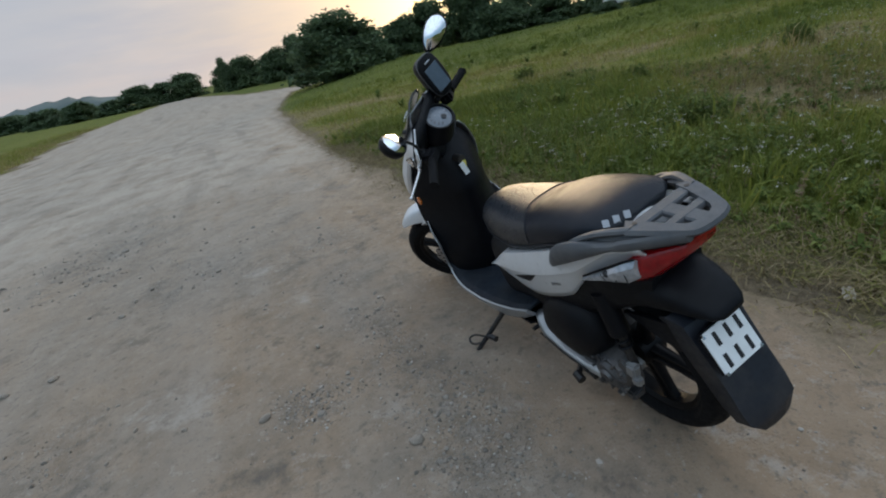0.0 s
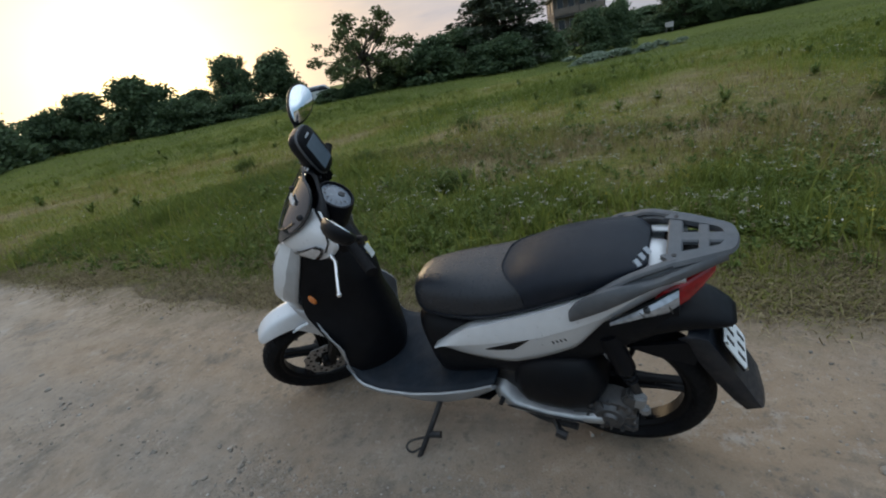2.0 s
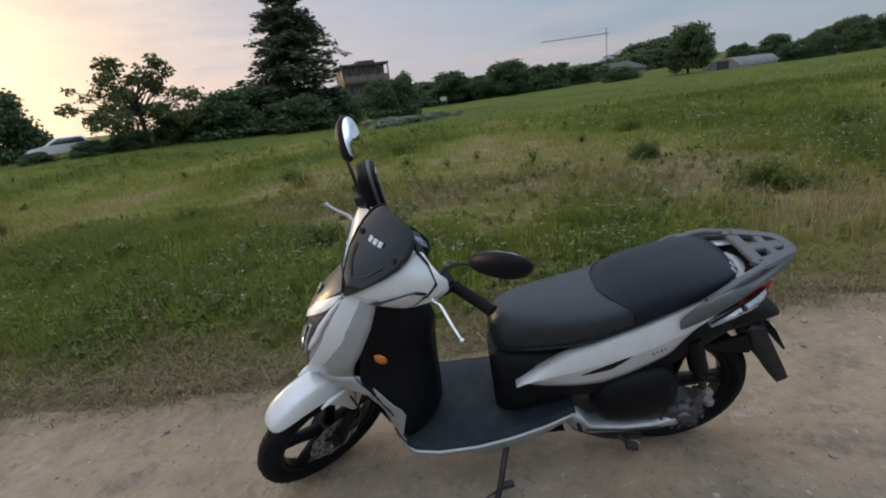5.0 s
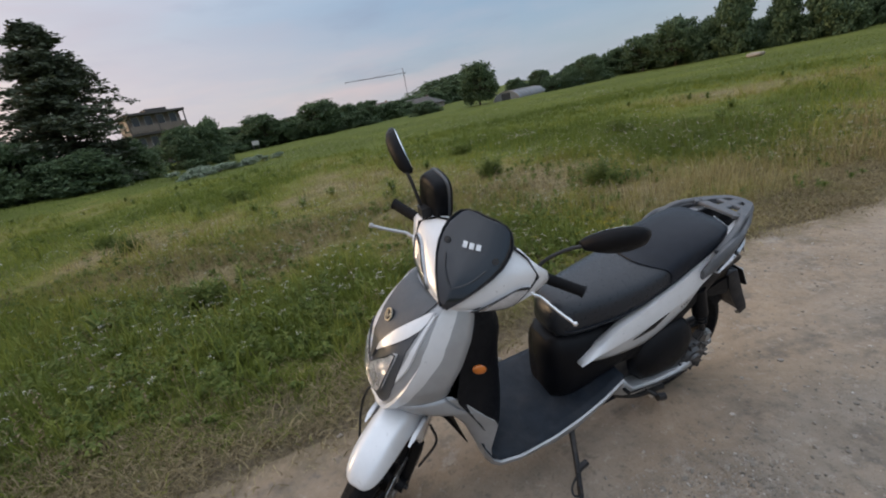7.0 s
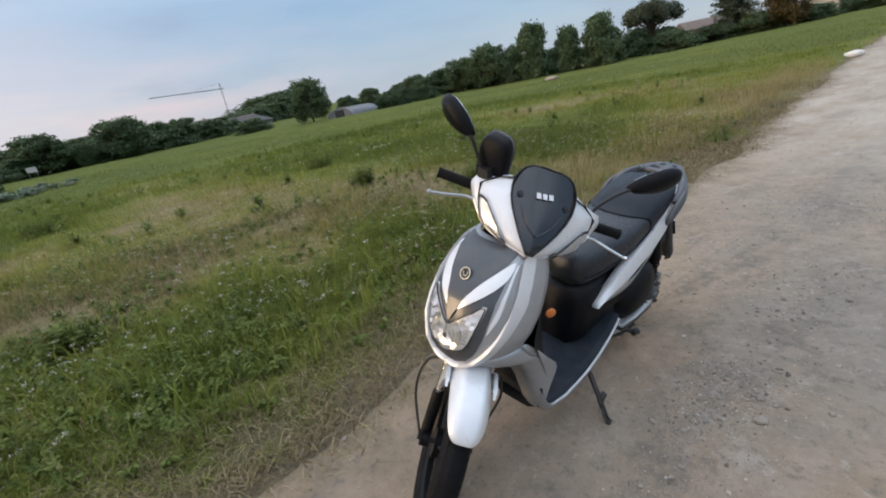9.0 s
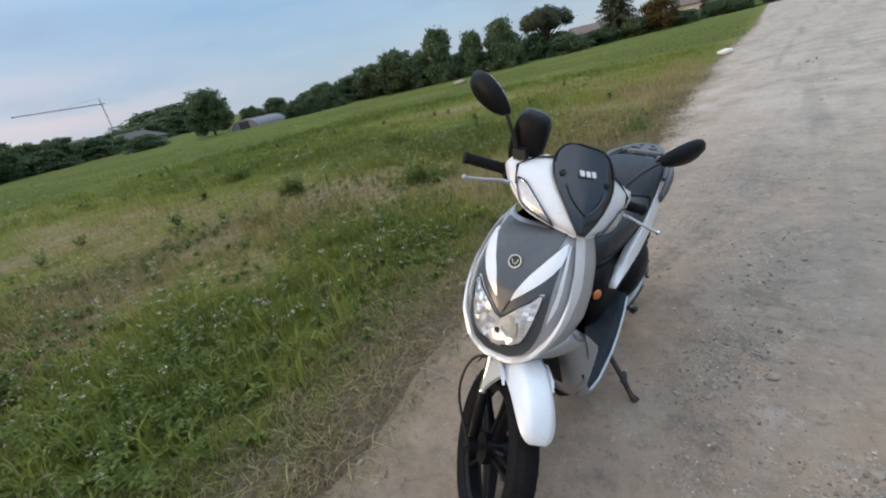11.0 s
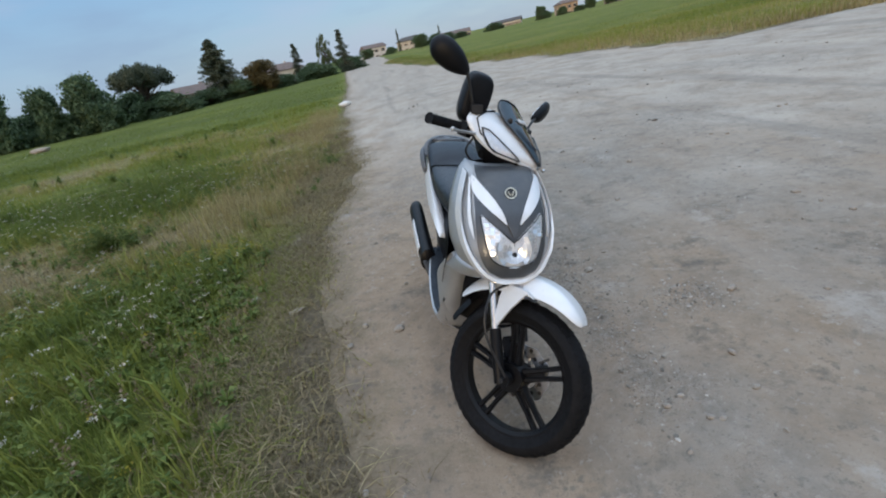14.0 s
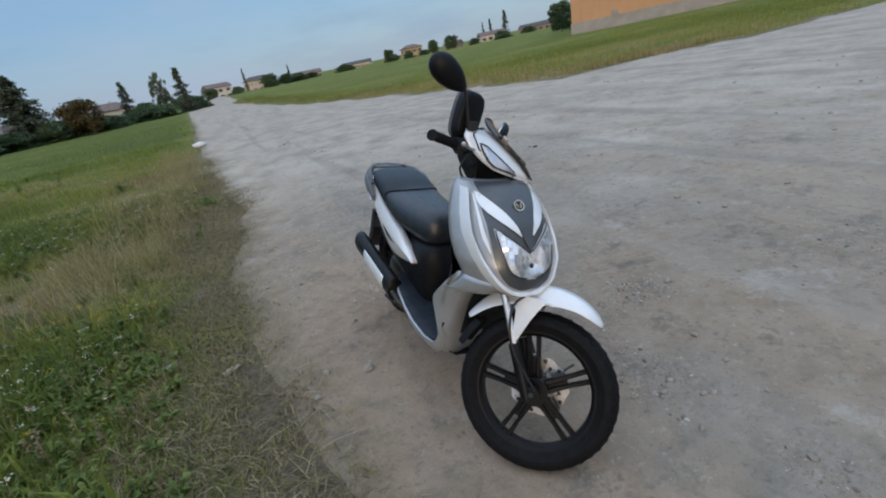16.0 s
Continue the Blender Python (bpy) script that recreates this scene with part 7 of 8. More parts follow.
# flats with balconies beside the conifer
FLATS_WALL = surface("brown_render", (0.17, 0.135, 0.112), 0.9, vary=0.12, scale=0.6)
flats = tagged(new("apartment_building"), "dim three-storey block of flats with long balconies", "building")
bm = bmesh.new()
box(bm, (0, 0, 4.1), (9.5, 8.0, 8.2))
part("wall", bm, FLATS_WALL, flats)
bm = bmesh.new()
box(bm, (0, -0.5, 8.35), (11.0, 10.2, 0.30))
box(bm, (1.5, 0.5, 8.8), (4.0, 4.0, 0.7))
part("roof", bm, ROOF_GREY, flats)
for s in range(3):
    z = 2.75 * s + 0.25
    bm = bmesh.new()
    box(bm, (0, -4.75, z), (10.6, 1.6, 0.22))
    bal = part("balcony", bm, ROOF_GREY, flats)
    bm = bmesh.new()
    box(bm, (0, -5.5, z + 0.65), (10.6, 0.10, 0.85))
    part("parapet", bm, FLATS_WALL, bal)
    for sx in (-5.2, 0.0, 5.2):
        bm = bmesh.new()
        box(bm, (sx, -5.45, z + 1.45), (0.22, 0.22, 2.5))
        part("pillar", bm, ROOF_GREY, bal)
    for k in range(4):
        opening(flats, -3.5 + 2.3 * k, -4.0, z + 1.35, 1.2, 2.0, "y", False)
    for k in range(2):
        opening(flats, -4.75, -1.8 + 3.4 * k, z + 1.45, 1.0, 1.4, "x", True)
flats.matrix_world = pose(75.0, 15.8, float(ground_z(75, 15.8)) - 1.6, 0, 0, facing(75, 15.8, 14)) @ Matrix.Diagonal((0.68, 0.68, 1.0, 1.0))

# large orange hall at the far side of the yard, on a pale plinth
hall = tagged(new("hall"), "large plain orange hall on a pale concrete plinth", "building")
e0, e1 = Vector((-48.6, -54.2)), Vector((-64.0, -36.5))
L = (e1 - e0).length
bm = bmesh.new()
box(bm, (L / 2, 9, 4.6), (L, 18, 8.0))
part("wall", bm, ORANGE_WALL, hall)
bm = bmesh.new()
box(bm, (L / 2, 9, -0.8), (L + 0.3, 18.3, 2.9))
part("plinth", bm, CONCRETE, hall)
bm = bmesh.new()
box(bm, (L / 2, 9, 8.65), (L + 0.5, 18.5, 0.25))
part("roof", bm, ROOF_GREY, hall)
for k in range(9):
    bm = bmesh.new()
    box(bm, (L * (k + 0.5) / 9, -0.03, 4.6), (0.09, 0.10, 7.9))
    part("wall_joint", bm, ORANGE_WALL, hall)
for k in (2, 6):
    bm = bmesh.new()
    box(bm, (L * k / 9 + 0.6, -0.14, 0.95), (0.9, 0.16, 0.7))
    part("vent", bm, CONCRETE, hall)
zh = 1.55
hall.matrix_world = Matrix.Translation((e0.x, e0.y, zh)) @ Matrix.Rotation(math.atan2((e1 - e0).y, (e1 - e0).x), 4, "Z")


def polytunnel(x, y, length, w, h, yaw, mat, label):
    ob = tagged(new("polytunnel"), label, "greenhouse")
    bm = bmesh.new()
    arc = [(math.cos(a) * w / 2, math.sin(a) * h) for a in np.linspace(0, math.pi, 13)]
    skin(bm, [[Vector((t, p, q)) for p, q in arc] for t in np.linspace(-length / 2, length / 2, 9)], closed=True)
    cover = part("cover", bm, mat, ob, smooth=50)
    for t in np.linspace(-length / 2, length / 2, 8):
        bm = bmesh.new()
        tube(bm, [(t, p * 1.012, q * 1.012) for p, q in arc], 0.05, 6)
        part("hoop", bm, CONCRETE, ob)
    bm = bmesh.new()
    box(bm, (-length / 2 - 0.03, 0, h * 0.40), (0.06, w * 0.34, h * 0.8))
    part("door", bm, PANE, ob)
    ob.matrix_world = pose(x, y, float(ground_z(x, y)) - 0.1, 0, 0, yaw)


polytunnel(64.5, -37.5, 9.5, 4.4, 1.35, -58, TUNNEL, "low polytunnel under grey-white sheeting")
polytunnel(61.0, -44.5, 4.6, 3.4, 1.25, -58, TUNNEL_GREEN, "low tunnel under green netting")
polytunnel(72.5, -50.5, 7.0, 3.8, 1.5, -55, TUNNEL, "pale plastic tunnel at the field's edge")

# tower crane far behind the houses
crane = tagged(new("tower_crane"), "thin tower crane above the distant roofs", "crane")


def lattice(bm, a, b, s, bays):
    """A square lattice beam between a and b."""
    a, b = Vector(a), Vector(b)
    d = (b - a).normalized()
    u = d.orthogonal().normalized() * s / 2
    v = d.cross(u).normalized() * s / 2
    cs = [u + v, u - v, -u - v, -u + v]
    for c in cs:
        tube(bm, [a + c, b + c], 0.030, 4)
    for k in range(bays):
        p, q = a.lerp(b, k / bays), a.lerp(b, (k + 1) / bays)
        for i in range(4):
            tube(bm, [p + cs[i], q + cs[(i + 1) % 4]], 0.02, 4)


bm = bmesh.new()
lattice(bm, (0, 0, 0), (0, 0, 18), 0.32, 18)
part("mast", bm, CRANE_PAINT, crane)
bm = bmesh.new()
lattice(bm, (-1.2, 0, 17.2), (27, 0, 16.6), 0.20, 26)
part("jib", bm, CRANE_PAINT, crane)
bm = bmesh.new()
tube(bm, [(0, 0, 18), (0, 0, 19.2)], 0.12, 6)
tube(bm, [(0, 0, 19.2), (14, 0, 17.1)], 0.025, 4)
part("tie", bm, CRANE_PAINT, crane)
crane.matrix_world = pose(189.5, -58, 1.0, 0, 0, 106)


def car(x, y, yaw):
    ob = tagged(new("car"), "white car parked behind the bushes", "car")
    body_line = [(-2.05, 0.35), (-2.1, 0.75), (-1.95, 0.95), (-0.9, 1.0), (1.0, 0.98), (1.95, 0.85), (2.1, 0.6), (2.05, 0.32)]
    bm = bmesh.new()
    slab(bm, body_line, -0.82, 0.82)
    bmesh.ops.bevel(bm, geom=bm.edges[:], offset=0.07, segments=2, affect="EDGES")
    part("body", bm, CAR_WHITE, ob)
    bm = bmesh.new()
    rings = [[Vector((sx * w, yy, z)) for sx, yy in ((-1, y0), (1, y0), (1, y1), (-1, y1))] for w, y0, y1, z in ((0.76, -1.75, 1.05, 0.96), (0.62, -1.35, 0.30, 1.42), (0.55, -1.2, 0.2, 1.47))]
    skin(bm, rings)
    cab = part("cabin", bm, CAR_WHITE, ob, bevel=0.04)
    for s in (-1, 1):
        bm = bmesh.new()
        skin(bm, [[Vector((s * (0.765 - 0.0), yy, 1.0)), Vector((s * 0.655, yy2, 1.36))] for yy, yy2 in ((-1.5, -1.2), (-0.3, -0.3), (0.85, 0.2))], closed=False)
        part("window", bm, PANE, cab, solid=0.02)
        for yy in (-1.3, 1.3):
            bm = bmesh.new()
            disc(bm, (s * 0.76, yy, 0.31), 0.31, 0.2, "X", 20)
            wh = part("wheel", bm, RUBBER, ob)
            bm = bmesh.new()
            disc(bm, (s * 0.865, yy, 0.31), 0.19, 0.03, "X", 16)
            part("rim", bm, CONCRETE, wh)
    ob.matrix_world = pose(x, y, float(ground_z(x, y)) - 0.02, 0, 0, yaw)


car(31.6, 30.2, 50)
# small white board on posts at the field's edge
sign = tagged(new("sign_board"), "small white board on two posts at the field edge", "sign")
bm = bmesh.new()
box(bm, (0, 0, 1.05), (1.1, 0.05, 0.7))
part("board", bm, PLASTER_WHITE, sign)
for s in (-1, 1):
    bm = bmesh.new()
    box(bm, (s * 0.42, 0.06, 0.6), (0.07, 0.07, 1.3))
    part("post", bm, CONCRETE, sign)
sign.matrix_world = pose(80, 3.2, float(ground_z(80, 3.2)), 0, 0, facing(80, 3.2))

# ---- meadow plants ----
def blades(pos, h, w, bend, rng):
    """Curved grass blades: a quad and a tip each."""
    n = len(pos)
    a = rng.uniform(0, 6.283, n)
    side = np.stack([np.cos(a), np.sin(a), np.zeros(n)], 1)
    b = rng.uniform(0, 6.283, n)
    lean = np.stack([np.cos(b), np.sin(b), np.zeros(n)], 1) * (bend * h)[:, None]
    up = np.array([0, 0, 1.0])
    mid = pos + lean * 0.30 + up * (h * 0.58)[:, None]
    tip = pos + lean + up * (h * np.maximum(0.35, 1 - 0.35 * bend))[:, None]
    s = side * w[:, None]
    v = np.stack([pos - s, pos + s, mid + s * 0.8, mid - s * 0.8, tip], 1).reshape(-1, 3)
    k = np.arange(n)[:, None] * 5
    return v, np.concatenate([k + np.array([[0, 1, 2, 3]])], 0).tolist() + (k + np.array([[3, 2, 4]])).tolist()


def scatter(n, x0, x1, y0, y1, rng, edge=(0.0, 0.5), reach=None):
    """Random spots on the turf inside a rectangle, thinning out towards the gravel."""
    x, y = rng.uniform(x0, x1, n), rng.uniform(y0, y1, n)
    d = edge_distance(x, y) + ragged(x, y)
    keep = rng.uniform(0, 1, n) < np.clip((d + bare_gap(x, y) - edge[0]) / (edge[1] - edge[0]), 0, 1)
    if reach:
        r = np.hypot(x + 0.3, y - 0.8)
        keep &= (r > reach[0]) & (r < reach[1])
    # trodden, half-bare patches, most where the turf is dry
    keep &= rng.uniform(0, 1, n) < np.clip((waves(x, y, 0.9, 71) + 0.5 * waves(x, y, 3.5, 72) + 0.95 - dryness(x, y)) / 0.4, 0.15, 1)
    x, y = x[keep], y[keep]
    return np.stack([x, y, ground_z(x, y) - 0.005], 1), d[keep]


def stuff(name, v, f, mat, label, category, toned=False):
    ob = tagged(mesh_object(name, v, f, mat), label, category, kind="stuff")
    if toned:
        carry(ob, "tone", dryness(v[:, 0], v[:, 1]))
    return ob


rng = np.random.RandomState(5)
P1, d1 = scatter(190000, 0.25, 6.5, -6.5, 8.5, rng, (0.28, 0.85))
lush = np.clip(0.5 + 0.9 * waves(P1[:, 0], P1[:, 1], 1.3, 21), 0, 1) * (1.15 - 0.6 * dryness(P1[:, 0], P1[:, 1]))
h = (0.025 + 0.075 * lush + 0.03 * np.clip(d1 / 2.5, 0, 1)) * rng.uniform(0.5, 1.5, len(P1)) * np.clip(0.35 + d1 / 1.2, 0, 1)
v, f = blades(P1, h, rng.uniform(0.0016, 0.0042, len(P1)), rng.uniform(0.2, 1.1, len(P1)), rng)
stuff("grass", v, f, BLADE, "green meadow grass beside the road", "grass", True)


def tufts(n, per, x0, x1, y0, y1, edge, tall, spread, width):
    """Clumps of blades, lusher in some patches than in others."""
    C, d = scatter(n, x0, x1, y0, y1, rng, edge)
    keep = rng.uniform(-0.5, 0.6, len(C)) < waves(C[:, 0], C[:, 1], 1.5, 27) + 0.5 - dryness(C[:, 0], C[:, 1])
    C = C[keep]
    k = np.exp(rng.normal(-0.15, 0.42, len(C)))
    p = np.repeat(C, per, 0)
    kk = np.repeat(k, per)
    off = rng.normal(0, spread, (len(p), 2)) * kk[:, None]
    p = p + np.concatenate([off, np.zeros((len(p), 1))], 1)
    p[:, 2] = ground_z(p[:, 0], p[:, 1]) - 0.005
    return blades(p, tall * kk * rng.uniform(0.5, 1.3, len(p)), rng.uniform(0.6, 1.4, len(p)) * width, rng.uniform(0.15, 1.0, len(p)), rng)


v, f = tufts(5600, 32, 0.6, 6.5, -7, 8.5, (0.42, 1.2), 0.150, 0.045, 0.0034)
stuff("grass", v, f, BLADE, "lush tufts of taller meadow grass", "grass", True)
v, f = tufts(8500, 15, 1.2, 26, -24, 24, (0.5, 1.6), 0.20, 0.09, 0.007)
stuff("grass", v, f, BLADE_FAR, "loose tufts of grass across the meadow", "grass", True)
P2, d2 = scatter(110000, 0.3, 24, -26, 26, rng, (0.3, 0.9), (5.0, 18))
lush = np.clip(0.5 + 0.9 * waves(P2[:, 0], P2[:, 1], 0.9, 21), 0, 1) * (1.2 - 0.7 * dryness(P2[:, 0], P2[:, 1]))
h = (0.045 + 0.13 * lush) * rng.uniform(0.5, 1.5, len(P2))
v, f = blades(P2, h, rng.uniform(0.004, 0.011, len(P2)), rng.uniform(0.2, 1.0, len(P2)), rng)
stuff("grass", v, f, BLADE_FAR, "green meadow grass further out", "grass", True)
P3, d3 = scatter(90000, -45, 60, -60, 60, rng, (0.2, 0.9), (15, 58))
h = (0.05 + 0.08 * (0.5 + 0.5 * waves(P3[:, 0], P3[:, 1], 0.5, 21))) * rng.uniform(0.5, 1.5, len(P3))
v, f = blades(P3, h, rng.uniform(0.012, 0.032, len(P3)), rng.uniform(0.2, 1.0, len(P3)), rng)
stuff("grass", v, f, BLADE_FAR, "tufted meadow grass in the distance", "grass", True)
PD, _ = scatter(70000, 0.9, 24, -24, 24, rng, (0.4, 1.0), (2.5, 20))
keep = rng.uniform(0, 1, len(PD)) < np.clip((dryness(PD[:, 0], PD[:, 1]) - 0.45) * 1.8, 0.02, 0.7)
PD = PD[keep]
v, f = blades(PD, rng.uniform(0.05, 0.20, len(PD)), rng.uniform(0.0025, 0.006, len(PD)), rng.uniform(0.2, 1.3, len(PD)), rng)
stuff("dry_grass", v, f, WITHERED, "dry brownish grass patches out in the meadow", "dry grass")
# dry stalks: a bleached fringe along the gravel, patches further in, and taller stands behind the scooter
P4, d4 = scatter(130000, -0.1, 6.0, -12, 9, rng, (-0.10, 0.20))
keep = rng.uniform(0, 1, len(P4)) < np.where(d4 < 0.65, 0.62, np.clip((dryness(P4[:, 0], P4[:, 1]) - 0.45) * 1.6, 0.04, 0.7))
P4, d4 = P4[keep], d4[keep]
h = np.where(d4 < 0.55, 0.045, 0.12) * rng.uniform(0.5, 1.7, len(P4))
v, f = blades(P4, h, rng.uniform(0.0014, 0.0032, len(P4)), np.where(d4 < 0.55, rng.uniform(0.8, 3.0, len(P4)), rng.uniform(0.2, 0.9, len(P4))), rng)
stuff("dry_grass", v, f, STRAW, "bleached dry grass along the gravel edge", "dry grass")
# matted straw and sprigs that creep out over the edge of the gravel
n = 150000
y = rng.uniform(-9, 8, n)
d = rng.beta(1.9, 2.0, n) * 1.30 - 0.38
x = np.interp(y, np_re[:, 0], np_re[:, 1]) + d
mat_patch = waves(x, y, 4.0, 61) + 0.7 * waves(x, y, 11, 62)
keep = (rng.uniform(-0.62, 0.35, n) < mat_patch) & (rng.uniform(0, 1, n) < np.clip((d + ragged(x, y) + 0.26) / 0.42, 0.015, 1) ** 1.6)
x, y, d = x[keep], y[keep], d[keep]
P6 = np.stack([x, y, ground_z(x, y) + 0.004 + 0.012 * np.clip(d * 2, 0, 1) * rng.uniform(0, 1, len(x))], 1)
green = rng.uniform(0, 1, len(P6)) < np.clip(0.08 + d * 0.30 + 0.5 * waves(x, y, 3.0, 63), 0.04, 0.6)
hh = rng.uniform(0.018, 0.060, len(P6))
bend = rng.uniform(0.7, 3.4, len(P6))
for pick, mt, label, cat in ((~green, STRAW, "matted dry straw creeping over the gravel edge", "dry grass"), (green, BLADE, "short green sprigs at the gravel edge", "grass")):
    v, f = blades(P6[pick], hh[pick], rng.uniform(0.0013, 0.0034, int(pick.sum())), bend[pick], rng)
    stuff("straw" if cat == "dry grass" else "grass", v, f, mt, label, cat, mt is BLADE)
# loose straws and twigs lying about on the mat
n = 1500
y = rng.uniform(-5, 6, n)
x = np.interp(y, np_re[:, 0], np_re[:, 1]) + rng.normal(0.28, 0.22, n)
PL = np.stack([x, y, ground_z(x, y) + 0.022], 1)
v, f = blades(PL, rng.uniform(0.012, 0.035, n), rng.uniform(0.0012, 0.0024, n), rng.uniform(4, 9, n), rng)
stuff("straw", v, f, STRAW_TALL, "loose pale straws lying on the trampled edge", "dry grass")
cx = np.concatenate([rng.normal(2.05, 0.3, 14), rng.uniform(1.4, 2.4, 50)])
cy = np.concatenate([rng.normal(-2.75, 0.45, 14), rng.uniform(-17.0, -3.2, 50)])
n = 4400
idx = rng.randint(0, 64, n)
x, y = cx[idx] + rng.normal(0, 0.16, n) + 0.02 * np.maximum(0, -cy[idx] - 4), cy[idx] + rng.normal(0, 0.24, n)
ok = edge_distance(x, y) > 0.30
P5 = np.stack([x, y, ground_z(x, y)], 1)[ok]
v, f = blades(P5, rng.uniform(0.12, 0.43, len(P5)), rng.uniform(0.0013, 0.0028, len(P5)), rng.uniform(0.1, 1.0, len(P5)), rng)
stuff("tall_dry_grass", v, f, STRAW_TALL, "tall straw-coloured grass stalks by the road", "dry grass")

# rough grass at the far side of the yard
PY, dy = scatter(60000, -45, -7, -34, -6.5, rng, (0.0, 0.5))
dry = rng.uniform(0, 1, len(PY)) < np.clip(0.55 - 0.08 * dy + 0.8 * waves(PY[:, 0], PY[:, 1], 0.9, 73), 0.08, 0.9)
tall = rng.uniform(0.08, 0.34, len(PY)) * np.clip(0.75 + 0.8 * waves(PY[:, 0], PY[:, 1], 1.1, 74), 0.35, 1.5)
for pick, mt, label, cat in ((dry, STRAW_TALL, "yellowed rough grass at the yard's edge", "dry grass"), (~dry, BLADE_FAR, "rough green grass at the yard's edge", "grass")):
    v, f = blades(PY[pick], tall[pick], rng.uniform(0.005, 0.014, int(pick.sum())), rng.uniform(0.1, 0.9, int(pick.sum())), rng)
    stuff("dry_grass" if cat == "dry grass" else "grass", v, f, mt, label, cat, mt is BLADE_FAR)

# rough grass along the far side of the gravel
n = 60000
y = np.where(rng.uniform(0, 1, n) < 0.5, -9.5 - 95 * rng.uniform(0, 1, n) ** 1.5, 9.5 + 70 * rng.uniform(0, 1, n) ** 1.4)
d = rng.beta(1.2, 2.6, n) * 7.0
x = np.interp(y, np_le[:, 0], np_le[:, 1]) - d - 0.1
rough = waves(x, y, 0.8, 71) + 0.6 * waves(x, y, 2.6, 72)
ok = rng.uniform(-0.6, 0.6, n) < rough
x, y, d, rough = x[ok], y[ok], d[ok], rough[ok]
P7 = np.stack([x, y, ground_z(x, y)], 1)
dry = rng.uniform(0, 1, len(P7)) < np.clip(0.62 - 0.14 * d + 0.4 * rough, 0.12, 0.85)
tall = rng.uniform(0.10, 0.34, len(P7)) * np.clip(0.7 + d * 0.3, 0.7, 1.3)
for pick, mt, label, cat in ((dry, STRAW_TALL, "yellowed rough grass across the gravel", "dry grass"), (~dry, BLADE_FAR, "rough green grass across the gravel", "grass")):
    v, f = blades(P7[pick], tall[pick], rng.uniform(0.006, 0.016, int(pick.sum())), rng.uniform(0.1, 0.9, int(pick.sum())), rng)
    stuff("dry_grass" if cat == "dry grass" else "grass", v, f, mt, label, cat, mt is BLADE_FAR)


def rosettes(spots, leaves, length, width, rng, rise=0.55):
    """Low weeds: broad leaves round a point."""
    n = len(spots) * leaves
    p = np.repeat(spots, leaves, 0)
    a = rng.uniform(0, 6.283, n)
    L = length * rng.uniform(0.5, 1.3, n)
    out = np.stack([np.cos(a), np.sin(a), np.zeros(n)], 1)
    side = np.stack([-np.sin(a), np.cos(a), np.zeros(n)], 1) * (width * rng.uniform(0.6, 1.3, n))[:, None]
    z = np.zeros((n, 3))
    z[:, 2] = L * rise * rng.uniform(0.3, 1.5, n)
    base_up = np.zeros((n, 3))
    base_up[:, 2] = rng.uniform(0, 0.6, n) * length
    p = p + base_up
    v = np.stack([p, p + out * (L * 0.5)[:, None] + side + z * 0.8, p + out * L[:, None] + z * 0.7, p + out * (L * 0.5)[:, None] - side + z * 0.8], 1).reshape(-1, 3)
    return v, np.arange(n * 4).reshape(-1, 4).tolist()


S1, _ = scatter(9000, 0.5, 7.0, -8, 9, rng, (0.4, 0.8))
S1 = S1[rng.uniform(-0.4, 0.5, len(S1)) < waves(S1[:, 0], S1[:, 1], 2.2, 93)]
v, f = rosettes(S1, 20, 0.058, 0.011, rng, 0.9)
stuff("weeds", v, f, WEED, "low leafy weeds in the turf", "weeds")


def leafy_stems(spots, rng, tall, leaves, length, width):
    """Branching weeds: leaves set all the way up thin stems."""
    n = len(spots)
    H = tall * rng.uniform(0.5, 1.4, n)
    lean = rng.normal(0, 0.18, (n, 2))
    m = n * leaves
    t = rng.uniform(0.08, 1.0, m)
    base = np.repeat(spots, leaves, 0) + np.stack([np.repeat(lean[:, 0] * H, leaves) * t, np.repeat(lean[:, 1] * H, leaves) * t, np.repeat(H, leaves) * t], 1)
    a = rng.uniform(0, 6.283, m)
    L = length * rng.uniform(0.5, 1.4, m) * (1.25 - 0.7 * t)
    out = np.stack([np.cos(a), np.sin(a), rng.uniform(-0.1, 0.7, m)], 1)
    side = np.stack([-np.sin(a), np.cos(a), rng.normal(0, 0.3, m)], 1) * (width * rng.uniform(0.6, 1.4, m))[:, None]
    v = np.stack([base, base + out * (L * 0.5)[:, None] + side, base + out * L[:, None] - np.array([0, 0, 0.2]) * L[:, None], base + out * (L * 0.5)[:, None] - side], 1).reshape(-1, 3)
    sv, sf = blades(spots, H, np.full(n, 0.0016), np.hypot(lean[:, 0], lean[:, 1]), rng)
    return np.concatenate([v, sv]), np.arange(m * 4).reshape(-1, 4).tolist() + [[q + m * 4 for q in fc] for fc in sf]


S5, _ = scatter(5600, 0.8, 6.0, -7, 8, rng, (0.45, 1.0))
S5 = S5[rng.uniform(-0.35, 0.45, len(S5)) < waves(S5[:, 0], S5[:, 1], 1.8, 91)]
v, f = leafy_stems(S5, rng, 0.18, 30, 0.038, 0.0085)
stuff("weeds", v, f, WEED, "leafy weed stems standing in the roadside grass", "weeds")
S6, _ = scatter(1300, 5, 26, -22, 22, rng, (0.4, 1.2))
S6 = S6[rng.uniform(-0.1, 0.5, len(S6)) < waves(S6[:, 0], S6[:, 1], 0.6, 92)]
v, f = leafy_stems(S6, rng, 0.30, 30, 0.09, 0.018)
stuff("weeds", v, f, WEED, "scattered weed stems further out in the meadow", "weeds")
S2, _ = scatter(90, 3.0, 26, -22, 22, rng, (0.4, 1.2))
v, f = rosettes(S2, 40, 0.16, 0.022, rng, 0.9)
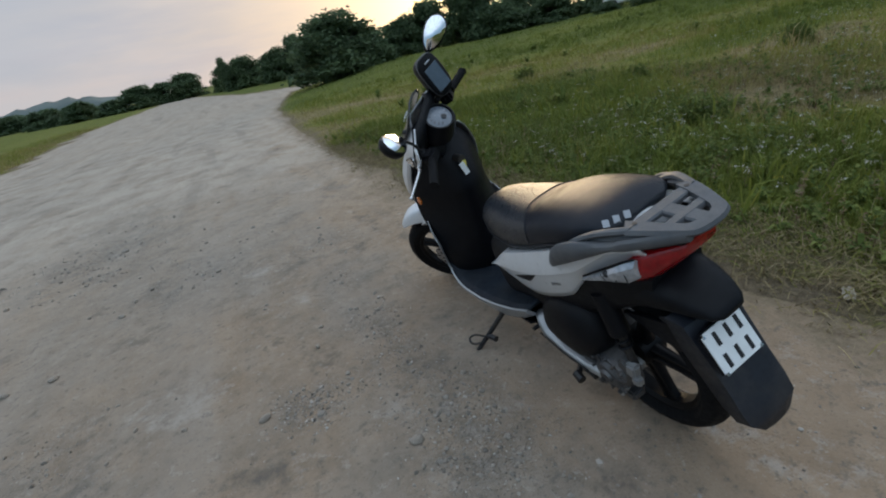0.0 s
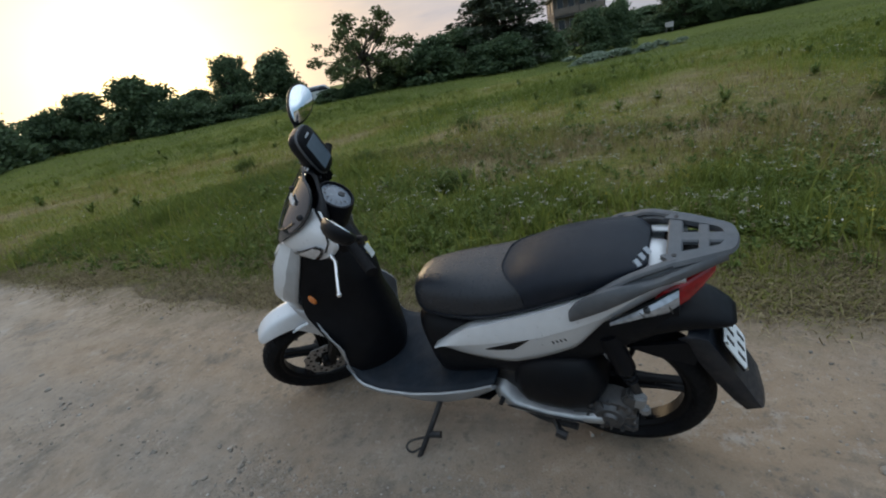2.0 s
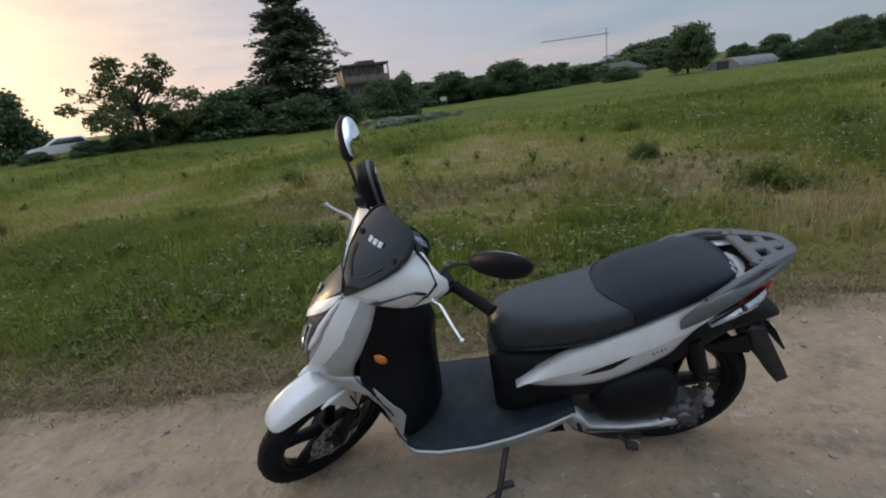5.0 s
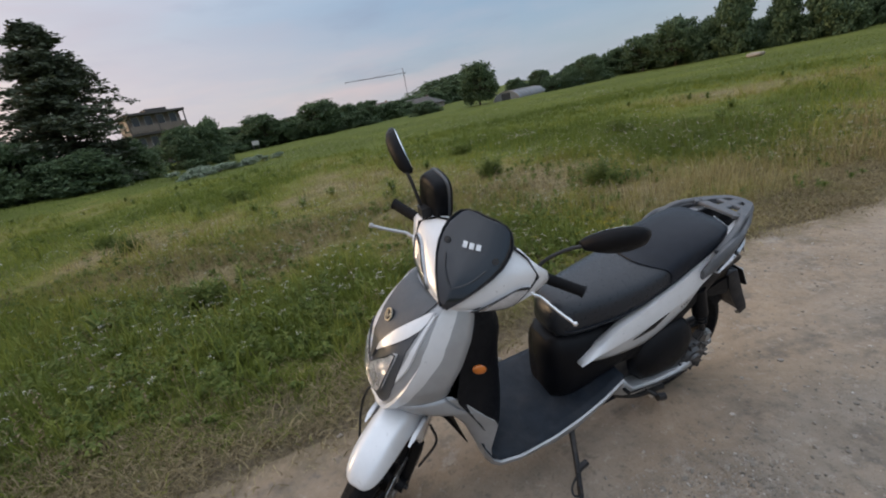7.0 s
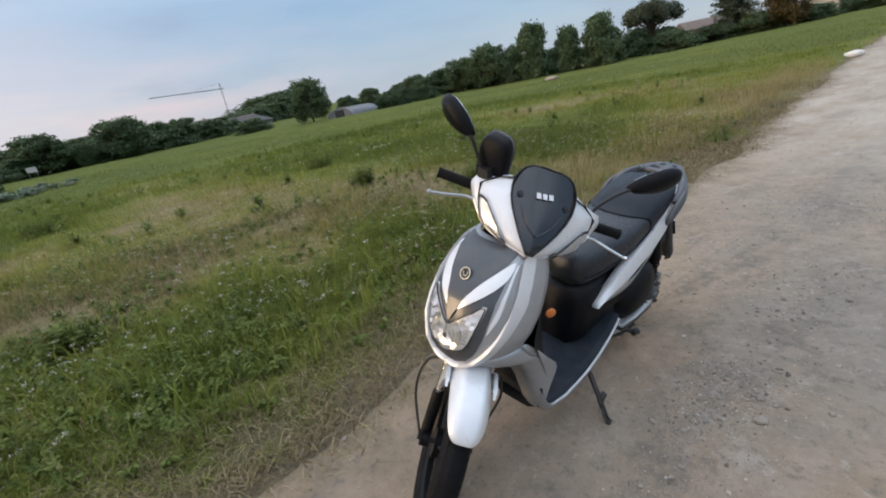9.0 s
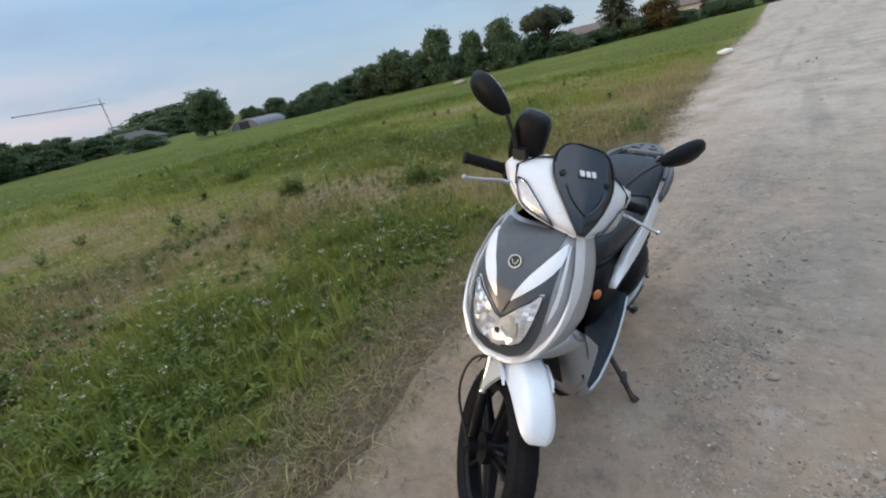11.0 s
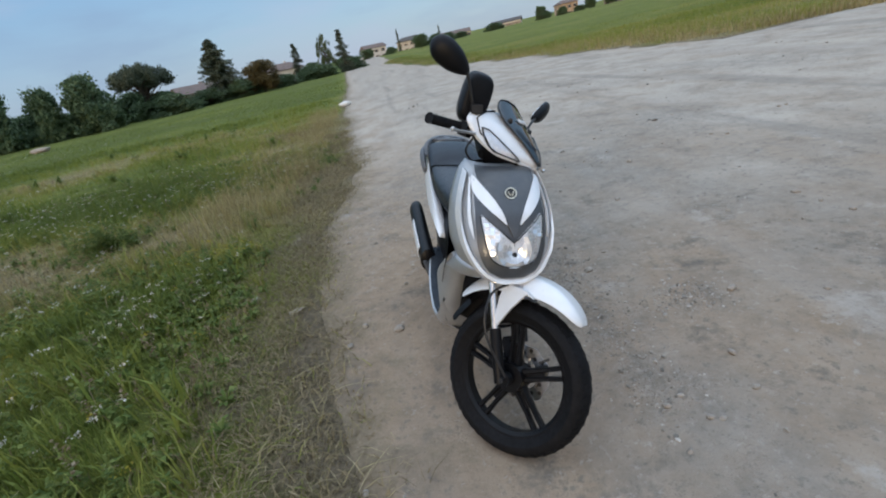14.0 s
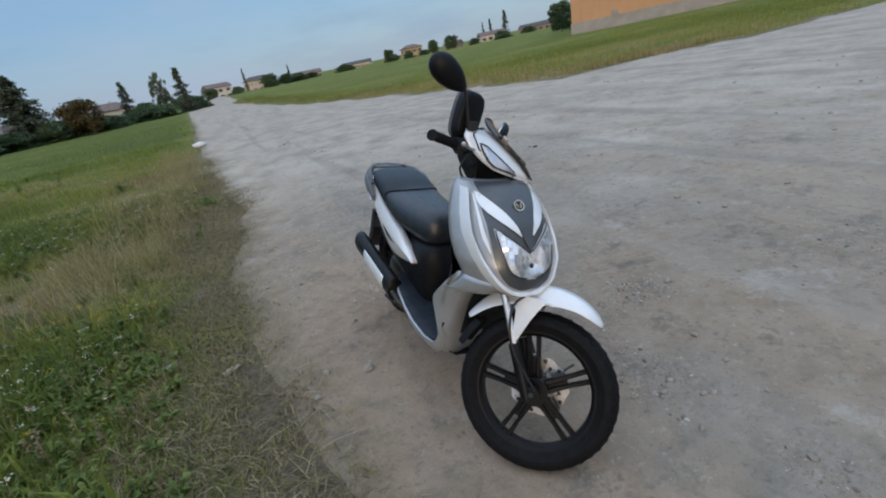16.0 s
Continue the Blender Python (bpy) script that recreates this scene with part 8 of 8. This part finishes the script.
stuff("weeds", v, f, WEED, "taller dark weed clumps across the meadow", "weeds")
# brown seed heads and withered stems
S8, _ = scatter(2600, 0.9, 7, -7, 8, rng, (0.5, 1.0))
S8 = S8[rng.uniform(-0.1, 0.5, len(S8)) < waves(S8[:, 0], S8[:, 1], 1.4, 95)]
v, f = leafy_stems(S8, rng, 0.22, 22, 0.022, 0.006)
stuff("withered_weeds", v, f, WITHERED, "brown withered weed stems with seed heads", "weeds")
# dark bushy clumps that stand out of the turf
for x, y, r, tall in ((6.45, -2.40, 0.20, 0.30), (8.05, 4.20, 0.24, 0.30), (3.55, -2.62, 0.22, 0.30), (9.4, 4.9, 0.22, 0.22), (6.3, 9.6, 0.25, 0.26), (10.5, -3.6, 0.3, 0.3), (5.4, 5.2, 0.2, 0.2), (3.3, 2.3, 0.16, 0.2), (12.5, 2.5, 0.35, 0.3), (7.6, -6.5, 0.25, 0.26)):
    n = 60
    px, py = x + rng.normal(0, r * 0.55, n), y + rng.normal(0, r * 0.55, n)
    spot = np.stack([px, py, ground_z(px, py)], 1)
    v, f = leafy_stems(spot, rng, tall, 36, 0.055, 0.010)
    tagged(mesh_object("weed_clump", v, f, WEED), "dark bushy weed clump standing out of the meadow", "weeds", group="weed clumps")


def flower_heads(spots, rng, tall, spread, florets, size):
    """Thin stalks with loose heads of tiny florets."""
    n = len(spots)
    H = tall * rng.uniform(0.6, 1.3, n)
    sv, sf = blades(spots, H, np.full(n, 0.0014), rng.uniform(0.0, 0.35, n), rng)
    tips = sv.reshape(n, 5, 3)[:, 4]
    m = n * florets
    c = np.repeat(tips, florets, 0) + rng.normal(0, 1, (m, 3)) * np.array([spread, spread, spread * 0.35])
    a = rng.normal(size=(m, 3)) * size
    b = rng.normal(size=(m, 3)) * size
    v = np.stack([c - a, c + b, c + a, c - b], 1).reshape(-1, 3)
    return sv, sf, v, np.arange(m * 4).reshape(-1, 4).tolist()


S3, _ = scatter(2900, 0.9, 14, -12, 13, rng, (0.5, 1.2))
S3 = S3[rng.uniform(0.0, 0.35, len(S3)) < waves(S3[:, 0], S3[:, 1], 1.1, 41)]
BUNCH = ((2.1, -0.4), (4.3, 0.95), (3.4, 0.7), (2.6, 2.3), (2.85, 0.2), (3.2, 0.95), (2.7, 3.3), (8.8, -8.1), (5.6, -4.8), (4.0, -3.6), (3.0, -1.6), (2.4, 1.2), (6.9, -3.4), (11, -8), (9, -5.5))
bx = np.concatenate([px + rng.normal(0, 0.20, 9) for px, py in BUNCH])
by = np.concatenate([py + rng.normal(0, 0.20, 9) for px, py in BUNCH])
S8, _ = scatter(1500, 1.3, 8.0, -7, 3.5, rng, (0.6, 1.2))
S3 = np.concatenate([S3, np.stack([bx, by, ground_z(bx, by)], 1), S8])
sv, sf, v, f = flower_heads(S3, rng, 0.18, 0.014, 14, 0.0030)
stuff("flower_stalks", sv, sf, WEED, "thin green stalks of meadow flowers", "flowers")
stuff("white_flowers", v, f, UMBEL, "small white umbels scattered in the meadow", "flowers")
# pale haze of flowers far out
S7, _ = scatter(2600, 8, 45, -40, 20, rng, (1, 3), (10, 46))
S7 = S7[rng.uniform(0.0, 0.4, len(S7)) < waves(S7[:, 0], S7[:, 1], 0.5, 44)]
sv, sf, v, f = flower_heads(S7, rng, 0.24, 0.06, 7, 0.009)
stuff("white_flowers", v, f, UMBEL, "white flower heads far out in the meadow", "flowers")
S4, _ = scatter(1500, 0.8, 14, -8, 13, rng, (0.3, 1.0))
keep = waves(S4[:, 0], S4[:, 1], 0.9, 43) > 0.12
bx, by = np.concatenate([rng.normal(px, r, 16) for px, py, r in ((5.0, 8.2, 0.6), (1.6, -1.1, 0.10), (1.85, -1.2, 0.12), (7.5, 9.5, 0.8))]), np.concatenate([rng.normal(py, r, 16) for px, py, r in ((5.0, 8.2, 0.6), (1.6, -1.1, 0.10), (1.85, -1.2, 0.12), (7.5, 9.5, 0.8))])
S4 = np.concatenate([S4[keep], np.stack([bx, by, ground_z(bx, by)], 1)])
sv, sf, v, f = flower_heads(S4, rng, 0.15, 0.016, 14, 0.0028)
stuff("flower_stalks", sv, sf, WEED, "green stalks of yellow flowers", "flowers")
stuff("yellow_flowers", v, f, YELLOW, "patches of small yellow flowers", "flowers")

# flat silvery shrubs added for the pale patch of umbels near the conifer's foot
for x, y, r in ((34.0, 6.4, 1.2), (36.5, 5.2, 1.7), (39.0, 3.6, 1.4), (42.5, 1.8, 1.2), (37.8, 6.9, 1.9), (41.0, 4.4, 1.7), (45.0, 2.9, 1.3)):
    g = np.random.RandomState(int(x * 10 + y))
    cs, rs = crown_clumps(g, 12, 0.2, 0.7, 0.8, lambda q: 1.0)
    ob = tree_from(cs, rs, 0.3, 0.03, 2600, 0.05, SILVERY, g, label="low pale shrub standing in for a patch of umbels at the field edge")
    ob.name = "shrub"
    ob["category"] = "shrub"
    ob.matrix_world = pose(x, y, float(ground_z(x, y)) - 0.1)
    ob.scale = (r * 1.25, r * 1.25, r * 0.48)


# ---- stones ----
def pebble_mesh(name, seed, mat):
    g = random.Random(seed)
    bm = bmesh.new()
    bmesh.ops.create_icosphere(bm, subdivisions=2, radius=1)
    for vtx in bm.verts:
        k = 1 + 0.28 * noise.noise(vtx.co * 1.3 + Vector((seed * 3.1, 0, 0))) + 0.05 * g.uniform(-1, 1)
        vtx.co = Vector((vtx.co.x * k, vtx.co.y * k * 0.8, vtx.co.z * k * 0.55))
    me = bpy.data.meshes.new(name)
    bm.to_mesh(me)
    bm.free()
    me.materials.append(mat)
    return me


STONE_MESH = [pebble_mesh("stone", s, STONE) for s in range(5)]
for k, (x, y, r, what) in enumerate(((-0.77, 0.37, 0.026, "pale grey stone lying on the gravel road"), (-0.58, 0.57, 0.014, ""), (0.54, 0.35, 0.020, ""), (-0.91, 1.44, 0.016, ""), (0.35, 0.47, 0.032, "brown earth-stained stone by the grass edge"), (-0.95, 0.20, 0.014, ""), (-0.69, 1.50, 0.014, ""), (-1.44, -0.56, 0.022, ""), (0.53, 1.43, 0.016, "small white stone at the grass edge"), (-0.58, 3.16, 0.020, ""), (1.30, -0.30, 0.036, "round pale stone in the trampled grass"), (0.62, 0.52, 0.024, ""), (0.70, -1.05, 0.020, ""), (-1.7, -2.3, 0.03, ""), (-2.0, -1.4, 0.03, ""))):
    ob = tagged(new("stone", STONE_MESH[k % 5]), what or "small loose stone on the gravel road", "stone", group="loose stones")
    ob.matrix_world = pose(x, y, float(ground_z(x, y)) + 0.008 + r * 0.25, 0, 0, 57 * k)
    ob.scale = (r, r, r)
pick = random.Random(23)
for k in range(150):
    near = k < 55
    x, y = (pick.uniform(-2.6, 0.45), pick.uniform(-2.2, 3.6)) if near else (pick.uniform(-9.5, -0.8), pick.uniform(-8.0, 6.0))
    if -0.45 < x < 0.35 and -0.5 < y < 1.75:
        continue
    r = pick.uniform(0.007, 0.017) * (1.0 if near else 1.7)
    ob = tagged(new("stone", STONE_MESH[k % 5]), "small loose stone on the gravel road", "stone", group="loose stones")
    ob.matrix_world = pose(x, y, float(ground_z(x, y)) + 0.008 + r * 0.25, 0, 0, 57 * k)
    ob.scale = (r, r * pick.uniform(0.7, 1.1), r)
# pale lump left beside the road
ob = tagged(new("rock", pebble_mesh("rock", 9, surface("white_rock", (0.62, 0.60, 0.57), 0.85, vary=0.15, scale=8, grain=0.4))), "white lump of rock at the roadside", "rock")
ob.matrix_world = pose(1.62, -17.6, 0.10, 0, 0, 20)
ob.scale = (0.26, 0.24, 0.22)
ob = tagged(new("rock", pebble_mesh("rock", 8, STONE)), "pale rock out in the meadow", "rock")
ob.matrix_world = pose(31, -43.5, float(ground_z(31, -43.5)) + 0.15)
ob.scale = (0.9, 0.7, 0.5)
# crumpled paper in the grass edge
bm = bmesh.new()
bmesh.ops.create_grid(bm, x_segments=8, y_segments=8, size=1)
for vtx in bm.verts:
    vtx.co = Vector((vtx.co.x * 0.048 * (1 + 0.3 * noise.noise(vtx.co * 2)), vtx.co.y * 0.020 * (1 + 0.3 * noise.noise(vtx.co * 2 + Vector((5, 0, 0)))), 0.004 + 0.014 * noise.noise(vtx.co * 2.3 + Vector((9, 1, 0)))))
me = bpy.data.meshes.new("paper_scrap")
bm.to_mesh(me)
bm.free()
me.materials.append(surface("dirty_paper", (0.36, 0.32, 0.27), 0.9, vary=0.25))
ob = tagged(new("paper_scrap", me), "crumpled scrap of dirty paper in the dry grass", "litter")
ob.matrix_world = pose(0.99, -0.04, float(ground_z(0.99, -0.04)) + 0.012, 0, 0, 30)
md = ob.modifiers.new("thickness", "SOLIDIFY")
md.thickness = 0.0015

# loose gravel
rng = np.random.RandomState(9)
ico = bmesh.new()
bmesh.ops.create_icosphere(ico, subdivisions=1, radius=1)
iv, ifc = np.array([vtx.co[:] for vtx in ico.verts]), np.array([[vtx.index for vtx in fc.verts] for fc in ico.faces])
ico.free()
n = 90000
x, y = np.concatenate([rng.uniform(-2.6, 1.0, n // 2), rng.uniform(-8, 2, n - n // 2)]), np.concatenate([rng.uniform(-2.5, 4.0, n // 2), rng.uniform(-12, 6, n - n // 2)])
for px, py, pr, k in GRIT_SPOTS:
    m = rng.uniform(0, 1, n) < 0.010
    x[m], y[m] = px + rng.normal(0, pr * 0.75, int(m.sum())), py + rng.normal(0, pr * 0.75, int(m.sum()))
patch = 0.5 * waves(x, y, 2.1, 51) + 0.3 * waves(x, y, 6, 52) + gritty(x, y)
keep = (edge_distance(x, y) < 0.25) & (rng.uniform(0.10, 1.9, n) < patch)
x, y = x[keep], y[keep]
size = 0.0027 * np.exp(rng.normal(0, 0.6, len(x))) * np.where(np.hypot(x, y) > 4, 2.0, 1.0)
q = iv[None] * (size[:, None, None] * (1 + 0.25 * rng.normal(size=(len(x), len(iv), 1)))) * np.array([1, 0.8, 0.6])
ang = rng.uniform(0, 6.28, len(x))
ca, sa = np.cos(ang)[:, None], np.sin(ang)[:, None]
q = np.stack([q[..., 0] * ca - q[..., 1] * sa, q[..., 0] * sa + q[..., 1] * ca, q[..., 2]], -1)
q += np.stack([x, y, ground_z(x, y) + 0.008 + size * 0.2], 1)[:, None]
fc = (ifc[None] + (np.arange(len(x)) * len(iv))[:, None, None]).reshape(-1, 3)
GRIT = island_colours("gravel_bits", [(0.0, (0.13, 0.115, 0.10)), (0.5, (0.24, 0.212, 0.18)), (0.85, (0.32, 0.285, 0.245)), (1.0, (0.44, 0.41, 0.37))], 0.9)
stuff("gravel", q.reshape(-1, 3), fc.tolist(), GRIT, "loose grit and pebbles strewn over the road", "gravel")
